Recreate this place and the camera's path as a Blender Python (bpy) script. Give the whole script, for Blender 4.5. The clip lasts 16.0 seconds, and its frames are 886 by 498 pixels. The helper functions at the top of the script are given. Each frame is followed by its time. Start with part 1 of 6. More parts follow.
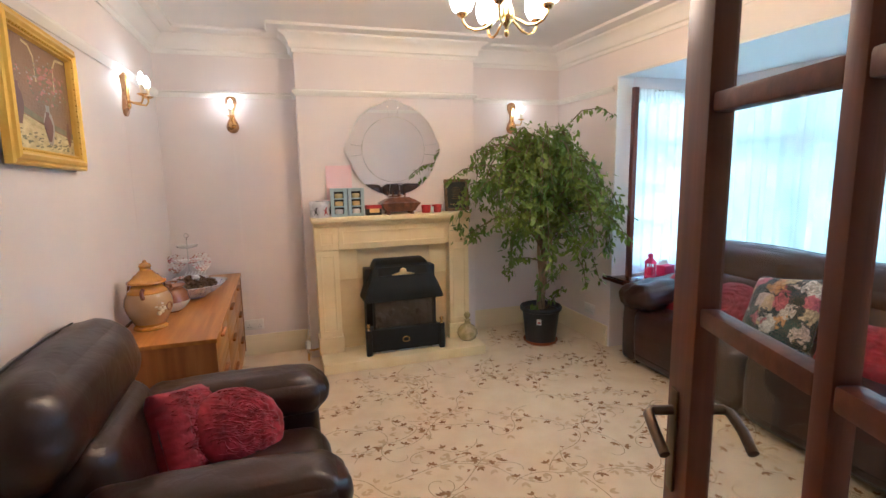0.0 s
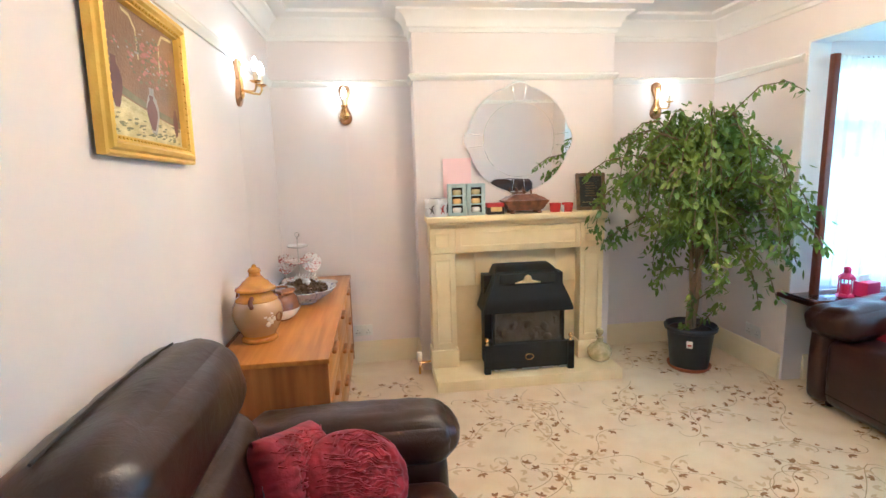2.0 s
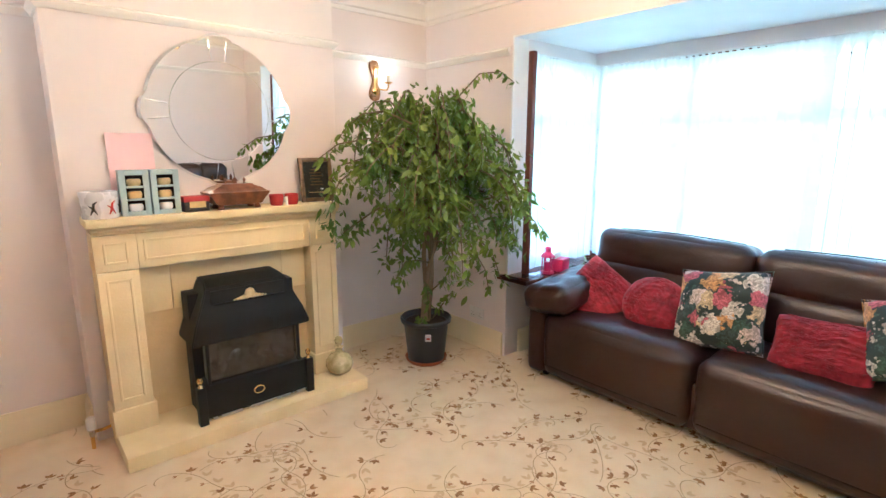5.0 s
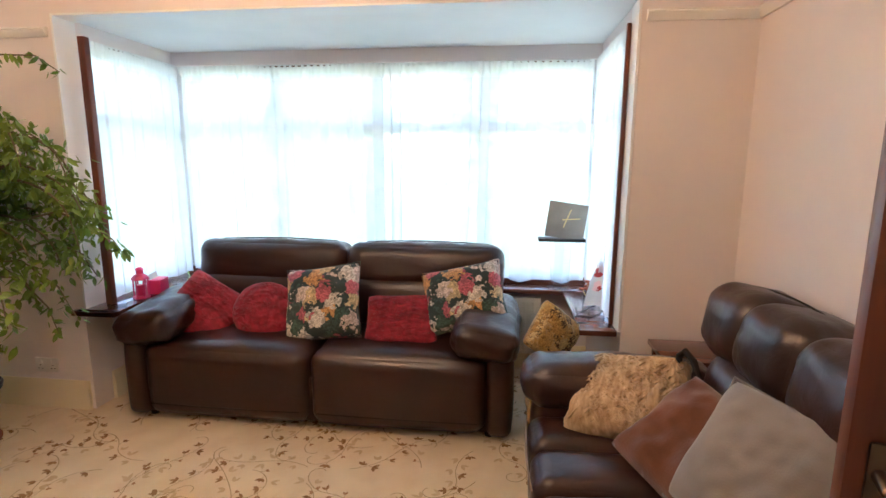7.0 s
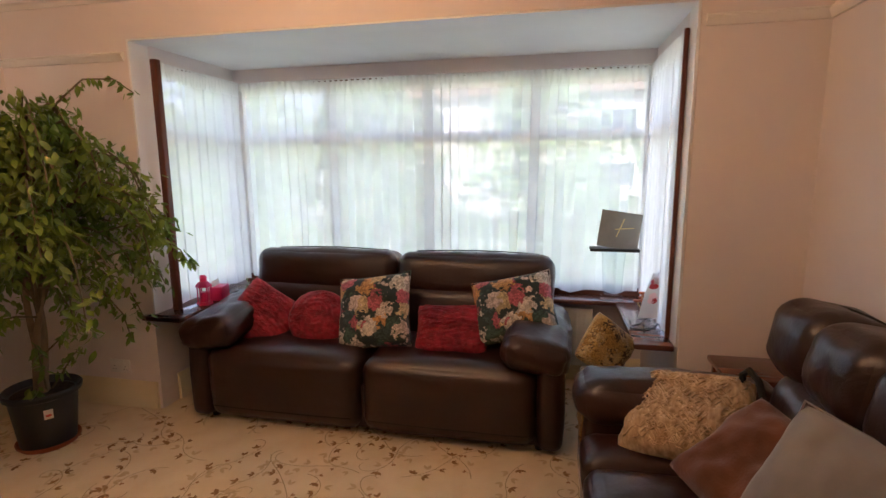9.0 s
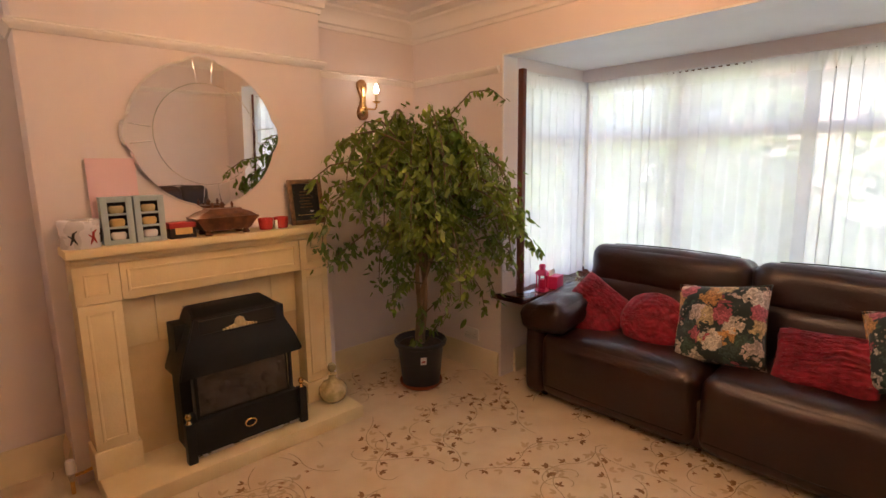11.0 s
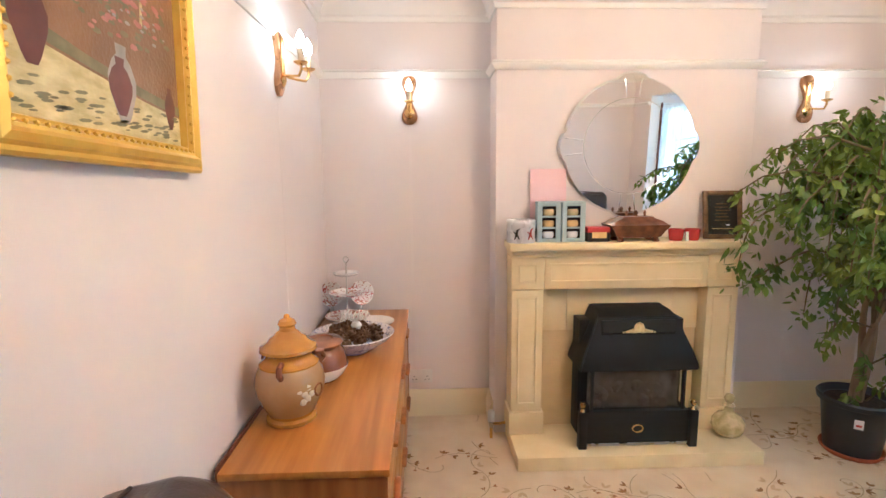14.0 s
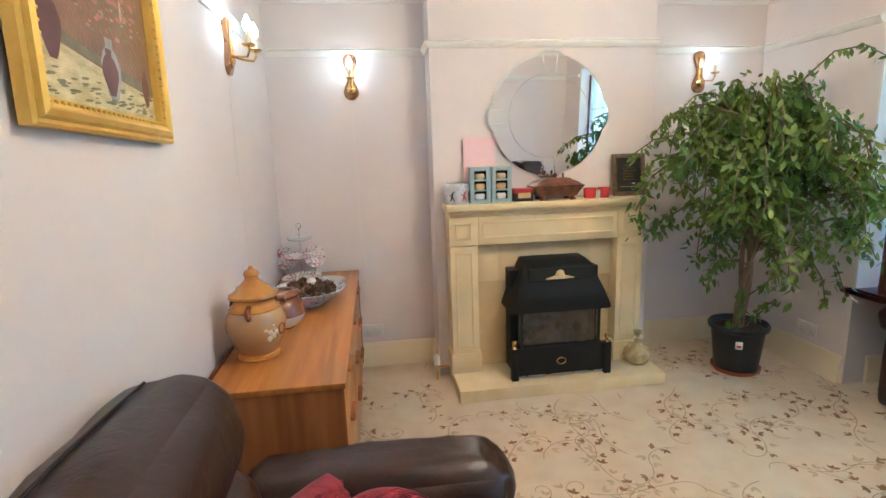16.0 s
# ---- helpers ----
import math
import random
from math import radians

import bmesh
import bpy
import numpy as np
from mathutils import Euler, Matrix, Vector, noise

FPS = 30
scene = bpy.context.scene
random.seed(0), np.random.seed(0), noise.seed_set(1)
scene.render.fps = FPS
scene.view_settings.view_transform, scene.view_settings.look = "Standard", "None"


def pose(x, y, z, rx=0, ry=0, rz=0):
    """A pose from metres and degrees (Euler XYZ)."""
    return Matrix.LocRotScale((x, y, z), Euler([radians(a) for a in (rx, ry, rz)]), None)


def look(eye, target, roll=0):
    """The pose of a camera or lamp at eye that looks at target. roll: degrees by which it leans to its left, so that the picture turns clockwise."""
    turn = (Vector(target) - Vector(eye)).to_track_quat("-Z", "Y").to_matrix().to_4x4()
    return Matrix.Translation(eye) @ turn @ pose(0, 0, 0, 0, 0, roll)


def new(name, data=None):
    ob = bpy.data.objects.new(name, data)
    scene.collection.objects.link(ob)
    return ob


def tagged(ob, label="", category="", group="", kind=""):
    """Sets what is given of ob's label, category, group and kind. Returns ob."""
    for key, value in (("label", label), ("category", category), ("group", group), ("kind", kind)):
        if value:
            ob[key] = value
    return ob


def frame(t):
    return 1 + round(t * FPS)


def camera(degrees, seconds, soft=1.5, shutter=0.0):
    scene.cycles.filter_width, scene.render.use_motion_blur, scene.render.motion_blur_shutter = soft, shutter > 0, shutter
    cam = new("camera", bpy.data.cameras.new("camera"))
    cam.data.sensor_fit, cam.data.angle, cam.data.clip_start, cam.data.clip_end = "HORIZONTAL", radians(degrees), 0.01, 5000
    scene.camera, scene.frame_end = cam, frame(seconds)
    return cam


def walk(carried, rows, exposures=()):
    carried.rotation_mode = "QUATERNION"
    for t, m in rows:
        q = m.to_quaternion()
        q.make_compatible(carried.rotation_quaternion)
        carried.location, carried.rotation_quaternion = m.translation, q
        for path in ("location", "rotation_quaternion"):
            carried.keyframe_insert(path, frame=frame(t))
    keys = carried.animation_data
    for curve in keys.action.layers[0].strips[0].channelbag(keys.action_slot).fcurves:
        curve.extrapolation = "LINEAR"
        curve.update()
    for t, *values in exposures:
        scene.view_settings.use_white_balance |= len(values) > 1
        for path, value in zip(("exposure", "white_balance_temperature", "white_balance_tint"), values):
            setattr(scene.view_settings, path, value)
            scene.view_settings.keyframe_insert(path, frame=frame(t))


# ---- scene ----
cam = camera(82.4, 16.0)
PATH = [
    (0, (0.15, 0.234, 1.511), (0.75, 2.116, 1.196), -1.1),
    (0.5, (0.146, 0.326, 1.508), (0.557, 2.256, 1.18), -0.8),
    (1, (0.1, 0.469, 1.507), (0.461, 2.412, 1.204), -0.7),
    (1.5, (0.057, 0.613, 1.5), (0.356, 2.566, 1.194), -1.6),
    (2, (0.056, 0.758, 1.497), (0.294, 2.717, 1.174), -1.6),
    (2.5, (0.072, 0.914, 1.503), (0.216, 2.884, 1.185), -0.8),
    (3, (0.044, 1.043, 1.495), (0.175, 3.011, 1.165), -0.3),
    (3.2, (0.019, 1.098, 1.496), (0.257, 3.056, 1.168), -0.2),
    (5.3, (0.128, 1.422, 1.476), (1.619, 2.695, 1.084), -0.3),
    (5.5, (0.155, 1.438, 1.456), (1.782, 2.536, 1.074), -0.8),
    (5.7, (0.166, 1.457, 1.465), (1.901, 2.373, 1.077), -0.5),
    (6, (0.183, 1.418, 1.448), (2.018, 2.125, 1.088), -0.2),
    (6.5, (0.184, 1.401, 1.447), (2.108, 1.818, 1.095), 0.4),
    (7, (0.183, 1.346, 1.447), (2.139, 1.58, 1.106), 0.3),
    (7.5, (0.179, 1.315, 1.461), (2.144, 1.486, 1.126), 0.2),
    (8, (0.183, 1.298, 1.46), (2.147, 1.49, 1.14), 0.2),
    (8.2, (0.182, 1.314, 1.455), (2.147, 1.522, 1.144), 0.0),
    (10.3, (0.117, 1.449, 1.528), (1.771, 2.517, 1.177), -0.9),
    (10.5, (0.082, 1.481, 1.516), (1.665, 2.656, 1.179), -1.0),
    (11, (0.074, 1.506, 1.502), (1.43, 2.937, 1.169), -0.8),
    (11.5, (0.068, 1.508, 1.507), (1.192, 3.13, 1.179), -1.2),
    (12, (0.051, 1.529, 1.511), (0.922, 3.301, 1.192), -1.1),
    (12.5, (0.048, 1.539, 1.511), (0.708, 3.402, 1.204), -0.7),
    (13, (0.018, 1.535, 1.508), (0.466, 3.462, 1.216), -0.6),
    (13.5, (-0.032, 1.536, 1.514), (0.223, 3.5, 1.23), -0.7),
    (14, (-0.079, 1.518, 1.518), (-0.01, 3.496, 1.229), -0.5),
    (14.25, (-0.091, 1.511, 1.511), (-0.051, 3.486, 1.190), -0.4),
    (14.5, (-0.1, 1.502, 1.506), (-0.065, 3.473, 1.172), -0.3),
    (15, (-0.109, 1.433, 1.504), (-0.063, 3.405, 1.169), -0.7),
    (15.5, (-0.098, 1.297, 1.492), (0.01, 3.263, 1.141), -1.5),
    (16, (-0.048, 1.18, 1.486), (0.204, 3.126, 1.099), -1.9),
]
EXPOSURES = [
    (0, 3.3, 4350, 3), (0.5, 3.31, 4330, 3), (1.5, 3.8, 4150, -3), (3, 3.92, 4000, -6), (5.5, 3.84, 4480, 1), (6.5, 3.52, 4900, 4),
    (7.5, 3.07, 5300, 12), (8, 2.76, 5650, 14), (10.5, 2.38, 6000, 24), (11, 2.66, 6250, 24), (12, 3.2, 6050, 12), (12.5, 3.56, 5250, 7),
    (13.5, 3.82, 4550, 4), (14.5, 3.62, 4150, 1), (16, 3.55, 3950, -6),
]
walk(cam, [(t, look(eye, target, roll)) for t, eye, target, roll in PATH], EXPOSURES)

# ---- world and sun: bright overcast day ----
world = bpy.data.worlds.new("sky")
scene.world = world
world.use_nodes = True
wn = world.node_tree
sky = wn.nodes.new("ShaderNodeTexSky")
sky.sky_type, sky.sun_disc = "NISHITA", False
sky.sun_elevation, sky.sun_rotation = radians(50), radians(248)
sky.dust_density, sky.air_density, sky.ozone_density = 4.0, 0.8, 0.8
haze = wn.nodes.new("ShaderNodeHueSaturation")
haze.inputs["Saturation"].default_value = 0.55      # thin cloud
wn.links.new(sky.outputs[0], haze.inputs["Color"])
wn.links.new(haze.outputs[0], wn.nodes["Background"].inputs[0])
wn.nodes["Background"].inputs[1].default_value = 0.15
sun = new("sun", bpy.data.lights.new("sun", "SUN"))
sun.data.energy, sun.data.angle, sun.data.color = 4.6, radians(20), (1.0, 0.95, 0.88)
sun.matrix_world = look((-5.0, -2.0, 6.5), (0, 0, 0))


def point_lamp(name, at, watts, size=0.02, colour=(1.0, 0.66, 0.38)):
    lamp = new(name, bpy.data.lights.new(name, "POINT"))
    lamp.data.energy, lamp.data.shadow_soft_size, lamp.data.color = watts, size, colour
    lamp.location = at
    return lamp


# ---- materials ----
def links(m):
    m.use_nodes = True
    return m.node_tree.nodes, m.node_tree.links


def surf(name, c1, c2=None, scale=4.0, rough=0.6, bump=0.0, bscale=120.0, metal=0.0, coat=0.0, sheen=0.0, detail=5.0, stretch=(1, 1, 1), vary=0.0, spec=0.5, trans=0.0):
    m = bpy.data.materials.new(name)
    n, l = links(m)
    p = n["Principled BSDF"]
    co = n.new("ShaderNodeTexCoord")
    mp = n.new("ShaderNodeMapping")
    mp.inputs["Scale"].default_value = stretch
    l.new(co.outputs["Object"], mp.inputs[0])
    t = n.new("ShaderNodeTexNoise")
    t.inputs["Scale"].default_value, t.inputs["Detail"].default_value = scale, detail
    l.new(mp.outputs[0], t.inputs["Vector"])
    mix = n.new("ShaderNodeMix")
    mix.data_type = "RGBA"
    c2 = c2 or tuple(0.86 * v for v in c1)
    mix.inputs[6].default_value, mix.inputs[7].default_value = (*c1, 1), (*c2, 1)
    ramp = n.new("ShaderNodeMapRange")
    ramp.inputs[1].default_value, ramp.inputs[2].default_value = 0.35, 0.65
    l.new(t.outputs[0], ramp.inputs[0])
    l.new(ramp.outputs[0], mix.inputs[0])
    out = mix.outputs[2]
    if vary:
        info, hsv, rg = n.new("ShaderNodeObjectInfo"), n.new("ShaderNodeHueSaturation"), n.new("ShaderNodeMapRange")
        rg.inputs[3].default_value, rg.inputs[4].default_value = 1 - vary, 1 + vary
        l.new(info.outputs["Random"], rg.inputs[0])
        l.new(rg.outputs[0], hsv.inputs["Value"])
        l.new(out, hsv.inputs["Color"])
        out = hsv.outputs[0]
    l.new(out, p.inputs["Base Color"])
    rr = n.new("ShaderNodeMapRange")
    rr.inputs[3].default_value, rr.inputs[4].default_value = max(0.02, rough - 0.07), min(1, rough + 0.07)
    l.new(t.outputs[0], rr.inputs[0])
    l.new(rr.outputs[0], p.inputs["Roughness"])
    p.inputs["Metallic"].default_value, p.inputs["Coat Weight"].default_value = metal, coat
    p.inputs["Sheen Weight"].default_value, p.inputs["Specular IOR Level"].default_value = sheen, spec
    p.inputs["Transmission Weight"].default_value = trans
    if bump:
        t2, b = n.new("ShaderNodeTexNoise"), n.new("ShaderNodeBump")
        t2.inputs["Scale"].default_value, t2.inputs["Detail"].default_value = bscale, 3
        l.new(mp.outputs[0], t2.inputs["Vector"])
        b.inputs["Strength"].default_value, b.inputs["Distance"].default_value = bump, 0.004
        l.new(t2.outputs[0], b.inputs["Height"])
        l.new(b.outputs[0], p.inputs["Normal"])
    return m


def wood(name, c1, c2, axis=1, rough=0.35, coat=0.2, scale=7.0):
    """Straight grain along one axis, with darker figure."""
    st = [1, 1, 1]
    st[axis] = 0.06
    m = surf(name, c1, c2, scale * 4, rough, 0.12, 60, coat=coat, detail=8, stretch=tuple(st))
    n, l = links(m)
    p = n["Principled BSDF"]
    co = next(x for x in n if x.type == "MAPPING")
    w = n.new("ShaderNodeTexNoise")
    w.inputs["Scale"].default_value, w.inputs["Distortion"].default_value = scale, 1.5
    l.new(co.outputs[0], w.inputs["Vector"])
    base = p.inputs["Base Color"].links[0].from_socket
    mx = n.new("ShaderNodeMix")
    mx.data_type, mx.blend_type = "RGBA", "MULTIPLY"
    mx.inputs[0].default_value = 0.6
    l.new(base, mx.inputs[6])
    rp = n.new("ShaderNodeValToRGB")
    rp.color_ramp.elements[0].color, rp.color_ramp.elements[1].color = (0.45, 0.38, 0.32, 1), (1, 1, 1, 1)
    rp.color_ramp.elements[0].position, rp.color_ramp.elements[1].position = 0.35, 0.6
    l.new(w.outputs[0], rp.inputs[0])
    l.new(rp.outputs[0], mx.inputs[7])
    l.new(mx.outputs[2], p.inputs["Base Color"])
    return m


def glow(name, colour, strength):
    m = bpy.data.materials.new(name)
    n, l = links(m)
    p = n["Principled BSDF"]
    p.inputs["Base Color"].default_value = (*colour, 1)
    p.inputs["Emission Color"].default_value, p.inputs["Emission Strength"].default_value = (*colour, 1), strength
    return m


def clear(name, tint=(0.95, 0.97, 0.97), ior=1.45):
    """Thin pane: mostly see-through with a little mirror gloss."""
    m = bpy.data.materials.new(name)
    n, l = links(m)
    n.remove(n["Principled BSDF"])
    tr, gl, mx = n.new("ShaderNodeBsdfTransparent"), n.new("ShaderNodeBsdfGlossy"), n.new("ShaderNodeMixShader")
    lw, pw, ml = n.new("ShaderNodeLayerWeight"), n.new("ShaderNodeMath"), n.new("ShaderNodeMath")
    tr.inputs[0].default_value = (*tint, 1)
    pw.operation, ml.operation = "POWER", "MULTIPLY_ADD"
    pw.inputs[1].default_value = 4.0
    ml.inputs[1].default_value, ml.inputs[2].default_value = 0.5, (ior - 1) * 0.08
    l.new(lw.outputs["Facing"], pw.inputs[0])
    l.new(pw.outputs[0], ml.inputs[0])
    gl.inputs["Roughness"].default_value = 0.02
    l.new(ml.outputs[0], mx.inputs[0])
    l.new(tr.outputs[0], mx.inputs[1])
    l.new(gl.outputs[0], mx.inputs[2])
    l.new(mx.outputs[0], n["Material Output"].inputs[0])
    return m


def sheer(name, seen=0.5):
    """Voile: weave half open, threads lit through."""
    m = bpy.data.materials.new(name)
    n, l = links(m)
    n.remove(n["Principled BSDF"])
    tr, tl, df = n.new("ShaderNodeBsdfTransparent"), n.new("ShaderNodeBsdfTranslucent"), n.new("ShaderNodeBsdfDiffuse")
    tl.inputs[0].default_value = df.inputs[0].default_value = (0.9, 0.9, 0.9, 1)
    a, b = n.new("ShaderNodeMixShader"), n.new("ShaderNodeMixShader")
    a.inputs[0].default_value = 0.78
    l.new(df.outputs[0], a.inputs[1])
    l.new(tl.outputs[0], a.inputs[2])
    co, wv, rg = n.new("ShaderNodeTexCoord"), n.new("ShaderNodeTexNoise"), n.new("ShaderNodeMapRange")
    wv.inputs["Scale"].default_value = 9
    l.new(co.outputs["Object"], wv.inputs["Vector"])
    rg.inputs[3].default_value, rg.inputs[4].default_value = 1 - seen - 0.08, 1 - seen + 0.08
    l.new(wv.outputs[0], rg.inputs[0])
    l.new(rg.outputs[0], b.inputs[0])
    l.new(tr.outputs[0], b.inputs[1])
    l.new(a.outputs[0], b.inputs[2])
    l.new(b.outputs[0], n["Material Output"].inputs[0])
    return m


def blotches(name, ground, colours, scale=18.0, rough=0.85, cover=0.5, bump=0.3):
    """Printed cloth: irregular petals of several colours on a ground."""
    m = bpy.data.materials.new(name)
    n, l = links(m)
    p = n["Principled BSDF"]
    co, ns = n.new("ShaderNodeTexCoord"), n.new("ShaderNodeTexNoise")
    ns.inputs["Scale"].default_value = scale * 1.2
    l.new(co.outputs["Object"], ns.inputs["Vector"])
    ad = n.new("ShaderNodeMix")
    ad.data_type, ad.blend_type = "RGBA", "LINEAR_LIGHT"
    ad.inputs[0].default_value = 0.06
    l.new(co.outputs["Object"], ad.inputs[6])
    l.new(ns.outputs["Color"], ad.inputs[7])
    big, small = n.new("ShaderNodeTexVoronoi"), n.new("ShaderNodeTexVoronoi")
    big.inputs["Scale"].default_value, small.inputs["Scale"].default_value = scale * 0.45, scale * 1.9
    l.new(ad.outputs[2], big.inputs["Vector"])
    l.new(ad.outputs[2], small.inputs["Vector"])
    rp = n.new("ShaderNodeValToRGB")
    rp.color_ramp.interpolation = "CONSTANT"
    e = rp.color_ramp.elements
    while len(e) < len(colours):
        e.new(0.5)
    for i, c in enumerate(colours):
        e[i].position, e[i].color = i / len(colours), (*c, 1)
    sep = n.new("ShaderNodeSeparateColor")
    l.new(big.outputs["Color"], sep.inputs[0])
    l.new(sep.outputs[0], rp.inputs[0])
    # petals: small cells, lighter at their heart, dark gaps between them
    ps = n.new("ShaderNodeMapRange")
    ps.inputs[1].default_value, ps.inputs[2].default_value, ps.inputs[3].default_value, ps.inputs[4].default_value = 0.1, 0.75, 1.25, 0.45
    l.new(small.outputs["Distance"], ps.inputs[0])
    mul = n.new("ShaderNodeMix")
    mul.data_type, mul.blend_type = "RGBA", "MULTIPLY"
    mul.inputs[0].default_value = 1
    l.new(rp.outputs[0], mul.inputs[6])
    l.new(ps.outputs[0], mul.inputs[7])
    ms = n.new("ShaderNodeMapRange")
    ms.inputs[1].default_value, ms.inputs[2].default_value, ms.inputs[3].default_value, ms.inputs[4].default_value = cover, cover + 0.05, 1, 0
    l.new(big.outputs["Distance"], ms.inputs[0])
    mx = n.new("ShaderNodeMix")
    mx.data_type = "RGBA"
    mx.inputs[6].default_value = (*ground, 1)
    l.new(ms.outputs[0], mx.inputs[0])
    l.new(mul.outputs[2], mx.inputs[7])
    l.new(mx.outputs[2], p.inputs["Base Color"])
    p.inputs["Roughness"].default_value, p.inputs["Sheen Weight"].default_value = rough, 0.2
    if bump:
        b, f = n.new("ShaderNodeBump"), n.new("ShaderNodeTexNoise")
        f.inputs["Scale"].default_value = 300
        l.new(co.outputs["Object"], f.inputs["Vector"])
        b.inputs["Strength"].default_value, b.inputs["Distance"].default_value = bump, 0.002
        l.new(f.outputs[0], b.inputs["Height"])
        l.new(b.outputs[0], p.inputs["Normal"])
    return m


WALL = surf("pale pink wall paint", (0.80, 0.735, 0.71), (0.775, 0.705, 0.68), 1.6, 0.72, 0.12, 240)
WHITE = surf("white ceiling paint", (0.86, 0.83, 0.79), (0.83, 0.80, 0.755), 2.0, 0.7, 0.06, 200)
CREAM = surf("cream gloss paint", (0.84, 0.74, 0.51), (0.80, 0.70, 0.46), 3.0, 0.35, 0.04, 60)
BAYWHITE = surf("white gloss paint", (0.86, 0.86, 0.85), (0.82, 0.82, 0.81), 3.0, 0.4, 0.05, 80)
STONE = surf("cream cast stone", (0.84, 0.71, 0.42), (0.78, 0.645, 0.345), 7.0, 0.55, 0.2, 90, detail=8)
# back panel only: a step darker and browner than STONE
DARKERSTONE = surf("darker cast stone", (0.74, 0.58, 0.31), (0.68, 0.52, 0.26), 7.0, 0.6, 0.2, 90, detail=8)
CARPET = surf("cream wool carpet", (0.80, 0.66, 0.44), (0.73, 0.575, 0.35), 7.0, 0.95, 0.9, 420, sheen=0.3)
VINE = surf("olive vine yarn", (0.42, 0.30, 0.155), (0.52, 0.39, 0.22), 30, 0.95, 0.6, 420)
LEAFYARN = surf("brown leaf yarn", (0.25, 0.125, 0.045), (0.38, 0.22, 0.085), 14, 0.95, 0.6, 420)
GHOSTYARN = surf("pale tan leaf yarn", (0.66, 0.505, 0.30), (0.58, 0.43, 0.24), 14, 0.95, 0.6, 420)
BERRY = surf("russet yarn", (0.44, 0.24, 0.11), (0.36, 0.19, 0.085), 14, 0.95, 0.6, 420)
LEATHER = surf("dark brown leather", (0.036, 0.0104, 0.006), (0.026, 0.0078, 0.0045), 5, 0.31, 0.16, 190, spec=0.58)
# soft creases in the hide, wider than its grain
ln, ll = links(LEATHER)
crease, crease_bump = ln.new("ShaderNodeTexNoise"), ln.new("ShaderNodeBump")
crease.inputs["Scale"].default_value, crease.inputs["Detail"].default_value, crease.inputs["Distortion"].default_value = 13, 4, 1.6
ll.new([x for x in ln if x.type == "MAPPING"][0].outputs[0], crease.inputs["Vector"])
crease_bump.inputs["Strength"].default_value, crease_bump.inputs["Distance"].default_value = 0.16, 0.014
ll.new(crease.outputs[0], crease_bump.inputs["Height"])
ll.new([x for x in ln if x.type == "BUMP"][0].outputs[0], crease_bump.inputs["Normal"])
ll.new(crease_bump.outputs[0], ln["Principled BSDF"].inputs["Normal"])
ln["Principled BSDF"].inputs["Coat Roughness"].default_value = 0.3
PIPING = surf("pale worn piping", (0.30, 0.24, 0.20), None, 40, 0.6)
STITCH = surf("black seam thread", (0.012, 0.008, 0.007), None, 40, 0.7)
BLACKCLOTH = surf("black underside cloth", (0.012, 0.011, 0.011), None, 40, 0.9)
TEAK = wood("teak veneer lengthwise", (0.60, 0.265, 0.036), (0.46, 0.18, 0.023), 1, 0.36, 0.08, 6)
TEAKV = wood("teak veneer upright", (0.45, 0.18, 0.045), (0.34, 0.125, 0.03), 2, 0.35, 0.2, 7)
MAHOG = wood("red mahogany stain", (0.16, 0.038, 0.0105), (0.10, 0.022, 0.0065), 2, 0.42, 0.04, 9)
MAHOGH = wood("red mahogany stain across", (0.16, 0.038, 0.0105), (0.10, 0.022, 0.0065), 1, 0.42, 0.04, 9)
SILLWOOD = wood("dark stained sill", (0.19, 0.072, 0.045), (0.125, 0.045, 0.03), 1, 0.2, 0.4, 8)
BRASS = surf("polished brass", (0.85, 0.58, 0.22), (0.72, 0.46, 0.15), 20, 0.22, metal=1.0)
CHROME = surf("satin steel", (0.62, 0.60, 0.57), None, 20, 0.28, metal=1.0)
HANDLE = surf("dull bronze", (0.15, 0.11, 0.075), None, 20, 0.38, metal=1.0)
GOLD = surf("gilt gesso", (0.80, 0.56, 0.08), (0.74, 0.48, 0.06), 18, 0.34, 0.18, 110, metal=0.4)
BULB = glow("lit candle bulb", (1.0, 0.82, 0.60), 5.0)
SHADEGLASS = glow("lit opal glass", (1.0, 0.84, 0.62), 1.6)
CANDLE = surf("cream candle tube", (0.80, 0.70, 0.50), None, 20, 0.5)
MIRROR = surf("silvered glass", (0.92, 0.93, 0.92), (0.92, 0.93, 0.92), 2, 0.02, metal=1.0)
for node in [x for x in MIRROR.node_tree.nodes if x.type == "MAP_RANGE"]:
    node.inputs[4].default_value = min(node.inputs[4].default_value, 1.0)
rough_link = MIRROR.node_tree.nodes["Principled BSDF"].inputs["Roughness"].links[0]
MIRROR.node_tree.links.remove(rough_link)
MIRROR.node_tree.nodes["Principled BSDF"].inputs["Roughness"].default_value = 0.012
MIRROREDGE = surf("bevelled mirror edge", (0.93, 0.95, 0.94), None, 2, 0.12, metal=1.0)
BLACKIRON = surf("matt black enamel", (0.007, 0.0075, 0.008), (0.010, 0.010, 0.0105), 12, 0.5, 0.12, 200, spec=0.38)
COAL = surf("grey fire ceramic", (0.22, 0.19, 0.17), (0.10, 0.085, 0.08), 26, 0.9, 0.9, 40)
FIREGLASS = clear("fire glass", (0.80, 0.77, 0.75))
PANE = clear("window glass")
SHEER = sheer("white voile", 0.15)
LACE = sheer("dense voile heading", 0.09)
UPVC = surf("white window frame", (0.82, 0.83, 0.83), None, 6, 0.35)
POTPLASTIC = surf("dark blue-grey plastic", (0.022, 0.026, 0.034), (0.03, 0.033, 0.04), 9, 0.4)
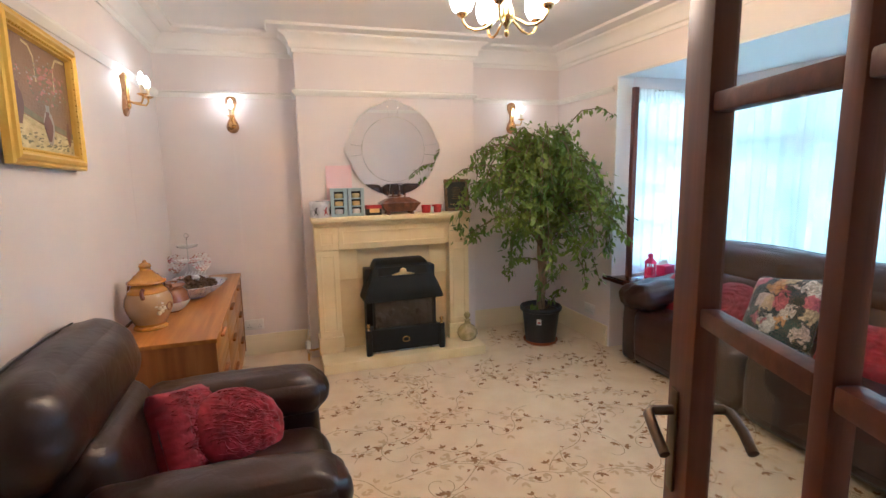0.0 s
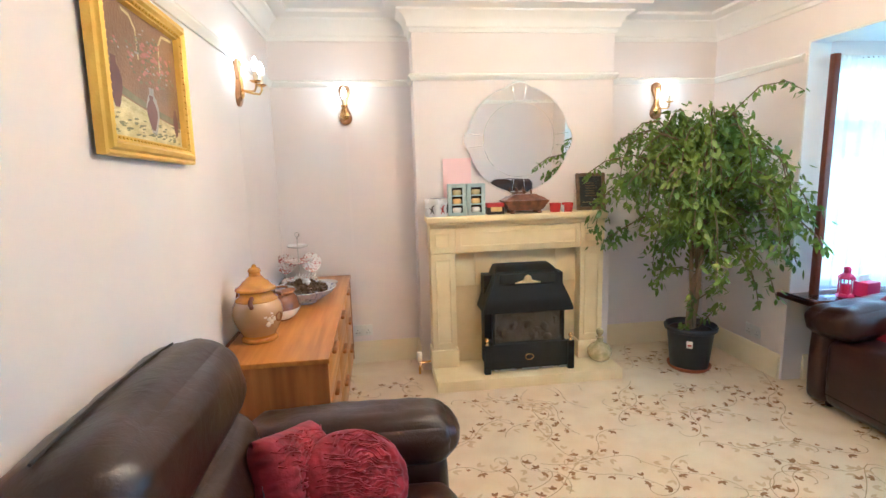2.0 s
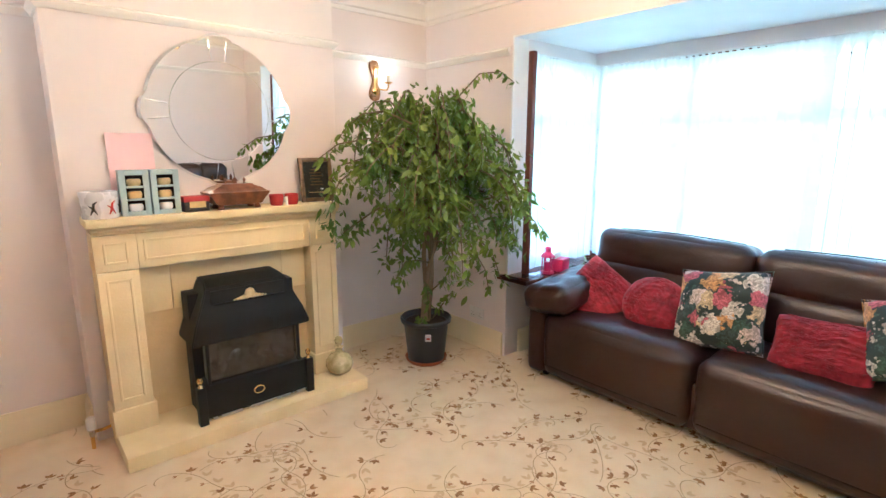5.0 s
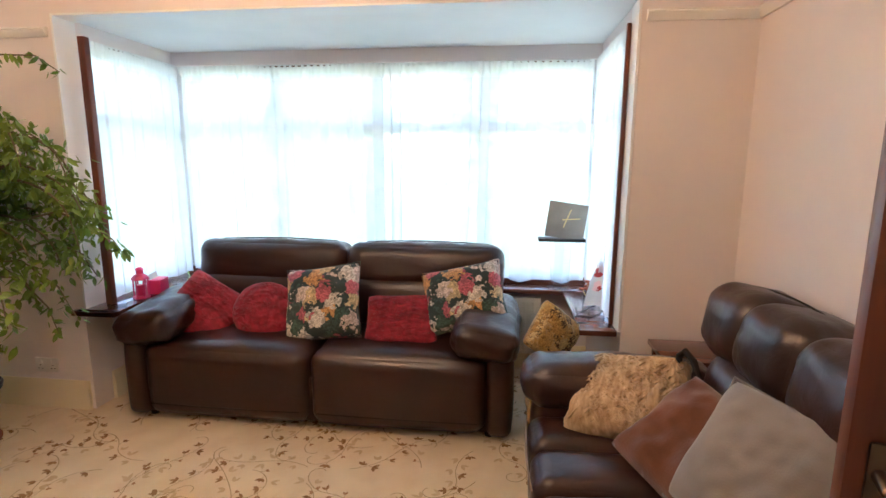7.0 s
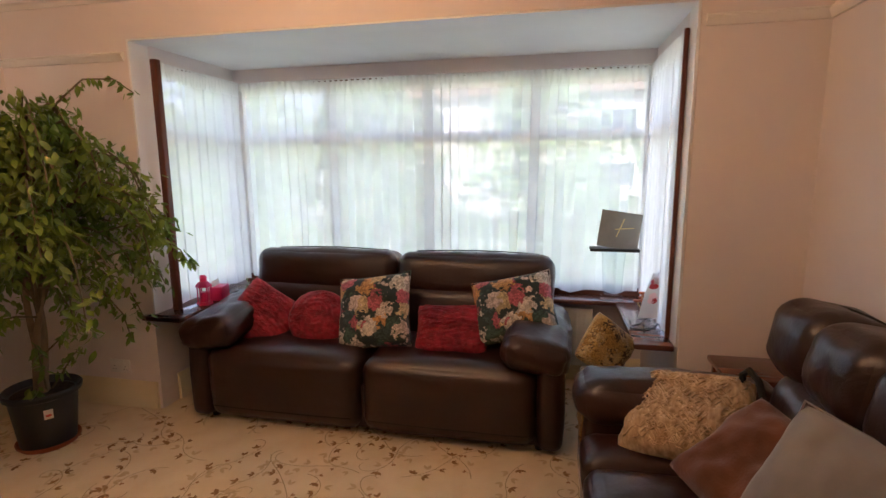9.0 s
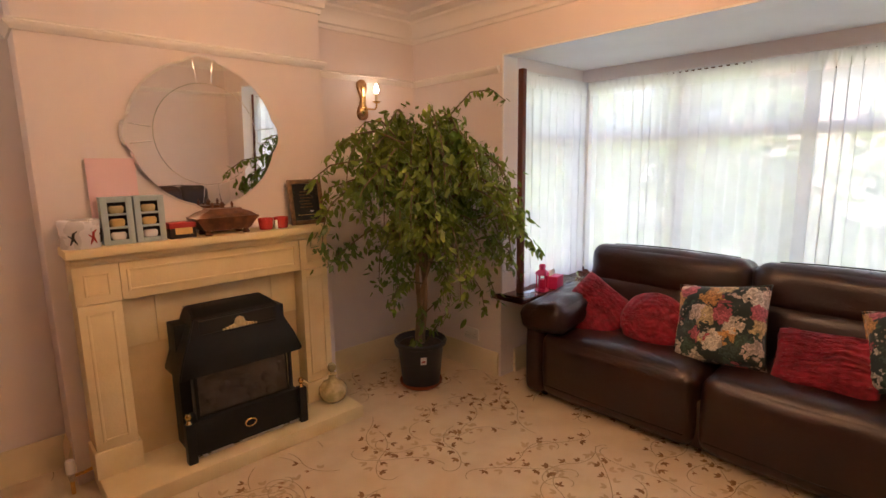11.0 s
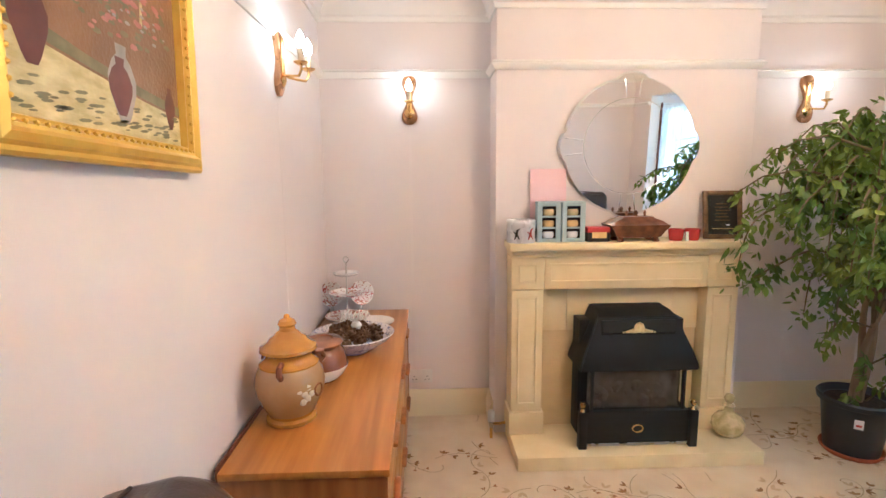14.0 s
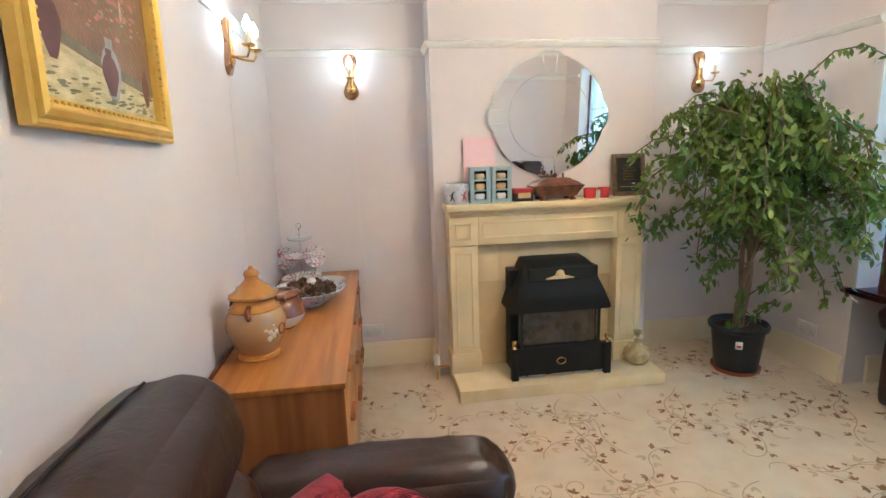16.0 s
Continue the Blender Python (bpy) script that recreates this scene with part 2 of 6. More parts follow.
TERRA = surf("terracotta plastic", (0.42, 0.10, 0.03), (0.34, 0.08, 0.025), 9, 0.5)
SOIL = surf("dark potting soil", (0.05, 0.03, 0.018), (0.02, 0.013, 0.008), 40, 0.95, 0.9, 90)
BARK = surf("grey-brown bark", (0.36, 0.25, 0.15), (0.23, 0.15, 0.09), 22, 0.85, 0.8, 60, stretch=(1, 1, 0.4))
TWIG = surf("green-brown twig", (0.11, 0.085, 0.035), (0.16, 0.11, 0.05), 30, 0.7)
LEAF = surf("ficus leaf", (0.045, 0.105, 0.012), (0.205, 0.26, 0.028), 3.0, 0.33, 0.15, 60, vary=0.4, coat=0.05)
def let_light_through(m, share, tint):
    """Thin blade: part of the light goes through it."""
    n, l = links(m)
    out, p = n["Material Output"], n["Principled BSDF"]
    tl, mx = n.new("ShaderNodeBsdfTranslucent"), n.new("ShaderNodeMixShader")
    tl.inputs[0].default_value = (*tint, 1)
    mx.inputs[0].default_value = share
    l.new(p.outputs[0], mx.inputs[1])
    l.new(tl.outputs[0], mx.inputs[2])
    l.new(mx.outputs[0], out.inputs[0])


let_light_through(LEAF, 0.22, (0.22, 0.36, 0.03))
PAPER = surf("white paper", (0.82, 0.82, 0.80), None, 10, 0.8)
PLASTICWHITE = surf("white plastic", (0.82, 0.81, 0.78), None, 10, 0.35)
PINKCARD = surf("pale pink card", (0.86, 0.62, 0.64), (0.83, 0.58, 0.60), 6, 0.75)
REDFLUFF = surf("crimson ruffled cloth", (0.35, 0.012, 0.032), (0.18, 0.006, 0.016), 22, 0.75, 1.0, 45, sheen=0.1, stretch=(1, 0.35, 1))
FLORAL = blotches("dark floral print", (0.02, 0.036, 0.036), [(0.64, 0.52, 0.44), (0.50, 0.12, 0.15), (0.60, 0.46, 0.24), (0.06, 0.11, 0.08), (0.56, 0.30, 0.10), (0.05, 0.085, 0.075), (0.66, 0.60, 0.50)], 24, cover=0.57)
SHAG = surf("cream shaggy ruffles", (0.58, 0.42, 0.24), (0.34, 0.22, 0.11), 34, 0.9, 1.0, 70, sheen=0.3, stretch=(1.6, 1, 0.5))
RUST = surf("rust brown suede", (0.165, 0.058, 0.024), (0.11, 0.038, 0.016), 8, 0.9, 0.4, 130, sheen=0.4)
GREYVELVET = surf("grey velvet", (0.27, 0.24, 0.22), (0.21, 0.185, 0.17), 5, 0.8, 0.2, 200, sheen=0.35)
GOLDPRINT = blotches("gold scale print", (0.05, 0.028, 0.012), [(0.55, 0.36, 0.10), (0.42, 0.25, 0.06), (0.60, 0.44, 0.18)], 42, cover=0.7)
GLAZE = surf("honey salt glaze", (0.50, 0.33, 0.15), (0.42, 0.24, 0.085), 6, 0.13, coat=0.7)
GLAZELID = surf("amber glaze", (0.58, 0.28, 0.022), (0.46, 0.20, 0.016), 12, 0.15, coat=0.5)
POTBROWN = surf("brown glaze", (0.30, 0.12, 0.045), (0.22, 0.08, 0.03), 10, 0.2, coat=0.4)
CHINA = surf("white china", (0.82, 0.80, 0.79), None, 8, 0.15, coat=0.3)
BLUECHINA = blotches("blue sprig china", (0.76, 0.75, 0.80), [(0.16, 0.20, 0.48), (0.30, 0.32, 0.58), (0.62, 0.62, 0.74)], 60, 0.2, 0.35, 0)
PINKCHINA = blotches("rose sprig china", (0.84, 0.80, 0.77), [(0.62, 0.16, 0.16), (0.55, 0.24, 0.14), (0.80, 0.62, 0.58)], 52, 0.2, 0.42, 0)
CONE = surf("dried pine cone", (0.10, 0.055, 0.03), (0.20, 0.12, 0.07), 40, 0.85, 0.6, 90)
BLUEBOX = surf("blue-grey painted wood", (0.42, 0.52, 0.55), (0.37, 0.47, 0.50), 9, 0.6)
DARKHOLE = surf("dark inside", (0.02, 0.02, 0.02), None, 9, 0.8)
CHEST = surf("worn chestnut lacquer", (0.20, 0.075, 0.03), (0.09, 0.032, 0.015), 22, 0.35, 0.5, 60)
SHELLGOLD = surf("bright gilt casting", (0.86, 0.70, 0.36), (0.74, 0.56, 0.24), 60, 0.38, 0.5, 160, metal=0.35)
PLATEWOOD = surf("bronzed brown plate", (0.46, 0.27, 0.12), (0.30, 0.15, 0.06), 20, 0.28, metal=0.5, coat=0.2)
REDGLASS = surf("red glass", (0.55, 0.05, 0.05), (0.45, 0.03, 0.03), 9, 0.12, coat=0.4)
BLACKBOX = surf("black card", (0.02, 0.016, 0.015), None, 9, 0.5)
REDCARD = surf("red card", (0.45, 0.03, 0.03), None, 9, 0.5)
YELLOWCARD = surf("yellow label", (0.72, 0.50, 0.18), None, 30, 0.6)
TIN = surf("white printed tin", (0.74, 0.74, 0.76), (0.68, 0.68, 0.71), 12, 0.28, metal=0.15)
DARKFRAME = surf("dark carved frame", (0.10, 0.055, 0.022), (0.20, 0.115, 0.04), 40, 0.4, 0.6, 120)
DARKPRINT = blotches("dark picture", (0.012, 0.012, 0.011), [(0.05, 0.045, 0.03), (0.035, 0.05, 0.04), (0.10, 0.10, 0.09)], 40, 0.3, 0.4, 0)
MARBLE = surf("veined cream onyx", (0.66, 0.55, 0.30), (0.42, 0.36, 0.16), 24, 0.2, detail=9, coat=0.3)
PINKTIN = surf("hot pink enamel", (0.72, 0.03, 0.16), (0.66, 0.025, 0.14), 9, 0.35)
GREYBOARD = surf("grey-brown lacquer", (0.24, 0.225, 0.19), (0.20, 0.19, 0.155), 9, 0.4)
STRAW = surf("pale gold straw", (0.72, 0.58, 0.24), None, 30, 0.5)
GLASSWARE = clear("clear glassware", (0.975, 0.985, 0.985), 1.14)
RADIATOR = surf("cream radiator enamel", (0.78, 0.74, 0.62), None, 9, 0.35)
HEDGE = surf("garden foliage", (0.09, 0.15, 0.045), (0.19, 0.25, 0.09), 1.2, 0.7, vary=0.3)
LAWN = surf("lawn and paving", (0.15, 0.17, 0.10), (0.27, 0.27, 0.23), 0.4, 0.9)
RENDERWALL = surf("pale house wall", (0.52, 0.46, 0.40), (0.44, 0.38, 0.33), 0.8, 0.9, 0.3, 30)
ROOFTILE = surf("brown roof tiles", (0.20, 0.10, 0.07), (0.14, 0.07, 0.05), 3, 0.85)
DARKPANE = surf("dark far window", (0.06, 0.07, 0.08), None, 3, 0.15)


# ---- mesh helpers ----
def finish(ob, bm, material, smooth):
    me = ob.data
    bm.normal_update()
    if smooth:
        for f in bm.faces:
            f.smooth = True
    bm.to_mesh(me)
    bm.free()
    me.materials.append(material)
    if smooth == "auto":
        me.set_sharp_from_angle(angle=radians(38))
    return ob


def part(name, bm, material, parent, label="", smooth="auto"):
    ob = new(name, bpy.data.meshes.new(name))
    finish(ob, bm, material, smooth)
    ob.parent = parent
    return tagged(ob, label)


def solid(name, bm, material, label="", category="", at=None, kind="", group="", smooth="auto"):
    ob = new(name, bpy.data.meshes.new(name))
    finish(ob, bm, material, smooth)
    if at is not None:
        ob.matrix_basis = at
    return tagged(ob, label, category, group, kind)


def thing(name, at, label, category, group="", kind=""):
    ob = new(name)
    ob.matrix_basis = at
    ob.empty_display_size = 0.1
    return tagged(ob, label, category, group, kind)


def box(x0, x1, y0, y1, z0, z1, bevel=0.0, bm=None, m=None):
    b = bmesh.new()
    bmesh.ops.create_cube(b, size=1)
    for v in b.verts:
        v.co = Vector((x0 + (v.co.x + 0.5) * (x1 - x0), y0 + (v.co.y + 0.5) * (y1 - y0), z0 + (v.co.z + 0.5) * (z1 - z0)))
    if bevel:
        bmesh.ops.bevel(b, geom=b.edges[:], offset=bevel, segments=2, profile=0.6, affect="EDGES")
    if m is not None:
        bmesh.ops.transform(b, matrix=m, verts=b.verts)
    return join(bm, b)


def join(bm, other):
    if bm is None:
        return other
    me = bpy.data.meshes.new("tmp")
    other.to_mesh(me)
    other.free()
    bm.from_mesh(me)
    bpy.data.meshes.remove(me)
    return bm


def lathe(profile, seg=28, bm=None, at=(0, 0, 0), squash=1.0):
    """Revolve (radius, z) pairs round the z axis."""
    b = bmesh.new()
    rings = []
    for r, z in profile:
        if r < 1e-5:
            rings.append([b.verts.new((at[0], at[1], at[2] + z))])
        else:
            rings.append([b.verts.new((at[0] + r * math.cos(2 * math.pi * i / seg), at[1] + squash * r * math.sin(2 * math.pi * i / seg), at[2] + z)) for i in range(seg)])
    for a, c in zip(rings, rings[1:]):
        for i in range(seg):
            j = (i + 1) % seg
            if len(a) == 1 and len(c) == 1:
                continue
            if len(a) == 1:
                b.faces.new((a[0], c[j], c[i]))
            elif len(c) == 1:
                b.faces.new((a[i], a[j], c[0]))
            else:
                b.faces.new((a[i], a[j], c[j], c[i]))
    bmesh.ops.recalc_face_normals(b, faces=b.faces)
    return join(bm, b)


def tube(points, radius, seg=8, bm=None):
    """A round rod along points; radius is one number or one for each point."""
    b = bmesh.new()
    pts = [Vector(p) for p in points]
    rad = radius if isinstance(radius, (list, tuple)) else [radius] * len(pts)
    rings, up = [], None
    for i, p in enumerate(pts):
        d = (pts[min(i + 1, len(pts) - 1)] - pts[max(i - 1, 0)]).normalized()
        if up is None:
            up = d.orthogonal().normalized()
        up = (up - d * up.dot(d)).normalized()
        side = d.cross(up)
        rings.append([b.verts.new(p + rad[i] * (up * math.cos(2 * math.pi * k / seg) + side * math.sin(2 * math.pi * k / seg))) for k in range(seg)])
    for a, c in zip(rings, rings[1:]):
        for k in range(seg):
            b.faces.new((a[k], a[(k + 1) % seg], c[(k + 1) % seg], c[k]))
    b.faces.new(rings[0][::-1])
    b.faces.new(rings[-1])
    return join(bm, b)


def puff(x0, x1, y0, y1, z0, z1, r, bulge=(0, 0, 0), seg=12, wrinkle=0.004, freq=7.0, bm=None, m=None, seed=0.0):
    """A stuffed, rounded block with swelling faces and fine wrinkles."""
    b = bmesh.new()
    bmesh.ops.create_cube(b, size=2)
    bmesh.ops.subdivide_edges(b, edges=b.edges[:], cuts=seg, use_grid_fill=True)
    s = Vector(((x1 - x0) / 2, (y1 - y0) / 2, (z1 - z0) / 2))
    c = Vector(((x1 + x0) / 2, (y1 + y0) / 2, (z1 + z0) / 2))
    r = min(r, *(0.98 * v for v in s))
    for v in b.verts:
        u = v.co.copy()
        # crowd the grid towards the rims
        u = Vector([math.sin(a * math.pi / 2) for a in u])
        p = Vector([u[i] * s[i] for i in range(3)])
        q = Vector([max(-(s[i] - r), min(s[i] - r, p[i])) for i in range(3)])
        d = p - q
        p = q + d.normalized() * r if d.length > 1e-6 else p
        for i in range(3):
            j, k = (i + 1) % 3, (i + 2) % 3
            if abs(u[i]) > 0.5 and bulge[i]:
                p[i] += math.copysign(bulge[i] * (1 - u[j] ** 2) * (1 - u[k] ** 2), u[i])
        w = c + p
        w += d.normalized() * wrinkle * (noise.noise(w * freq + Vector((seed, 0, 0))) + 0.5 * noise.noise(w * freq * 2.7))
        v.co = w
    if m is not None:
        bmesh.ops.transform(b, matrix=m, verts=b.verts)
    return join(bm, b)


def pillow(w, h, t, n=18, crumple=0.012, seed=0.0, round_=False, gather=0.0, swirl=False):
    """A loose cushion standing in the x-z plane, its face towards -y."""
    b = bmesh.new()
    for sgn in (-1, 1):
        grid = []
        for i in range(n + 1):
            row = []
            for j in range(n + 1):
                u, v = 2 * i / n - 1, 2 * j / n - 1
                if round_:
                    k = max(abs(u), abs(v)) / max(1e-6, math.hypot(u, v))
                    x, z = u * k * w / 2, v * k * h / 2
                    rr = max(abs(u), abs(v))
                    th = t / 2 * math.sqrt(max(0, 1 - rr ** 2.2))
                else:
                    soft_corner = 1 - 0.055 * (u * v) ** 4
                    x = u * w / 2 * (1 - 0.06 * (1 - v * v)) * soft_corner
                    z = v * h / 2 * (1 - 0.06 * (1 - u * u)) * soft_corner
                    th = t / 2 * (max(0, 1 - u ** 4) * max(0, 1 - v ** 4)) ** 0.5
                p = Vector((x, sgn * th, z))
                e = crumple * (noise.noise(Vector((x * 9 + seed, z * 9, sgn * 3 + seed))) + 0.5 * noise.noise(Vector((x * 24 + seed, z * 24, sgn))))
                edge = (1 - abs(u) ** 6) * (1 - abs(v) ** 6)
                if gather:
                    # puckered rows of gathered cloth, wandering across the face
                    q = noise.noise(Vector((x * 6 + seed, z * 6, 0.7)))
                    k = (math.hypot(x, z) if swirl else z) * 190 + 7 * q + 2.5 * noise.noise(Vector((x * 30, z * 12, seed)))
                    e += gather * (math.sin(k) * (0.6 + 0.6 * noise.noise(Vector((x * 22 + seed, z * 22, 5)))) + 0.8 * noise.noise(Vector((x * 55, z * 70, seed))))
                p.y += sgn * e * edge
                p.x += 0.5 * e
                row.append(b.verts.new(p))
            grid.append(row)
        for i in range(n):
            for j in range(n):
                q = (grid[i][j], grid[i + 1][j], grid[i + 1][j + 1], grid[i][j + 1])
                b.faces.new(q if sgn < 0 else q[::-1])
    bmesh.ops.remove_doubles(b, verts=b.verts, dist=0.002)
    return b


def sweep(path, profile, closed=False):
    """Run a (distance from wall, height) profile along a plan line with the room on its left, mitred at the corners."""
    b = bmesh.new()
    pts = [Vector((x, y)) for x, y in path]
    n = len(pts)
    rings = []
    for i, p in enumerate(pts):
        a = pts[i - 1] if (i or closed) else None
        c = pts[(i + 1) % n] if (i < n - 1 or closed) else None
        n1 = (p - a).normalized() if a is not None else None
        n2 = (c - p).normalized() if c is not None else None
        l1 = Vector((-n1.y, n1.x)) if n1 else None
        l2 = Vector((-n2.y, n2.x)) if n2 else None
        if l1 and l2:
            mdir = l1 + l2
            mdir /= mdir.dot(l1)
        else:
            mdir = l1 or l2
        rings.append([b.verts.new((p.x + d * mdir.x, p.y + d * mdir.y, z)) for d, z in profile])
    for i in range(n if closed else n - 1):
        a, c = rings[i], rings[(i + 1) % n]
        for k in range(len(profile)):
            kk = (k + 1) % len(profile)
            b.faces.new((a[k], c[k], c[kk], a[kk]))
    if not closed:
        b.faces.new(rings[0])
        b.faces.new(rings[-1][::-1])
    bmesh.ops.recalc_face_normals(b, faces=b.faces)
    return b


def text(name, body, size, material, parent, at):
    """Letters in the built-in face, as a mesh."""
    cu = bpy.data.curves.new(name, "FONT")
    cu.body, cu.size, cu.extrude, cu.align_x = body, size, 0.0004, "CENTER"
    tmp = bpy.data.objects.new(name, cu)
    scene.collection.objects.link(tmp)
    me = bpy.data.meshes.new_from_object(tmp.evaluated_get(bpy.context.evaluated_depsgraph_get()))
    bpy.data.objects.remove(tmp)
    ob = new(name, me)
    me.materials.clear()
    me.materials.append(material)
    ob.parent, ob.matrix_basis = parent, at
    return ob


I = Matrix.Identity(4)
# ---- the room's shell ----
WEST, EAST, SOUTH, NORTH, TOP = -0.68, 2.70, 0.24, 4.577, 2.55
BREAST = (0.314, 1.747, 4.325)          # chimney breast: sides and face
BAY0, BAY1, BAYTOP, BAYX = 0.748, 3.70, 2.19, 3.665
DOOR0, DOOR1, DOORTOP = -0.235, 0.555, 2.06
SILL = 0.61


def structure(name, bm, material, label, category):
    return solid(name, bm, material, label, category, kind="structure")


structure("floor", box(-0.9, 3.75, -1.6, 4.75, -0.12, 0.0), CARPET, "cream patterned fitted carpet with trailing brown vines", "floor")
structure("ceiling", box(-0.9, 2.84, -1.6, 4.75, TOP, TOP + 0.12), WHITE, "smooth white painted ceiling", "ceiling")
structure("wall_west", box(WEST - 0.14, WEST, SOUTH, NORTH, 0, TOP), WALL, "plain pale pink painted wall", "wall")
structure("wall_north", box(WEST - 0.14, EAST + 0.14, NORTH, NORTH + 0.14, 0, TOP), WALL, "pale pink painted wall with two alcoves", "wall")
structure("chimney_breast", box(BREAST[0], BREAST[1], BREAST[2], NORTH + 0.002, 0, TOP, 0.004), WALL, "pale pink painted chimney breast", "wall")
b = box(EAST, EAST + 0.14, BAY1, NORTH, 0, TOP)
b = box(EAST, EAST + 0.14, SOUTH - 0.14, BAY0, 0, TOP, bm=b)
b = box(EAST, EAST + 0.14, BAY0, BAY1, BAYTOP, TOP, bm=b)
structure("wall_east", b, WALL, "pale pink wall opening into a square bay", "wall")
b = box(WEST - 0.14, DOOR0, SOUTH - 0.14, SOUTH, 0, TOP)
b = box(DOOR1, EAST, SOUTH - 0.14, SOUTH, 0, TOP, bm=b)
b = box(DOOR0, DOOR1, SOUTH - 0.14, SOUTH, DOORTOP, TOP, bm=b)
structure("wall_south", b, WALL, "pale pink painted wall with the doorway", "wall")
b = box(-0.9, -0.76, -1.6, SOUTH - 0.14, 0, TOP)
b = box(1.5, 1.64, -1.6, SOUTH - 0.14, 0, TOP, bm=b)
b = box(-0.76, 1.5, -1.6, -1.46, 0, TOP, bm=b)
structure("wall_hall", b, WALL, "plain painted hall wall behind the door", "wall")

# white reveals of the bay, set a little proud of the pink wall
for b in (box(EAST - 0.003, EAST + 0.139, BAY1 - 0.014, BAY1 - 0.002, SILL, BAYTOP - 0.012),
          box(EAST - 0.003, EAST + 0.139, BAY0 + 0.002, BAY0 + 0.014, SILL, BAYTOP - 0.012),
          box(EAST - 0.003, EAST + 0.139, BAY0 + 0.002, BAY1 - 0.002, BAYTOP - 0.012, BAYTOP - 0.002)):
    structure("bay_reveal", b, BAYWHITE, "white painted reveal of the bay opening", "trim")
structure("bay_ceiling", box(EAST + 0.14, BAYX + 0.2, BAY0 - 0.2, BAY1 + 0.2, BAYTOP, BAYTOP + 0.1), BAYWHITE, "white painted bay ceiling", "ceiling")
# band over the bay windows, low walls under them
WTOP = 2.10
b = box(BAYX, BAYX + 0.14, BAY0 - 0.14, BAY1 + 0.14, WTOP, BAYTOP)
b = box(EAST + 0.14, BAYX, BAY1 + 0.0, BAY1 + 0.14, WTOP, BAYTOP, bm=b)
b = box(EAST + 0.14, BAYX, BAY0 - 0.14, BAY0, WTOP, BAYTOP, bm=b)
structure("bay_wall_upper", b, WALL, "narrow pink band above the bay windows", "wall")
b = box(BAYX, BAYX + 0.14, BAY0 - 0.14, BAY1 + 0.14, -0.12, SILL - 0.03)
b = box(EAST + 0.14, BAYX, BAY1, BAY1 + 0.14, -0.12, SILL - 0.03, bm=b)
b = box(EAST + 0.14, BAYX, BAY0 - 0.14, BAY0, -0.12, SILL - 0.03, bm=b)
structure("bay_wall_lower", b, WALL, "low pink wall under the bay windows", "wall")
# sill boards: front and two sides, with a short horn over the room wall
b = box(BAYX - 0.17, BAYX + 0.06, BAY0 - 0.04, BAY1 + 0.04, SILL - 0.03, SILL, 0.006)
b = box(EAST - 0.05, BAYX - 0.17, BAY1 - 0.22, BAY1 + 0.02, SILL - 0.03, SILL, 0.006, bm=b)
b = box(EAST - 0.05, EAST - 0.004, BAY1 - 0.22, BAY1 + 0.045, SILL - 0.03, SILL, 0.006, bm=b)
b = box(EAST + 0.002, BAYX - 0.17, BAY0 + 0.016, BAY0 + 0.20, SILL - 0.03, SILL, 0.006, bm=b)
structure("window_sill", b, SILLWOOD, "dark stained wooden sill running round the bay", "sill")

structure("sill_upstand", box(BAYX + 0.004, BAYX + 0.03, BAY0 + 0.002, BAY1 - 0.002, SILL - 0.002, SILL + 0.05, 0.004), SILLWOOD, "dark stained upstand behind the curtain hem", "sill")
ROOM = [(WEST, SOUTH), (EAST, SOUTH), (EAST, NORTH), (BREAST[1], NORTH), (BREAST[1], BREAST[2]), (BREAST[0], BREAST[2]), (BREAST[0], NORTH), (WEST, NORTH)]
CORNICE = [(0, TOP), (0, 2.385), (0.012, 2.385), (0.016, 2.41), (0.03, 2.418), (0.036, 2.45), (0.058, 2.485), (0.095, 2.505), (0.10, 2.518), (0.125, 2.52), (0.15, 2.528), (0.178, 2.532), (0.185, TOP)]
structure("cornice", sweep(ROOM, CORNICE, True), WHITE, "white moulded plaster cornice with stepped coving", "cornice")
RAIL = [(0, 2.075), (0.01, 2.075), (0.016, 2.086), (0.028, 2.098), (0.030, 2.108), (0.018, 2.116), (0.022, 2.122), (0, 2.124)]
b = sweep([(EAST, BAY1 + 0.02), (EAST, NORTH), (BREAST[1], NORTH), (BREAST[1], BREAST[2]), (BREAST[0], BREAST[2]), (BREAST[0], NORTH), (WEST, NORTH), (WEST, SOUTH), (DOOR0 - 0.09, SOUTH)], RAIL)
b = join(b, sweep([(DOOR1 + 0.09, SOUTH), (EAST, SOUTH), (EAST, BAY0 - 0.02)], RAIL))
structure("picture_rail", b, WHITE, "white painted moulded picture rail", "trim")
SKIRT = [(0, 0), (0.02, 0), (0.02, 0.125), (0.016, 0.132), (0.016, 0.142), (0.009, 0.158), (0.006, 0.172), (0, 0.172)]
b = sweep([(EAST, BAY1 + 0.02), (EAST, NORTH), (BREAST[1], NORTH), (BREAST[1], BREAST[2] + 0.01)], SKIRT)
b = join(b, sweep([(BREAST[0], BREAST[2] + 0.06), (BREAST[0], NORTH), (WEST, NORTH), (WEST, SOUTH), (DOOR0 - 0.09, SOUTH)], SKIRT))
b = join(b, sweep([(DOOR1 + 0.09, SOUTH), (EAST, SOUTH), (EAST, BAY0 - 0.02)], SKIRT))
b = join(b, sweep([(BAYX, BAY0), (BAYX, BAY1), (EAST + 0.142, BAY1)], SKIRT))
structure("baseboard", b, CREAM, "cream gloss moulded skirting board", "baseboard")

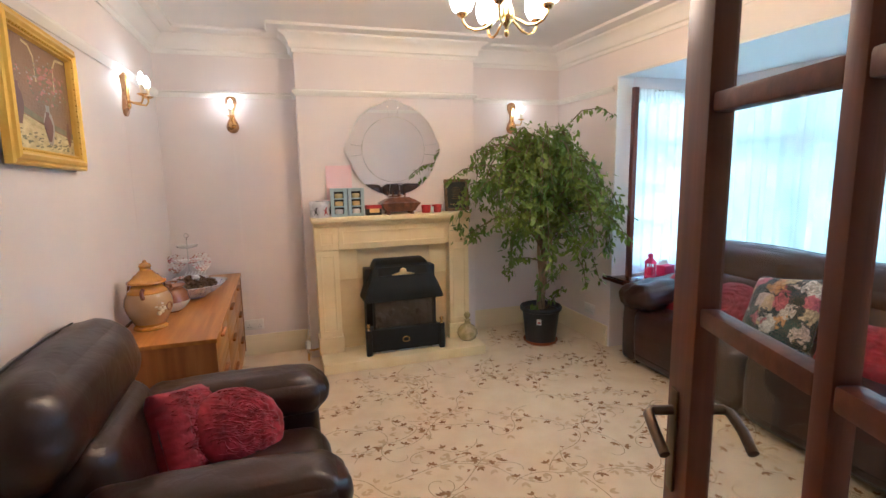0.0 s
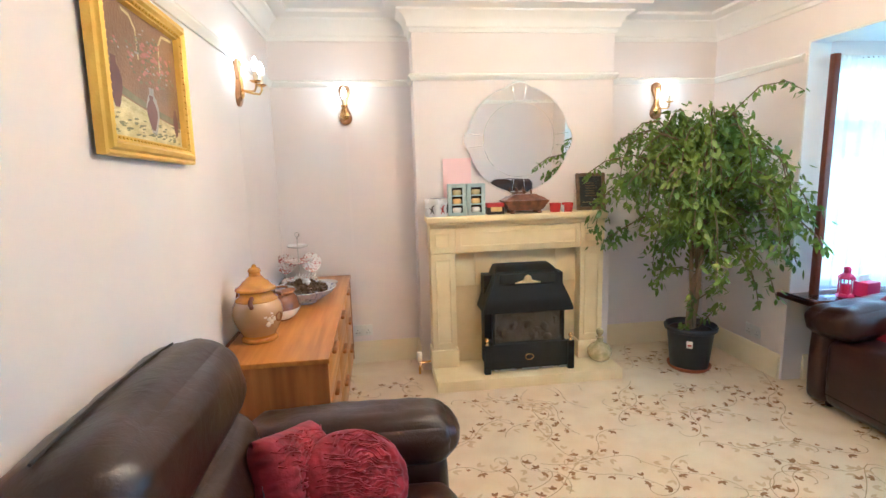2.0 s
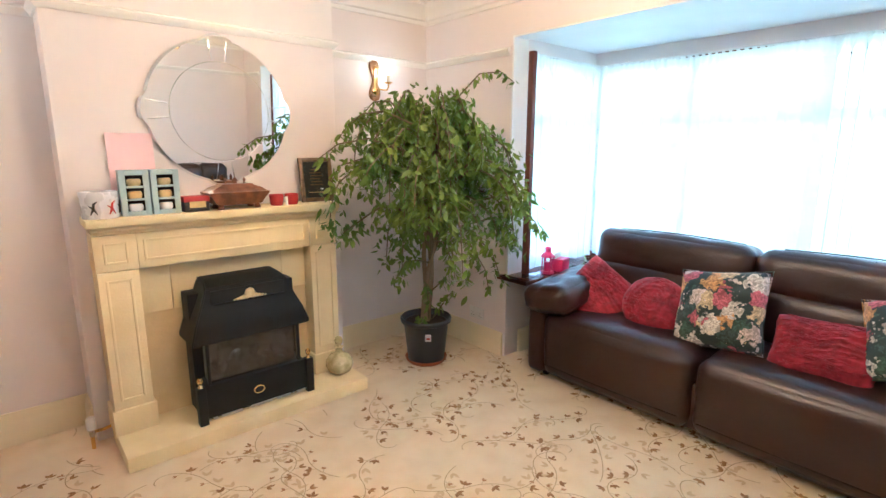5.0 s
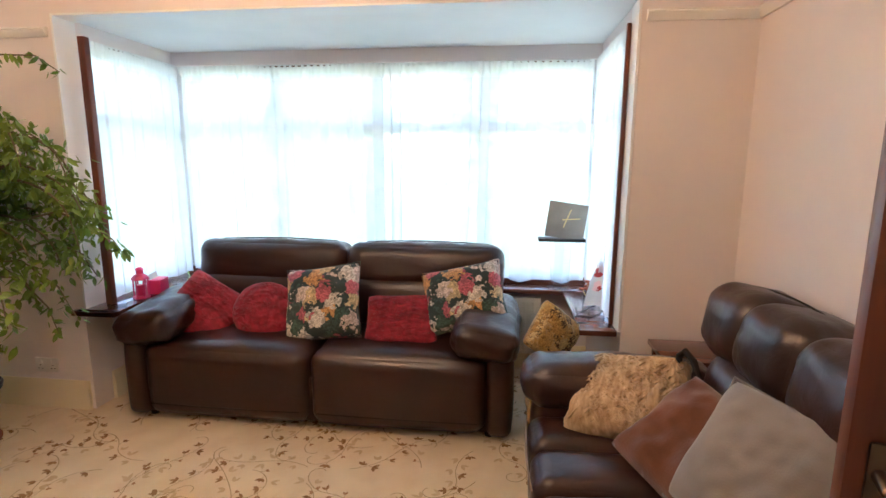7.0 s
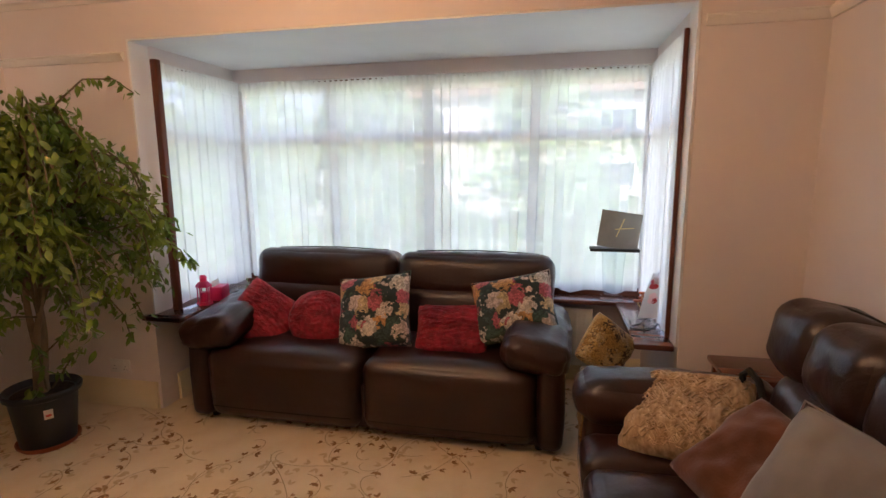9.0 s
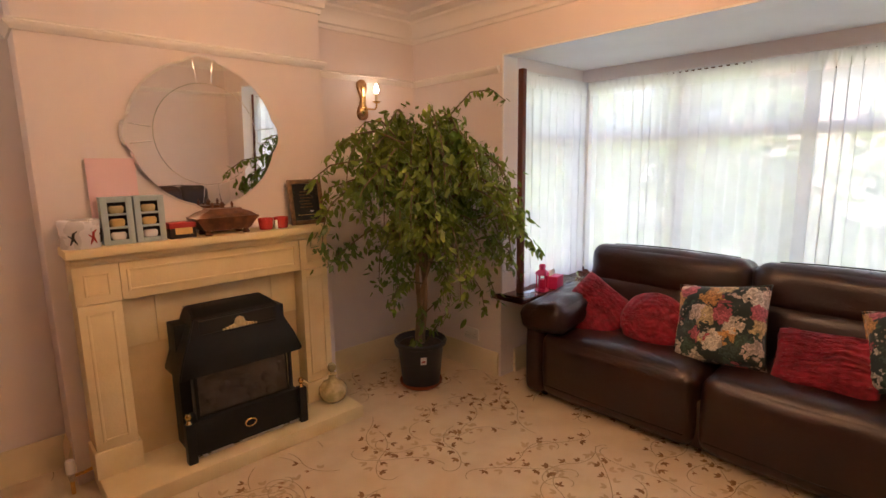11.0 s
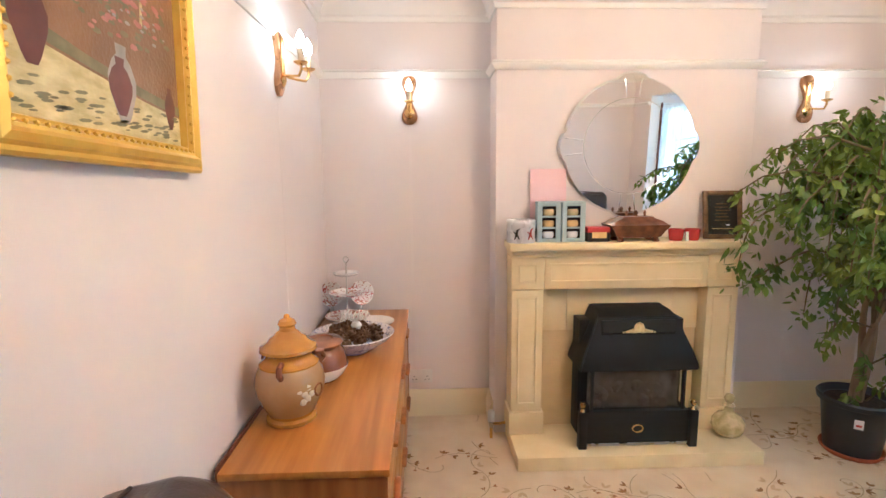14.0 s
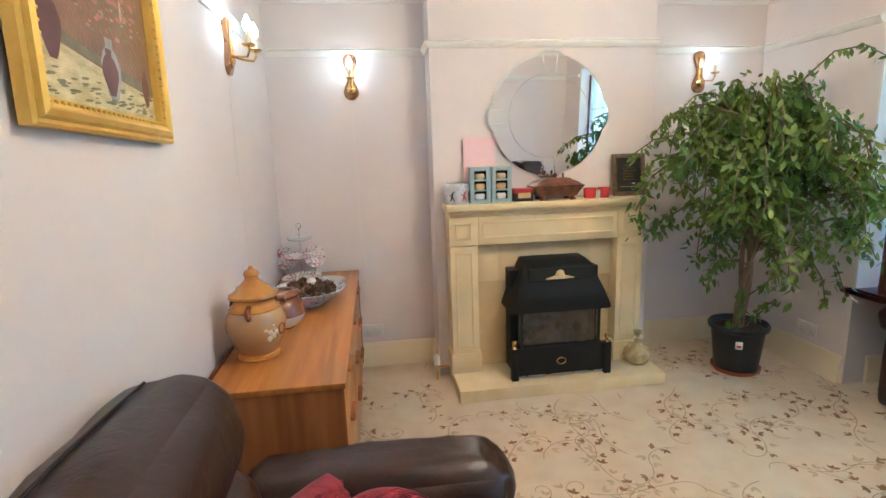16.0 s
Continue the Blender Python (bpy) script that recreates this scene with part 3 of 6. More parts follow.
# painted-over vertical cable conduits below the two visible wall lights
for m in (pose(-0.161, NORTH, 0), pose(2.211, NORTH, 0), pose(WEST, 3.70, 0, 0, 0, 90)):
    solid("cable_trunking", box(-0.009, 0.009, -0.0006, 0.001, 0.174, 1.82), WALL, "thin painted cable cover running down the wall", "cable cover", m, group="painted cable covers")

# ---- bay windows: front and two sides ----
def bay_window(name, a, c, lights, label):
    """Frame between two plan points; transom lights over tall panes."""
    a, c = Vector((*a, 0)), Vector((*c, 0))
    L = (c - a).length
    rz = math.degrees(math.atan2(c.y - a.y, c.x - a.x))
    root = thing(name, pose(a.x, a.y, 0, 0, 0, rz), label, "window", kind="structure")
    z0, z1, tz = SILL, WTOP + 0.004, 1.68
    b = box(0, L, -0.035, 0.035, z0, z0 + 0.06, 0.006)
    b = box(0, L, -0.035, 0.035, z1 - 0.06, z1, 0.006, bm=b)
    b = box(0, 0.06, -0.035, 0.035, z0 + 0.06, z1 - 0.06, 0.006, bm=b)
    b = box(L - 0.06, L, -0.035, 0.035, z0 + 0.06, z1 - 0.06, 0.006, bm=b)
    part("window_frame", b, UPVC, root)
    w = (L - 0.06) / lights
    for i in range(lights):
        x0 = 0.03 + i * w
        if i:
            part("mullion", box(x0 - 0.035, x0 + 0.035, -0.03, 0.03, z0 + 0.06, z1 - 0.06, 0.005), UPVC, root)
        part("transom", box(x0 + 0.035, x0 + w - 0.035, -0.028, 0.028, tz - 0.035, tz + 0.035, 0.005), UPVC, root)
        for q0, q1 in ((z0 + 0.06, tz - 0.035), (tz + 0.035, z1 - 0.06)):
            p = part("pane", box(x0 + 0.03, x0 + w - 0.03, -0.003, 0.003, q0 - 0.01, q1 + 0.01), PANE, root)
            p.visible_shadow = False
    return root


bay_window("window_1", (BAYX + 0.08, BAY0 - 0.02), (BAYX + 0.08, BAY1 + 0.02), 4, "wide white framed bay window with four lights")
bay_window("window_2", (BAYX + 0.03, BAY1 + 0.055), (EAST + 0.14, BAY1 + 0.055), 1, "narrow white framed side window of the bay")
bay_window("window_3", (EAST + 0.14, BAY0 - 0.055), (BAYX + 0.03, BAY0 - 0.055), 1, "narrow white framed side window of the bay")
for x, y, w in ((EAST + 0.095, 3.605, 0.04), (EAST + 0.114, 0.764, 0.021)):
    solid("window_batten", box(x, x + w, y, y + w, SILL, 2.10, 0.005), MAHOG, "upright red-brown wooden batten beside the bay curtain", "trim", kind="structure")


def curtain(name, a, c, folds, seed, z0=SILL + 0.032, z1=2.09):
    """Gathered voile on a wire: soft uneven folds, a tight heading and a wavy hem."""
    a, c = Vector((*a, 0)), Vector((*c, 0))
    L, d = (c - a).length, (c - a).normalized()
    side = Vector((-d.y, d.x, 0))
    nx, rows = int(folds * 18), [0, 0.05, 0.12, 0.3, 0.5, 0.7, 0.85, 0.93, 0.97, 0.985, 1.0]
    root = thing(name, I, "sheer white voile net curtain gathered on a wire", "curtain", "net curtains in the bay")

    def sheet(r0, r1, mat, label):
        b = bmesh.new()
        grid = []
        rr = [r for r in rows if r0 - 1e-6 <= r <= r1 + 1e-6]
        for r in rr:
            line = []
            for i in range(nx + 1):
                s = i / nx
                ph = s * folds * 2 * math.pi + 2.2 * noise.noise(Vector((s * folds * 0.35, seed, 0.35 * r)))
                amp = 0.019 * (0.4 + 0.8 * abs(noise.noise(Vector((s * folds * 0.2, seed + 3, 0)))) + 0.4 * (1 - r))
                if r > 0.95:
                    amp = 0.006
                    ph *= 3
                y = amp * math.sin(ph) + 0.01 * noise.noise(Vector((s * 5, seed, r * 2)))
                z = z0 + r * (z1 - z0)
                if r == 0:
                    z += 0.012 * math.sin(ph * 0.5 + seed) + 0.01 * noise.noise(Vector((s * 20, seed, 0)))
                along = s * L
                if r < 0.95:
                    # cloth laps over itself where the gathers bunch up
                    lap = 0.020 * max(0.0, 0.35 + noise.noise(Vector((s * folds * 0.45, seed + 7, 0.25 * r))))
                    along = min(L, max(0, along + lap * math.sin(2 * ph)))
                line.append(b.verts.new(a + d * along + side * y + Vector((0, 0, z))))
            grid.append(line)
        for g, h in zip(grid, grid[1:]):
            for i in range(nx):
                b.faces.new((g[i], g[i + 1], h[i + 1], h[i]))
        part(label, b, mat, root, smooth=True)

    sheet(0, 0.93, SHEER, "drop")
    sheet(0.93, 1.0, LACE, "heading")
    b = tube([a + d * (L * i / 12) - side * 0.009 + Vector((0, 0, z1 - 0.012 + 0.004 * math.sin(i))) for i in range(13)], 0.004)
    part("curtain_wire", b, SILLWOOD, root, "dark curtain wire")
    return root


curtain("net_curtain", (BAYX - 0.03, BAY0 + 0.05), (BAYX - 0.03, 3.62), 22, 1.0)
curtain("net_curtain", (BAYX - 0.05, 3.628), (EAST + 0.14, 3.628), 8, 5.0)
curtain("net_curtain", (EAST + 0.14, BAY0 + 0.035), (BAYX - 0.05, BAY0 + 0.035), 8, 9.0)

# ---- door: ten-pane, standing open into the room ----
door = thing("door_1", pose(0.562, 0.260, 0.012, 0, 0, 71.0), "open red-brown wooden door with ten glass panes", "door", kind="structure")
DW, DT, DH = 0.71, 0.04, 2.03
ST, MU = 0.085, 0.03
BARS = [0.27, 0.60, 0.93, 1.258, 1.588, 1.92]
b = box(0, ST, -DT, 0, 0, DH, 0.004)
part("hinge_stile", b, MAHOG, door)
part("lock_stile", box(DW - ST, DW, -DT, 0, 0, DH, 0.004), MAHOG, door)
part("bottom_rail", box(ST, DW - ST, -DT, 0, 0, BARS[0], 0.004), MAHOGH, door)
part("top_rail", box(ST, DW - ST, -DT, 0, BARS[-1], DH, 0.004), MAHOGH, door)
pw = (DW - 2 * ST - MU) / 2
for i in (1,):
    x = ST + i * pw
    part("glazing_bar", box(x, x + MU, -DT + 0.004, -0.004, BARS[0], BARS[-1], 0.006), MAHOG, door)
for z in BARS[1:-1]:
    for i in range(2):
        x = ST + i * (pw + MU)
        part("glazing_bar", box(x, x + pw, -DT + 0.005, -0.005, z - MU / 2, z + MU / 2, 0.006), MAHOGH, door)
for i in range(2):
    x = ST + i * (pw + MU)
    for z0, z1 in zip(BARS, BARS[1:]):
        p = part("pane", box(x - 0.004, x + pw + 0.004, -DT / 2 - 0.002, -DT / 2 + 0.002, z0, z1), PANE, door)
        p.visible_shadow = False
for side, y in ((-1, -DT), (1, 0.0)):
    hd = part("door_handle", box(DW - 0.046, DW - 0.020, min(y, y + side * 0.006), max(y, y + side * 0.006), 0.925, 1.115, 0.004), HANDLE, door, "dull bronze lever handle on a long plate")
    lev = [(DW - 0.033, y + side * 0.004, 1.075), (DW - 0.033, y + side * 0.042, 1.075), (DW - 0.042, y + side * 0.05, 1.073), (DW - 0.08, y + side * 0.052, 1.058), (DW - 0.115, y + side * 0.05, 1.04)]
    part("lever", tube(lev, 0.009, 10), HANDLE, hd)
b = box(DOOR0, DOOR0 + 0.03, SOUTH - 0.14, SOUTH, 0, DOORTOP, 0.003)
b = box(DOOR1, DOOR1 + 0.03, SOUTH - 0.14, SOUTH + 0.002, 0, DOORTOP, 0.003, bm=b)
b = box(DOOR0 + 0.03, DOOR1, SOUTH - 0.14, SOUTH, DOORTOP - 0.02, DOORTOP + 0.01, 0.003, bm=b)
b = box(DOOR0 - 0.06, DOOR0 + 0.01, SOUTH, SOUTH + 0.018, 0, DOORTOP + 0.06, 0.005, bm=b)
b = box(DOOR1 + 0.03, DOOR1 + 0.09, SOUTH, SOUTH + 0.018, 0, DOORTOP + 0.06, 0.005, bm=b)
b = box(DOOR0 + 0.01, DOOR1 + 0.03, SOUTH, SOUTH + 0.018, DOORTOP, DOORTOP + 0.06, 0.005, bm=b)
structure("door_frame", b, CREAM, "cream painted door lining and architrave", "trim")
# ---- leather suite ----
def leather_seat(name, at, W, D, seats, label, category, back_inset=0.06, arm_w=0.25, back_z=0.95, channels=1, seed=0.0, post_w=None, head_r=0.115):
    """Reclining leather seat: x along its width, front towards -y."""
    root = thing(name, at, label, category, "dark leather suite")
    bi0, bi1 = back_inset if isinstance(back_inset, tuple) else (back_inset, back_inset)
    f, k = -D / 2, D / 2
    post = post_w or arm_w
    inner0, inner1 = -W / 2 + post - 0.02, W / 2 - post + 0.02
    part("base", puff(-W / 2 + 0.05, W / 2 - 0.05, f + 0.05, k - 0.04, 0.03, 0.30, 0.03, seg=6, wrinkle=0), LEATHER, root)
    part("back_panel", puff(-W / 2 + bi0, W / 2 - bi1, k - 0.12, k, 0.05, back_z - 0.05, 0.05, (0, 0.01, 0), seg=8, wrinkle=0.003), LEATHER, root)
    n = seats
    sw = (inner1 - inner0) / n
    bw = (W - bi0 - bi1) / n
    for i in range(n):
        x0 = inner0 + i * sw
        if not post_w:
            part("front_panel", puff(x0 + 0.004, x0 + sw - 0.004, f + 0.005, f + 0.12, 0.10, 0.36, 0.03, (0, 0.012, 0), seg=12, wrinkle=0.003, seed=seed + i), LEATHER, root)
        if post_w:
            hem = [(x0 + 0.05 + (sw - 0.1) * j / 14, f - 0.007 - 0.0085 * (1 - (2 * (0.05 + (sw - 0.1) * j / 14) / sw - 1) ** 2), 0.115) for j in range(15)]
            part("hem_seam", tube(hem, 0.003, 6), STITCH, root)
        else:
            part("kick_panel", puff(x0 + 0.004, x0 + sw - 0.004, f + 0.012, f + 0.1, 0.025, 0.105, 0.015, seg=6, wrinkle=0.001), LEATHER, root)
        seat = None
        for c in range(channels):
            c0, c1 = x0 + sw * c / channels + 0.001, x0 + sw * (c + 1) / channels - 0.001
            seat = puff(c0, c1, f - 0.005, k - 0.24, 0.03 if post_w else 0.25, 0.45 if post_w else 0.44, 0.085 if channels == 1 else 0.06, (0, 0.012, 0.028 / channels), seg=20, wrinkle=0.006, freq=9, seed=seed + 3 + i, bm=seat)
        cushion_ob = part("seat_cushion", seat, LEATHER, root)
        if channels > 1:
            part("piping", tube([(x0 + 0.03 + (sw - 0.06) * j / 10, f - 0.012 - 0.01 * math.sin(math.pi * j / 10), 0.395) for j in range(11)], 0.0035, 6), PIPING, cushion_ob, "pale piping along the front edge")
        b0 = -W / 2 + bi0 + i * bw
        m = Matrix.Translation((0, k - 0.2, 0.42)) @ Matrix.Rotation(radians(-10), 4, "X") @ Matrix.Translation((0, -(k - 0.2), -0.42))
        lo0, lo1 = max(b0, inner0 - 0.02), min(b0 + bw, inner1 + 0.02)
        part("lower_back_cushion", puff(lo0 + 0.003, lo1 - 0.003, k - 0.33, k - 0.1, 0.38, 0.74, 0.085, (0, 0.03, 0), seg=16, wrinkle=0.007, freq=8, m=m, seed=seed + 9 + i), LEATHER, root)
        head = None
        for c in range(channels):
            c0, c1 = b0 + bw * c / channels + 0.001, b0 + bw * (c + 1) / channels - 0.001
            c0, c1 = c0 - (0.03 if c else 0), c1 + (0.03 if c < channels - 1 else 0)
            head = puff(c0, c1, k - 0.32, k - 0.02, back_z - 0.29, back_z, head_r if channels == 1 else 0.085, (0.004, 0.02, 0.012), seg=22, wrinkle=0.008, freq=8, m=m, seed=seed + 17 + i, bm=head)
        hr = part("head_cushion", head, LEATHER, root)
        # stitched seam along the crown of the head cushion
        pts = [m @ Vector((b0 + 0.10 + (bw - 0.20) * j / 16, k - 0.15, back_z + 0.006 + 0.012 * math.sin(math.pi * j / 16))) for j in range(17)]
        part("seam", tube(pts, 0.004, 6), STITCH, hr)
    for s in (-1, 1):
        p0, p1 = sorted((s * W / 2, s * (W / 2 - post)))
        a0, a1 = sorted((s * W / 2, s * (W / 2 - arm_w)))
        lean = Matrix.Translation((s * W / 2, 0, 0.5)) @ Matrix.Rotation(radians(s * 9), 4, "Y") @ Matrix.Rotation(radians(5), 4, "X") @ Matrix.Translation((-s * W / 2, 0, -0.5)) if post_w else None
        arm = part("arm", puff(p0 + 0.012, p1 - (0.0 if post_w else 0.012), f + (0.004 if post_w else 0.02), k - 0.06, 0.025, 0.50, 0.05, (0.012, 0.01, 0), seg=14, wrinkle=0.004, seed=seed + 30 + s), LEATHER, root)
        part("arm_pad", puff(a0 - (0.02 if post_w else 0.008), a1 + 0.02, f - 0.015, k - 0.20, 0.45, 0.63, 0.07 if post_w else 0.082, (0.01, 0.02, 0.022), seg=22, wrinkle=0.013 if post_w else 0.009, freq=11, seed=seed + 40 + s, m=lean), LEATHER, arm)
        part("arm_seam", tube([(s * (W / 2 - 0.01), f + 0.05 + (D - 0.3) * j / 10, 0.462) for j in range(11)], 0.004, 6), STITCH, arm)
    for sx in (-1, 1):
        for y in (f + 0.1, k - 0.1):
            part("foot", lathe([(0, 0), (0.022, 0), (0.026, 0.03), (0, 0.03)], 12, at=(sx * (W / 2 - 0.12), y, 0)), BLACKIRON, root)
    return root


SOFA = pose(3.03, 2.36, 0, 0, 0, -90)
leather_seat("sofa", SOFA, 2.17, 0.85, 2, "large dark brown leather sofa in the bay under net curtains", "sofa", arm_w=0.30, back_inset=(0.115, 0.06), back_z=0.935, post_w=0.15, head_r=0.085)
leather_seat("sofa", pose(1.655, 0.745, 0, 0, 0, 180), 1.45, 0.95, 2, "two-seat dark brown leather sofa against the wall by the door", "sofa", back_inset=(0.04, 0.13), back_z=0.975, channels=2, seed=50)
leather_seat("armchair", pose(-0.195, 2.095, 0, 0, 0, 90), 1.0, 0.93, 1, "dark brown leather armchair beside the sideboard", "armchair", back_inset=(0.01, 0.13), back_z=0.985, seed=90, arm_w=0.235)


def cushion(at, w, h, t, material, label, seed=0.0, round_=False, strips=0, piping=None, crumple=0.016):
    root = thing("cushion", at, label, "cushion", "scatter cushions")
    part("cover", pillow(w, h, t, 64 if strips else 32, crumple, seed, round_, 0.0045 if strips else 0, strips > 20 or round_), material, root, smooth=True)
    if strips:
        # sewn ruffles: narrow bands of cloth wandering over the face
        worm = strips > 20
        rn, rb = random.Random(int(seed * 7) + 3), bmesh.new()
        for k in range(strips * (4 if worm else 6)):
            v = -0.92 + 1.84 * (k + rn.random()) / (strips * (4 if worm else 6))
            u = rn.uniform(-0.9, 0.2)
            pts, drift = [], rn.uniform(0, 6.28)
            for q in range(16 if worm else rn.randint(5, 11)):
                uu = u + (0.055 if worm else 0.085) * q
                vv = v + (0.10 if worm else 0.05) * math.sin(drift + q * (1.1 if worm else 0.8)) + 0.05 * noise.noise(Vector((uu * 4, v * 5, seed)))
                if abs(uu) > 0.93 or abs(vv) > 0.93:
                    continue
                if round_:
                    kk = max(abs(uu), abs(vv)) / max(1e-6, math.hypot(uu, vv))
                    pts.append((uu * kk * w / 2, -t / 2 * math.sqrt(max(0, 1 - max(abs(uu), abs(vv)) ** 2.2)) - 0.003, vv * kk * h / 2))
                else:
                    pts.append((uu * w / 2 * (1 - 0.06 * (1 - vv * vv)), -t / 2 * ((1 - uu ** 4) * (1 - vv ** 4)) ** 0.5 - 0.003, vv * h / 2 * (1 - 0.06 * (1 - uu * uu))))
            if len(pts) > 3:
                rb = tube(pts, [(0.002 + 0.003 * rn.random()) if worm else (0.0012 + 0.0022 * rn.random()) for _ in pts], 5, rb)
        tagged(part("ruffle", rb, material, root, smooth=True), kind="stuff")
    if piping:
        e = [(-1, -1), (1, -1), (1, 1), (-1, 1), (-1, -1)]
        pts = []
        for (a, c), (d, g) in zip(e, e[1:]):
            for j in range(8):
                u, v = a + (d - a) * j / 8, c + (g - c) * j / 8
                pts.append((u * w / 2 * (1 - 0.07 * (1 - v * v)), 0, v * h / 2 * (1 - 0.07 * (1 - u * u))))
        part("piping", tube(pts + pts[:1], 0.004, 6), piping, root)
    return root


cushion(pose(2.94, 3.12, 0.555, -42, 30, -90), 0.42, 0.40, 0.16, REDFLUFF, "crimson ruffled cushion tipped against the sofa arm", 1, strips=16)
cushion(pose(2.945, 2.74, 0.565, -36, 12, -90), 0.39, 0.36, 0.16, REDFLUFF, "round crimson ruffled cushion on the bay sofa", 5, True, strips=14)
cushion(pose(2.925, 2.375, 0.635, -30, -9, -90), 0.46, 0.45, 0.15, FLORAL, "dark floral cushion with pink and cream blooms", 9, piping=FLORAL)
cushion(pose(2.90, 1.905, 0.55, -36, -3, -90), 0.43, 0.32, 0.15, REDFLUFF, "oblong crimson ruffled cushion on the bay sofa", 13, strips=14)
cushion(pose(2.935, 1.555, 0.695, -34, -13, -90), 0.46, 0.38, 0.15, FLORAL, "dark floral cushion lying over the sofa arm", 17, piping=FLORAL)
cushion(pose(-0.235, 2.215, 0.545, -22, 16, 66), 0.33, 0.36, 0.16, REDFLUFF, "crimson ruffled cushion in the seat of the armchair", 21, strips=16)
cushion(pose(-0.06, 2.235, 0.535, -42, 18, 24), 0.38, 0.31, 0.16, REDFLUFF, "crimson ruffled cushion leaning in the armchair", 25, True, strips=14)
cushion(pose(2.09, 0.85, 0.55, -62, -8, -114), 0.45, 0.40, 0.16, SHAG, "cream shaggy ruffled cushion against the sofa arm", 29, strips=22)
cushion(pose(1.71, 0.71, 0.555, -54, 14, -150), 0.44, 0.40, 0.16, RUST, "rust brown suede cushion on the two-seat sofa", 33, crumple=0.03)
cushion(pose(1.50, 0.635, 0.625, -36, 2, -150), 0.42, 0.42, 0.17, GREYVELVET, "grey velvet cushion on the two-seat sofa", 37, crumple=0.015, piping=GREYVELVET)
solid("strap", tube([(0.0, 0, 0), (0.04, 0.0, 0.07), (0.11, 0.0, 0.10), (0.15, 0.0, 0.06), (0.14, 0.01, 0.0), (0.10, 0.03, -0.06)], 0.018, 8), BLACKCLOTH, "black fabric strap hanging over the sofa back", "strap", pose(2.04, 0.62, 0.67, 0, 0, 20) @ Matrix.Diagonal((0.7, 0.7, 0.7, 1)))

# a small covered stool with a gold cushion in the corner between the sofas
st = thing("stool", pose(2.70, 1.03, 0), "low stool under a gold patterned throw", "stool")
part("seat", puff(-0.17, 0.17, -0.15, 0.15, 0.30, 0.40, 0.04, (0, 0, 0.01), seg=8), RUST, st)
for sx in (-1, 1):
    for sy in (-1, 1):
        part("leg", box(sx * 0.13 - 0.018, sx * 0.13 + 0.018, sy * 0.11 - 0.018, sy * 0.11 + 0.018, 0, 0.31, 0.004), SILLWOOD, st)
b = puff(-0.19, 0.18, -0.165, 0.165, 0.12, 0.415, 0.03, (0, 0, 0), seg=14, wrinkle=0.02, freq=9)
solid("throw", b, GOLDPRINT, "gold and brown patterned throw draped over a stool", "throw", pose(2.70, 1.03, 0))
cushion(pose(2.72, 1.08, 0.575, -14, 38, -68), 0.27, 0.27, 0.14, GOLDPRINT, "gold scale-print cushion on the draped stool", 41)

# ---- sideboard ----
sb = thing("sideboard", pose(0, 0, 0), "teak veneered sideboard with three columns of drawers", "sideboard")
X0, X1, Y0, Y1, ZT = -0.655, -0.192, 2.815, 4.50, 0.718
part("top", box(X0, X1 + 0.006, Y0 - 0.004, Y1, ZT - 0.022, ZT, 0.003), TEAK, sb)
part("end_panel", box(X0, X1, Y0, Y0 + 0.02, 0.07, ZT - 0.022, 0.002), TEAKV, sb)
part("end_panel", box(X0, X1, Y1 - 0.022, Y1 - 0.002, 0.07, ZT - 0.022, 0.002), TEAKV, sb)
part("carcass", box(X0, X1 - 0.03, Y0 + 0.02, Y1 - 0.022, 0.07, ZT - 0.022), TEAKV, sb)
part("plinth", box(X0, X1 - 0.05, Y0 + 0.03, Y1 - 0.03, 0, 0.07), BLACKBOX, sb)
part("back_edge", box(X0 - 0.008, X0, Y0, Y1, ZT - 0.03, ZT + 0.012, 0.002), SILLWOOD, sb, "dark back strip")
cw = (Y1 - Y0 - 0.046) / 3
for c in range(3):
    y0 = Y0 + 0.022 + c * cw
    for z0, z1 in ((0.085, 0.28), (0.286, 0.48), (0.486, 0.685)):
        d = part("drawer", box(X1 - 0.028, X1 - 0.004, y0 + 0.003, y0 + cw - 0.003, z0, z1, 0.003), TEAK, sb)
        yc = y0 + cw / 2
        part("handle", puff(X1 - 0.006, X1 + 0.018, yc - 0.075, yc + 0.075, z1 - 0.032, z1 - 0.014, 0.008, seg=4, wrinkle=0), TEAKV, d, "shaped teak lip handle")

# ---- things on the sideboard ----
jar = thing("lidded_jar", pose(-0.533, 3.13, ZT) @ Matrix.Diagonal((1, 1, 1.04, 1)), "large honey-glazed stoneware jar with an amber lid", "jar")
body = part("body", lathe([(0, 0.022), (0.070, 0.022), (0.078, 0.034), (0.096, 0.066), (0.110, 0.102), (0.1135, 0.132), (0.108, 0.162), (0.094, 0.186), (0.080, 0.198), (0, 0.198)], 40), GLAZE, jar)
part("foot", lathe([(0, 0), (0.074, 0), (0.082, 0.005), (0.081, 0.014), (0.072, 0.022), (0.076, 0.030), (0.0785, 0.036), (0, 0.036)], 40), GLAZELID, body, "amber glazed foot ring")
part("neck", lathe([(0.095, 0.186), (0.0955, 0.190), (0.081, 0.203), (0.076, 0.210), (0.076, 0.222), (0.082, 0.23), (0, 0.23), (0, 0.2)], 40), GLAZELID, body, "amber glazed neck")
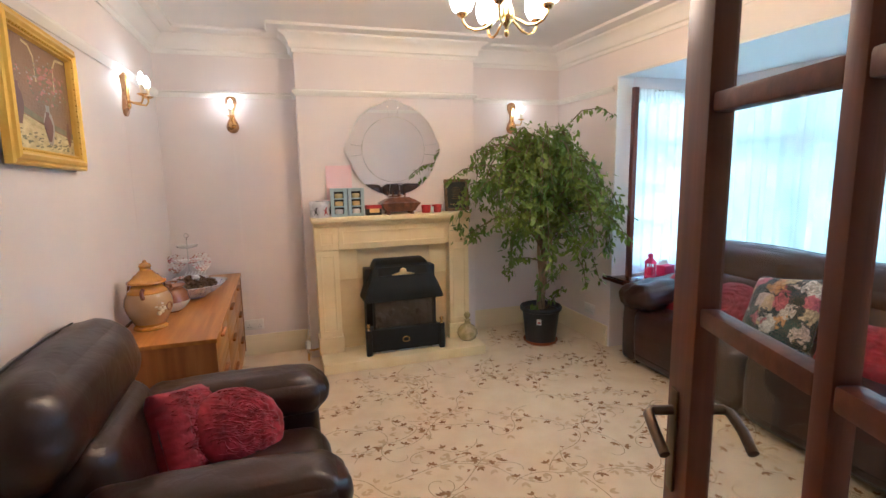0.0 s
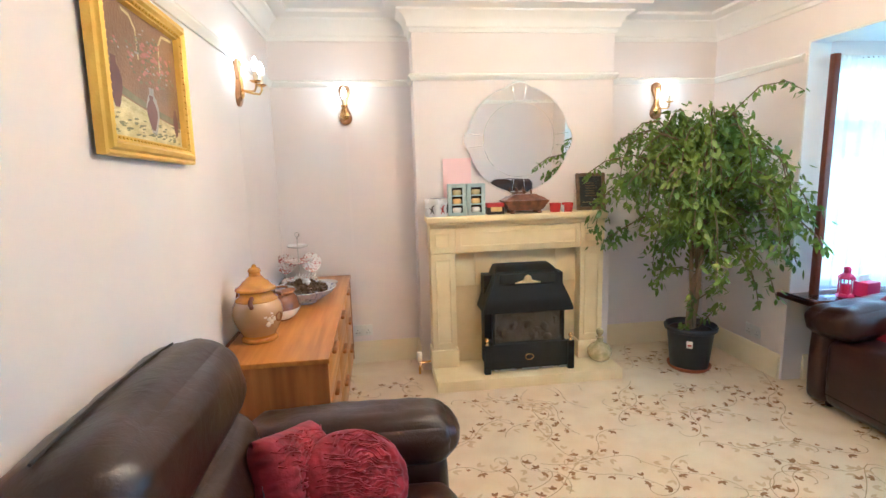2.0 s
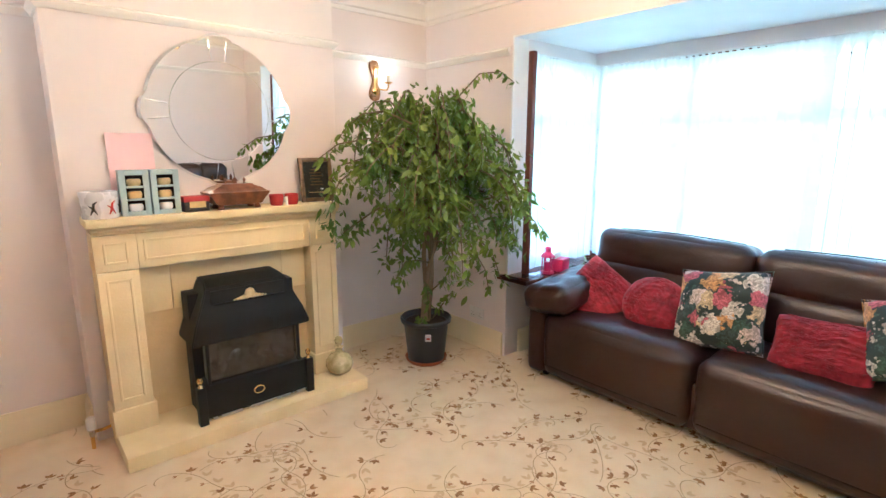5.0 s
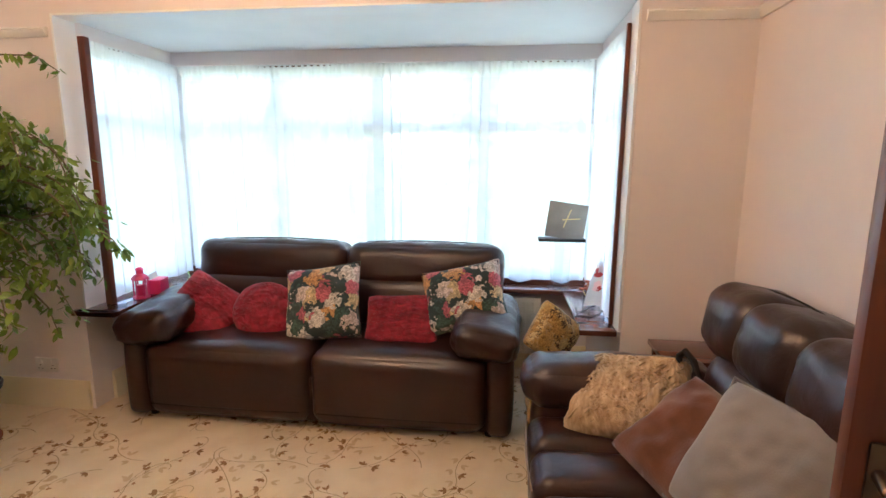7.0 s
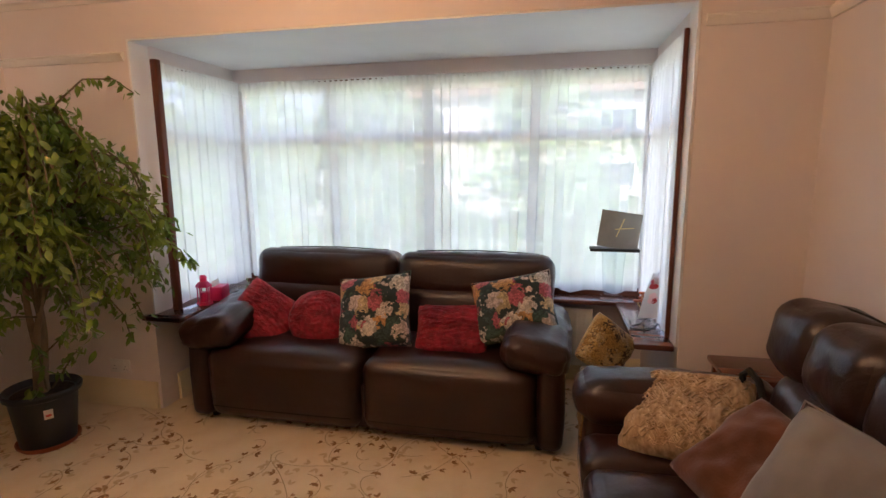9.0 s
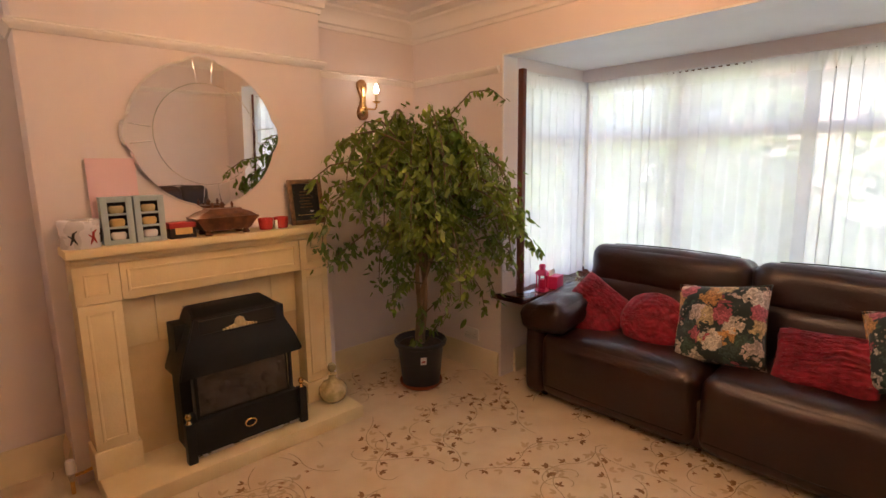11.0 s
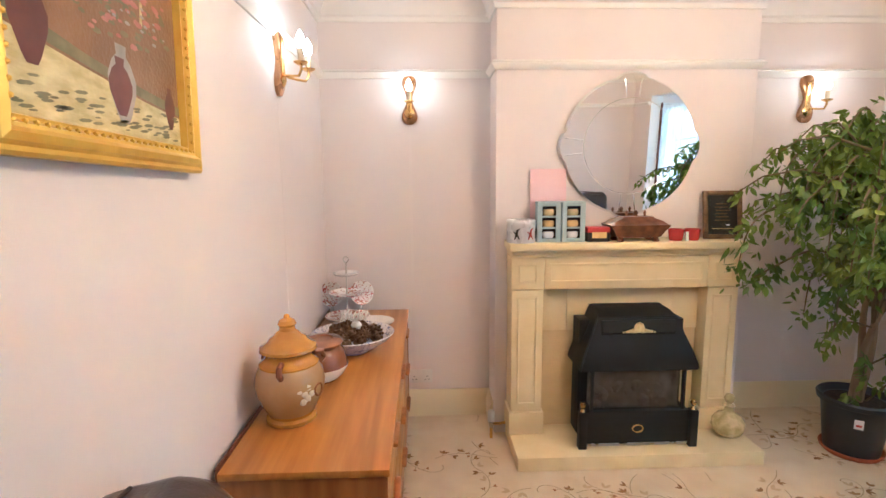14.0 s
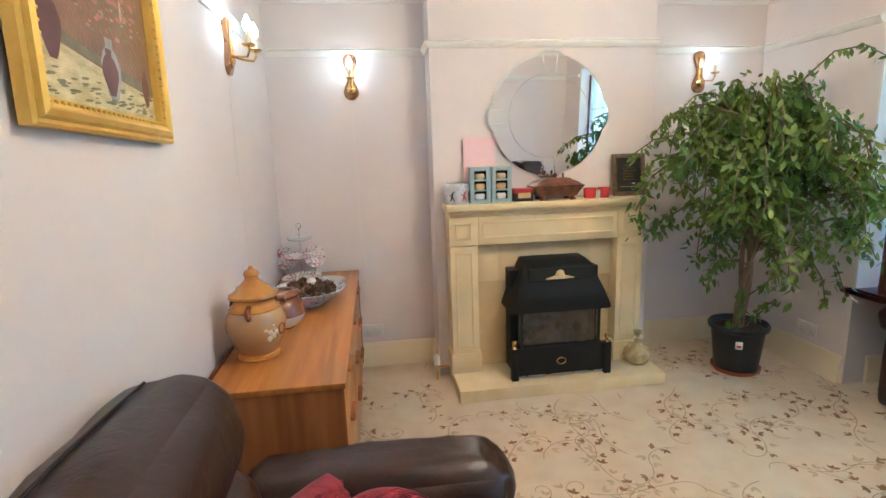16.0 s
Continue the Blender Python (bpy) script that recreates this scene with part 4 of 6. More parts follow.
lid = part("lid", lathe([(0, 0.228), (0.084, 0.228), (0.092, 0.234), (0.090, 0.243), (0.076, 0.249), (0.062, 0.262), (0.058, 0.270), (0.046, 0.276), (0.036, 0.288), (0.027, 0.294), (0.025, 0.306), (0.030, 0.314), (0.025, 0.326), (0.011, 0.333), (0.008, 0.343), (0, 0.346)], 40), GLAZELID, jar, "amber glazed domed lid")
for a in (30, 150, 270):
    c, s = math.cos(radians(a)), math.sin(radians(a))
    part("lug", tube([(0.085 * c, 0.085 * s, 0.21), (0.112 * c, 0.112 * s, 0.205), (0.116 * c, 0.116 * s, 0.185), (0.102 * c, 0.102 * s, 0.172)], 0.010, 8), POTBROWN, body)
# raised cream dabs: the glaze's white glints, put in as colour
for k, (a, z) in enumerate(((-52, 0.115), (-44, 0.13), (-46, 0.10), (-38, 0.112), (-60, 0.128), (-54, 0.092))):
    c, s = math.cos(radians(a)), math.sin(radians(a))
    m = Matrix.Translation((0.111 * c, 0.111 * s, z)) @ Matrix.Rotation(radians(a), 4, "Z")
    part("relief_glint", lathe([(0, -0.012), (0.010, -0.002), (0.009, 0.006), (0, 0.014)], 8, squash=1.0, at=(0, 0, 0)), CANDLE, body).matrix_basis = m @ Matrix.Diagonal((0.22, 1.1, 1.1, 1)) @ Matrix.Rotation(radians(20 * k), 4, "X")

wreath = []
for k in range(17):
    a, z = radians(-24 + 9.5 * math.cos(k * math.pi / 8)), 0.115 + 0.019 * math.sin(k * math.pi / 8)
    wreath.append((0.1135 * math.cos(a), 0.1135 * math.sin(a), z))
part("relief_ring", tube(wreath, 0.003, 6), POTBROWN, body, "brown trailed ring")
pot = thing("casserole_pot", pose(-0.50, 3.46, ZT) @ Matrix.Diagonal((1, 1, 1.22, 1)), "squat brown-glazed lidded pot with a cream base", "pot")
part("body", lathe([(0, 0), (0.06, 0), (0.085, 0.02), (0.105, 0.05), (0.098, 0.08), (0.09, 0.10), (0.075, 0.112), (0.078, 0.12), (0, 0.12)], 36), POTBROWN, pot)
part("glaze_band", lathe([(0.0615, 0.002), (0.0872, 0.02), (0.1072, 0.048), (0.1072, 0.052), (0.09, 0.03), (0.0625, 0.002)], 36), CHINA, pot, "cream lower band")
part("lid", lathe([(0, 0.118), (0.084, 0.118), (0.09, 0.126), (0.082, 0.134), (0.05, 0.138), (0.046, 0.132), (0, 0.132)], 36), POTBROWN, pot)

bowl = thing("fruit_bowl", pose(-0.42, 3.78, ZT), "blue and white china bowl full of pine cones", "bowl")
part("bowl", lathe([(0, 0), (0.07, 0), (0.075, 0.012), (0.12, 0.03), (0.165, 0.06), (0.188, 0.085), (0.192, 0.088), (0.186, 0.09), (0.158, 0.066), (0.11, 0.036), (0, 0.025)], 48), BLUECHINA, bowl)
rnd = random.Random(5)
for k in range(17):
    a, r = k * 2.4, 0.13 * math.sqrt((k + 0.3) / 17)
    z = 0.05 + 0.045 * (1 - r / 0.15) + 0.01 * rnd.random()
    cone = solid("pine_cone", lathe([(0, -0.028), (0.012, -0.024), (0.022, -0.008), (0.023, 0.002), (0.016, 0.018), (0.007, 0.028), (0, 0.03)], 10), CONE, "small dark brown dried pine cone in a bowl", "pine cone", bowl.matrix_basis @ pose(r * math.cos(a), r * math.sin(a), z + 0.012, rnd.uniform(0, 90), rnd.uniform(0, 360), 0), group="pine cones in the bowl")
    sc = bmesh.new()
    for q in range(26):
        t = q / 26
        ang, rad = q * 2.4, 0.024 * math.sin(math.pi * (0.12 + 0.8 * t))
        p = Vector((rad * math.cos(ang), rad * math.sin(ang), -0.026 + 0.052 * t))
        m = Matrix.Translation(p) @ Matrix.Rotation(ang, 4, "Z") @ Matrix.Rotation(radians(-25), 4, "Y")
        sc = box(-0.004, 0.011, -0.006, 0.006, -0.0015, 0.0015, bm=sc, m=m)
    part("scale_layer", sc, CONE, cone)
solid("candle_ball", lathe([(0, 0), (0.018, 0.004), (0.026, 0.02), (0.018, 0.036), (0, 0.042)], 16), CHINA, "small cream ball resting among pine cones", "ornament", bowl.matrix_basis @ pose(0.02, -0.01, 0.105))

cake = thing("cake_stand", pose(-0.52, 4.29, ZT), "three-tier white china cake stand with rose sprigs", "cake stand")
for z, r in ((0.012, 0.125), (0.145, 0.10), (0.255, 0.072)):
    part("plate", lathe([(0, z), (r * 0.6, z), (r * 0.9, z + 0.006), (r, z + 0.014), (r * 0.99, z + 0.017), (r * 0.86, z + 0.009), (0, z + 0.005)], 32), PINKCHINA if z < 0.2 else CHINA, cake)
part("stem", tube([(0, 0, 0.0), (0, 0, 0.33)], 0.004, 8), CHROME, cake)
ringpts = [(0.014 * math.cos(a * math.pi / 8), 0, 0.344 + 0.016 * math.sin(a * math.pi / 8)) for a in range(17)]
part("ring_handle", tube(ringpts, 0.003, 6), CHROME, cake)
for k, (dx, dy, h) in enumerate(((-0.03, -0.03, 0.14), (0.04, 0.02, 0.135))):
    cup = thing("tea_plate", pose(-0.60 + dx + 0.10 * k, 4.42 + 0.02 * k, ZT), "upright rose-sprigged china plate on the sideboard", "plate", "rose-sprigged china")
    part("dish", lathe([(0, 0), (0.045, 0.0), (0.072, 0.012), (0.07, 0.014), (0.04, 0.006), (0, 0.006)], 28), PINKCHINA, cup).matrix_basis = pose(0, 0, 0.12, 78, 0, 25 * k)
    part("easel", tube([(0, 0.045, 0), (0, 0.018, 0.12), (0, 0.0, 0.052), (0, -0.02, 0.05), (0, -0.03, 0.003)], 0.003, 6), CHROME, cup)
dish = thing("cake_plate", pose(-0.37, 4.20, ZT), "plain white oval plate lying on the sideboard", "plate")
part("dish", lathe([(0, 0), (0.07, 0), (0.11, 0.012), (0.116, 0.018), (0.108, 0.016), (0.06, 0.006), (0, 0.006)], 36), CHINA, dish)
bk = thing("wire_basket", pose(-0.46, 4.05, ZT), "small white wire letter rack", "wire rack")
for j in range(7):
    x = -0.06 + 0.02 * j
    part("wire", tube([(x, -0.03, 0), (x, -0.034, 0.05), (x + 0.012, -0.02, 0.10), (x + 0.02, 0.005, 0.115), (x + 0.012, 0.03, 0.10), (x, 0.035, 0.0)], 0.003, 6), PLASTICWHITE, bk)
for z in (0.006, 0.06):
    part("band_wire", tube([(-0.065, -0.034, z), (0.065, -0.034, z)], 0.003, 6), PLASTICWHITE, bk)

# ---- fireplace surround ----
HZ = 0.078
fp = thing("fireplace_surround", pose(0, 0, 0), "cream stone fireplace surround with panelled pilasters and hearth", "fireplace")
part("hearth", box(0.378, 1.675, 3.912, 4.32, 0, HZ, 0.008), STONE, fp)
PF = 4.165
CX = 1.005
for s in (-1, 1):
    o0, o1 = sorted((CX + s * 0.622, CX + s * 0.452))
    pil = part("pilaster", box(o0, o1, PF, 4.322, HZ + 0.13, 0.90, 0.003), STONE, fp)
    part("pilaster_base", box(o0 - 0.012, o1 + 0.012, PF - 0.014, 4.322, HZ, HZ + 0.13, 0.006), STONE, pil)
    # raised rim round a sunk panel
    for q in ((o0 + 0.03, o0 + 0.042, 0.25, 0.86), (o1 - 0.042, o1 - 0.03, 0.25, 0.86), (o0 + 0.042, o1 - 0.042, 0.848, 0.86), (o0 + 0.042, o1 - 0.042, 0.25, 0.262)):
        part("panel_moulding", box(q[0], q[1], PF - 0.007, PF + 0.002, q[2], q[3], 0.003), STONE, pil)
    part("corner_block", box(o0 - 0.004, o1 + 0.004, PF - 0.004, 4.322, 0.903, 1.078, 0.003), STONE, fp)
    xc = (o0 + o1) / 2
    for q in ((xc - 0.05, xc - 0.04, 0.94, 1.04), (xc + 0.04, xc + 0.05, 0.94, 1.04), (xc - 0.04, xc + 0.04, 1.03, 1.04), (xc - 0.04, xc + 0.04, 0.94, 0.95)):
        part("panel_moulding", box(q[0], q[1], PF - 0.011, PF - 0.002, q[2], q[3], 0.003), STONE, fp)
fz = part("frieze", box(CX - 0.446, CX + 0.446, PF, 4.322, 0.903, 1.078, 0.003), STONE, fp)
for q in ((CX - 0.42, CX - 0.408, 0.94, 1.045), (CX + 0.408, CX + 0.42, 0.94, 1.045), (CX - 0.408, CX + 0.408, 1.033, 1.045), (CX - 0.408, CX + 0.408, 0.94, 0.952)):
    part("panel_moulding", box(q[0], q[1], PF - 0.008, PF + 0.002, q[2], q[3], 0.003), STONE, fz)
part("bed_moulding", box(CX - 0.625, CX + 0.625, 4.15, 4.322, 1.080, 1.098, 0.006), STONE, fp)
part("cyma_moulding", box(CX - 0.632, CX + 0.632, 4.13, 4.322, 1.098, 1.120, 0.009), STONE, fp)
part("shelf", box(CX - 0.645, CX + 0.625, 4.105, 4.322, 1.120, 1.158, 0.007), STONE, fp)
part("back_panel", box(CX - 0.45, CX + 0.45, 4.262, 4.322, HZ, 0.902), DARKERSTONE, fp, "darker stone back panel")
part("inner_slab", box(CX - 0.449, CX - 0.30, 4.25, 4.263, HZ + 0.57, 0.898, 0.003), STONE, fp)
part("inner_slab", box(CX + 0.30, CX + 0.449, 4.25, 4.263, HZ + 0.57, 0.898, 0.003), STONE, fp)
part("inner_slab", box(CX - 0.298, CX + 0.298, 4.25, 4.263, HZ + 0.57, 0.898, 0.003), STONE, fp)

# gas pipe with a valve beside the surround
pv = thing("gas_valve", pose(0.288, 4.27, 0) @ Matrix.Diagonal((1.15, 1.15, 1.4, 1)), "small copper gas pipe with a white capped valve", "pipe valve")
part("pipe", tube([(0, 0, 0), (0, 0, 0.075)], 0.008, 10), BRASS, pv)
part("valve_body", tube([(0, -0.02, 0.062), (0, 0.02, 0.062)], 0.012, 10), CHROME, pv)
part("feed_pipe", tube([(0, 0, 0.062), (0.03, 0, 0.062), (0.045, 0.0, 0.062), (0.075, 0.012, 0.062)], 0.006, 8), BRASS, pv)
part("cap", lathe([(0, 0.075), (0.016, 0.075), (0.018, 0.085), (0.018, 0.112), (0.014, 0.12), (0, 0.12)], 16), PLASTICWHITE, pv)

# ---- gas fire ----
gf = thing("gas_fire", pose(1.03, 0.03, HZ), "black canopied gas fire with brass trim", "gas fire")
part("back_box", box(-0.285, 0.285, 4.10, 4.215, 0.012, 0.66, 0.004), BLACKIRON, gf)
part("firebed", box(-0.235, 0.235, 4.02, 4.10, 0.20, 0.47, 0.004), COAL, gf)
rnd = random.Random(3)
for k in range(26):
    b = puff(-0.035, 0.035, -0.03, 0.03, -0.028, 0.028, 0.025, seg=3, wrinkle=0.014, freq=22, seed=k)
    part("coal", b, COAL, gf).matrix_basis = pose(-0.21 + 0.42 * ((k * 0.618) % 1), 4.03 + 0.03 * rnd.random(), 0.225 + 0.035 * (k // 5) * rnd.uniform(0.6, 1.1), rnd.uniform(0, 360), rnd.uniform(0, 360), rnd.uniform(0, 360))
part("glass", box(-0.24, 0.24, 3.985, 3.989, 0.205, 0.47), FIREGLASS, gf).visible_shadow = False
for s in (-1, 1):
    part("glass_bar", box(s * 0.245 - 0.008, s * 0.245 + 0.008, 3.975, 3.995, 0.2, 0.48, 0.003), BLACKIRON, gf)
part("base_box", box(-0.275, 0.275, 3.965, 4.10, 0.022, 0.20, 0.006), BLACKIRON, gf)
part("base_strip", box(-0.27, 0.27, 3.958, 3.968, 0.012, 0.024, 0.002), CHROME, gf, "bright steel strip")
ring = [(0.028 * math.cos(a * math.pi / 12), 3.962, 0.105 + 0.020 * math.sin(a * math.pi / 12)) for a in range(25)]
part("badge_ring", tube(ring, 0.004, 6), BRASS, gf)
for s in (-1, 1):
    ps = part("post", box(s * 0.295 - 0.022, s * 0.295 + 0.022, 3.945, 3.99, 0.0, 0.205, 0.006), BLACKIRON, gf)
    part("finial", lathe([(0, 0.23), (0.014, 0.23), (0.010, 0.238), (0.007, 0.246), (0.014, 0.258), (0.016, 0.268), (0.010, 0.28), (0, 0.284)], 16, at=(s * 0.295, 3.967, -0.025)), BRASS, ps, "small brass ball finial")
b = bmesh.new()
lv = [(0.314, 3.968, 4.21, 0.418), (0.316, 3.963, 4.21, 0.436), (0.286, 3.982, 4.21, 0.522), (0.248, 4.006, 4.21, 0.606), (0.216, 4.028, 4.21, 0.692), (0.202, 4.10, 4.21, 0.718), (0.198, 4.18, 4.21, 0.722)]
rows_ = [[b.verts.new(p) for p in ((-w, y1, z), (-w, y0, z), (w, y0, z), (w, y1, z))] for w, y0, y1, z in lv]
for a, c in zip(rows_, rows_[1:]):
    for k in range(4):
        b.faces.new((a[k], a[(k + 1) % 4], c[(k + 1) % 4], c[k]))
b.faces.new(rows_[-1])
b.faces.new(rows_[0][::-1])
bmesh.ops.recalc_face_normals(b, faces=b.faces)
bmesh.ops.bevel(b, geom=b.edges[:], offset=0.006, segments=2, affect="EDGES")
can = part("canopy", b, BLACKIRON, gf)
for z in (0.612, 0.634, 0.656, 0.677):
    yy = 4.006 + 0.022 * (z - 0.606) / 0.086
    part("louvre", box(-0.19, 0.19, yy - 0.009, yy + 0.006, z - 0.004, z + 0.004, 0.002), BLACKIRON, can)
for x0, x1 in ((-0.195, -0.008), (0.008, 0.195)):
    part("vent_slot", box(x0, x1, 4.004, 4.05, 0.608, 0.682), DARKHOLE, can)
orn = lathe([(0, -0.026), (0.024, -0.016), (0.029, 0.004), (0.021, 0.024), (0, 0.034)], 18, at=(0, 4.002, 0.640), squash=0.7)
for k in range(1, 6):
    for s in (-1, 1):
        r = 0.019 - 0.0026 * k
        orn = lathe([(0, -r), (r, -0.4 * r), (0.9 * r, 0.5 * r), (0, r)], 12, bm=orn, at=(s * 0.0165 * k, 4.0, 0.630 - 0.002 * k), squash=0.7)
part("ornament", orn, SHELLGOLD, can, "cast gilt shell ornament")

vase = thing("stone_bottle", pose(1.585, 4.10, HZ), "round veined cream onyx bottle with a ball stopper", "bottle")
part("body", lathe([(0, 0), (0.05, 0), (0.07, 0.015), (0.085, 0.05), (0.082, 0.085), (0.06, 0.115), (0.03, 0.13), (0.022, 0.145), (0.022, 0.165), (0.03, 0.17), (0, 0.17)], 36), MARBLE, vase)
part("stopper", lathe([(0, 0.168), (0.016, 0.17), (0.012, 0.182), (0.022, 0.195), (0.027, 0.212), (0.02, 0.23), (0.006, 0.238), (0, 0.238)], 24), MARBLE, vase)

# ---- mirror ----
mr = thing("wall_mirror", pose(1.045, BREAST[2] - 0.017, 1.665, 2.2, 0, 0), "round frameless mirror with four petal lobes", "mirror")
N = 160


def rim(a, k=1.0):
    r = 0.372 * k
    for c in range(4):
        d = (a - c * math.pi / 2 + math.pi) % (2 * math.pi) - math.pi
        if abs(d) < 0.24:
            r += 0.026 * k * math.cos(d / 0.24 * math.pi / 2) ** 0.8
    return r


def mirror_ring(k0, k1, y0, y1, circ1=None):
    b = bmesh.new()
    A, B = [], []
    for i in range(N):
        a = 2 * math.pi * i / N
        r0, r1 = rim(a, k0), (circ1 if circ1 else rim(a, k1))
        A.append(b.verts.new((r0 * math.cos(a), y0, r0 * math.sin(a))))
        B.append(b.verts.new((r1 * math.cos(a), y1, r1 * math.sin(a))))
    for i in range(N):
        j = (i + 1) % N
        b.faces.new((A[i], A[j], B[j], B[i]))
    return b, A, B


b, A, B = mirror_ring(1.0, 0.97, 0.0, -0.014)
part("bevel_edge", b, MIRROREDGE, mr, smooth=False)
b, A, B = mirror_ring(0.97, 1, -0.014, -0.014, 0.2575)
part("outer_glass", b, MIRROR, mr, smooth=False)
b = bmesh.new()
b.faces.new([b.verts.new((0.254 * math.cos(2 * math.pi * i / N), -0.014, 0.254 * math.sin(2 * math.pi * i / N))) for i in range(N)])
part("centre_glass", b, MIRROR, mr, smooth=False)
b = bmesh.new()
V0 = [b.verts.new((0.2575 * math.cos(2 * math.pi * i / N), -0.014, 0.2575 * math.sin(2 * math.pi * i / N))) for i in range(N)]
V1 = [b.verts.new((0.2558 * math.cos(2 * math.pi * i / N), -0.0132, 0.2558 * math.sin(2 * math.pi * i / N))) for i in range(N)]
V2 = [b.verts.new((0.254 * math.cos(2 * math.pi * i / N), -0.014, 0.254 * math.sin(2 * math.pi * i / N))) for i in range(N)]
for i in range(N):
    b.faces.new((V0[i], V0[(i + 1) % N], V1[(i + 1) % N], V1[i]))
    b.faces.new((V1[i], V1[(i + 1) % N], V2[(i + 1) % N], V2[i]))
part("bevel_ring", b, MIRROREDGE, mr, smooth=False)
for c in range(4):
    for s in (-1, 1):
        a = c * math.pi / 2 + s * 0.13
        m = Matrix.Rotation(-a, 4, "Y")
        part("cut_line", box(0.265, 0.362, -0.0155, -0.0142, -0.0028, 0.0028, 0.0006, m=m), MIRROREDGE, mr)

# ---- things on the mantelpiece ----
MZ = 1.158
solid("card", box(-0.10, 0.10, -0.001, 0.001, 0, 0.39), PINKCARD, "pale pink blank greeting card leaning on the wall", "card", pose(0.60, 4.285, MZ, -3, 0, 0))
tin = thing("canister", pose(0.435, 4.205, MZ), "white printed metal tin with red and black motifs", "tin")
part("body", lathe([(0, 0), (0.074, 0), (0.076, 0.004), (0.076, 0.098), (0, 0.098)], 40), TIN, tin)
part("lid", lathe([(0.0, 0.097), (0.079, 0.097), (0.079, 0.118), (0.076, 0.122), (0, 0.122)], 40), TIN, tin)
for a, m_ in ((-62, REDCARD), (-118, BLACKBOX), (-20, BLACKBOX)):
    mm = Matrix.Rotation(radians(a), 4, "Z")
    part("motif", tube([mm @ Vector((0.0765, -0.012, 0.02)), mm @ Vector((0.0772, 0.0, 0.045)), mm @ Vector((0.0768, 0.004, 0.07)), mm @ Vector((0.0765, 0.018, 0.08))], [0.002, 0.006, 0.005, 0.002], 6), m_, tin)
    part("motif", tube([mm @ Vector((0.0765, 0.016, 0.022)), mm @ Vector((0.0772, 0.003, 0.046)), mm @ Vector((0.0768, -0.018, 0.062))], [0.002, 0.005, 0.002], 6), m_, tin)

for i, x in enumerate((0.58, 0.71)):
    bx = thing("candle_box", pose(x, 4.21, MZ, 0, 0, -3 + 2 * i), "blue-grey box with three windows showing small candles", "gift box", "pair of blue-grey candle boxes")
    for q in ((-0.062, -0.036, 0, 0.215), (0.036, 0.062, 0, 0.215)):
        part("stile", box(q[0], q[1], -0.04, -0.034, q[2], q[3], 0.001), BLUEBOX, bx)
    for z0, z1 in ((0, 0.022), (0.072, 0.082), (0.132, 0.142), (0.192, 0.215)):
        part("rail", box(-0.036, 0.036, -0.04, -0.034, z0, z1, 0.001), BLUEBOX, bx)
    part("case", box(-0.062, 0.062, 0.005, 0.04, 0, 0.215, 0.001), BLUEBOX, bx)
    part("side", box(-0.062, -0.057, -0.034, 0.005, 0, 0.215), BLUEBOX, bx)
    part("side", box(0.057, 0.062, -0.034, 0.005, 0, 0.215), BLUEBOX, bx)
    part("lining", box(-0.056, 0.056, 0.002, 0.0045, 0.005, 0.21), DARKHOLE, bx)
    part("top", box(-0.057, 0.057, -0.034, 0.005, 0.209, 0.215), BLUEBOX, bx)
    for z, m_ in ((0.022, CHINA), (0.082, YELLOWCARD), (0.142, MARBLE)):
        part("shelf", box(-0.056, 0.056, -0.033, 0.002, z - 0.006, z), DARKHOLE, bx)
        part("candle", lathe([(0, z), (0.026, z), (0.031, z + 0.012), (0.031, z + 0.026), (0.024, z + 0.034), (0, z + 0.034)], 18, at=(0, -0.016, 0), squash=0.5), m_, bx)

sb2 = thing("small_box", pose(0.845, 4.20, MZ), "small red and black card box with a yellow label", "box")
part("tray", box(-0.06, 0.06, -0.035, 0.035, 0, 0.055, 0.002), BLACKBOX, sb2)
part("lid", box(-0.062, 0.062, -0.037, 0.037, 0.05, 0.078, 0.002), REDCARD, sb2)
part("label", box(-0.036, 0.042, -0.0372, -0.0345, 0.020, 0.052), YELLOWCARD, sb2)

ch = thing("casket", pose(1.055, 4.205, MZ), "dark chestnut carved wooden casket on bracket feet", "casket")
b = bmesh.new()
prof = [(0.105, 0.055, 0.022), (0.12, 0.062, 0.03), (0.135, 0.07, 0.055), (0.155, 0.082, 0.082), (0.158, 0.084, 0.09), (0.145, 0.076, 0.094), (0.12, 0.062, 0.112), (0.085, 0.045, 0.125), (0.08, 0.042, 0.132)]
rows_ = [[b.verts.new(p) for p in ((-w, -d, z), (w, -d, z), (w, d, z), (-w, d, z))] for w, d, z in prof]
for a, c in zip(rows_, rows_[1:]):
    for k in range(4):
        b.faces.new((a[k], a[(k + 1) % 4], c[(k + 1) % 4], c[k]))
b.faces.new(rows_[0][::-1])
b.faces.new(rows_[-1])
part("body", b, CHEST, ch)
for sx in (-1, 1):
    for sy in (-1, 1):
        part("foot", lathe([(0, 0), (0.016, 0), (0.02, 0.008), (0.013, 0.018), (0.016, 0.026), (0, 0.026)], 10, at=(sx * 0.095, sy * 0.048, 0)), CHEST, ch)
for x, s_ in ((0, 1.0), (-0.05, 0.6), (0.05, 0.6)):
    part("knob", lathe([(0, 0.13), (0.013 * s_, 0.132), (0.009 * s_, 0.14), (0.014 * s_, 0.15), (0.006 * s_, 0.162), (0, 0.165)], 12, at=(x, 0, 0)), CHEST, ch)
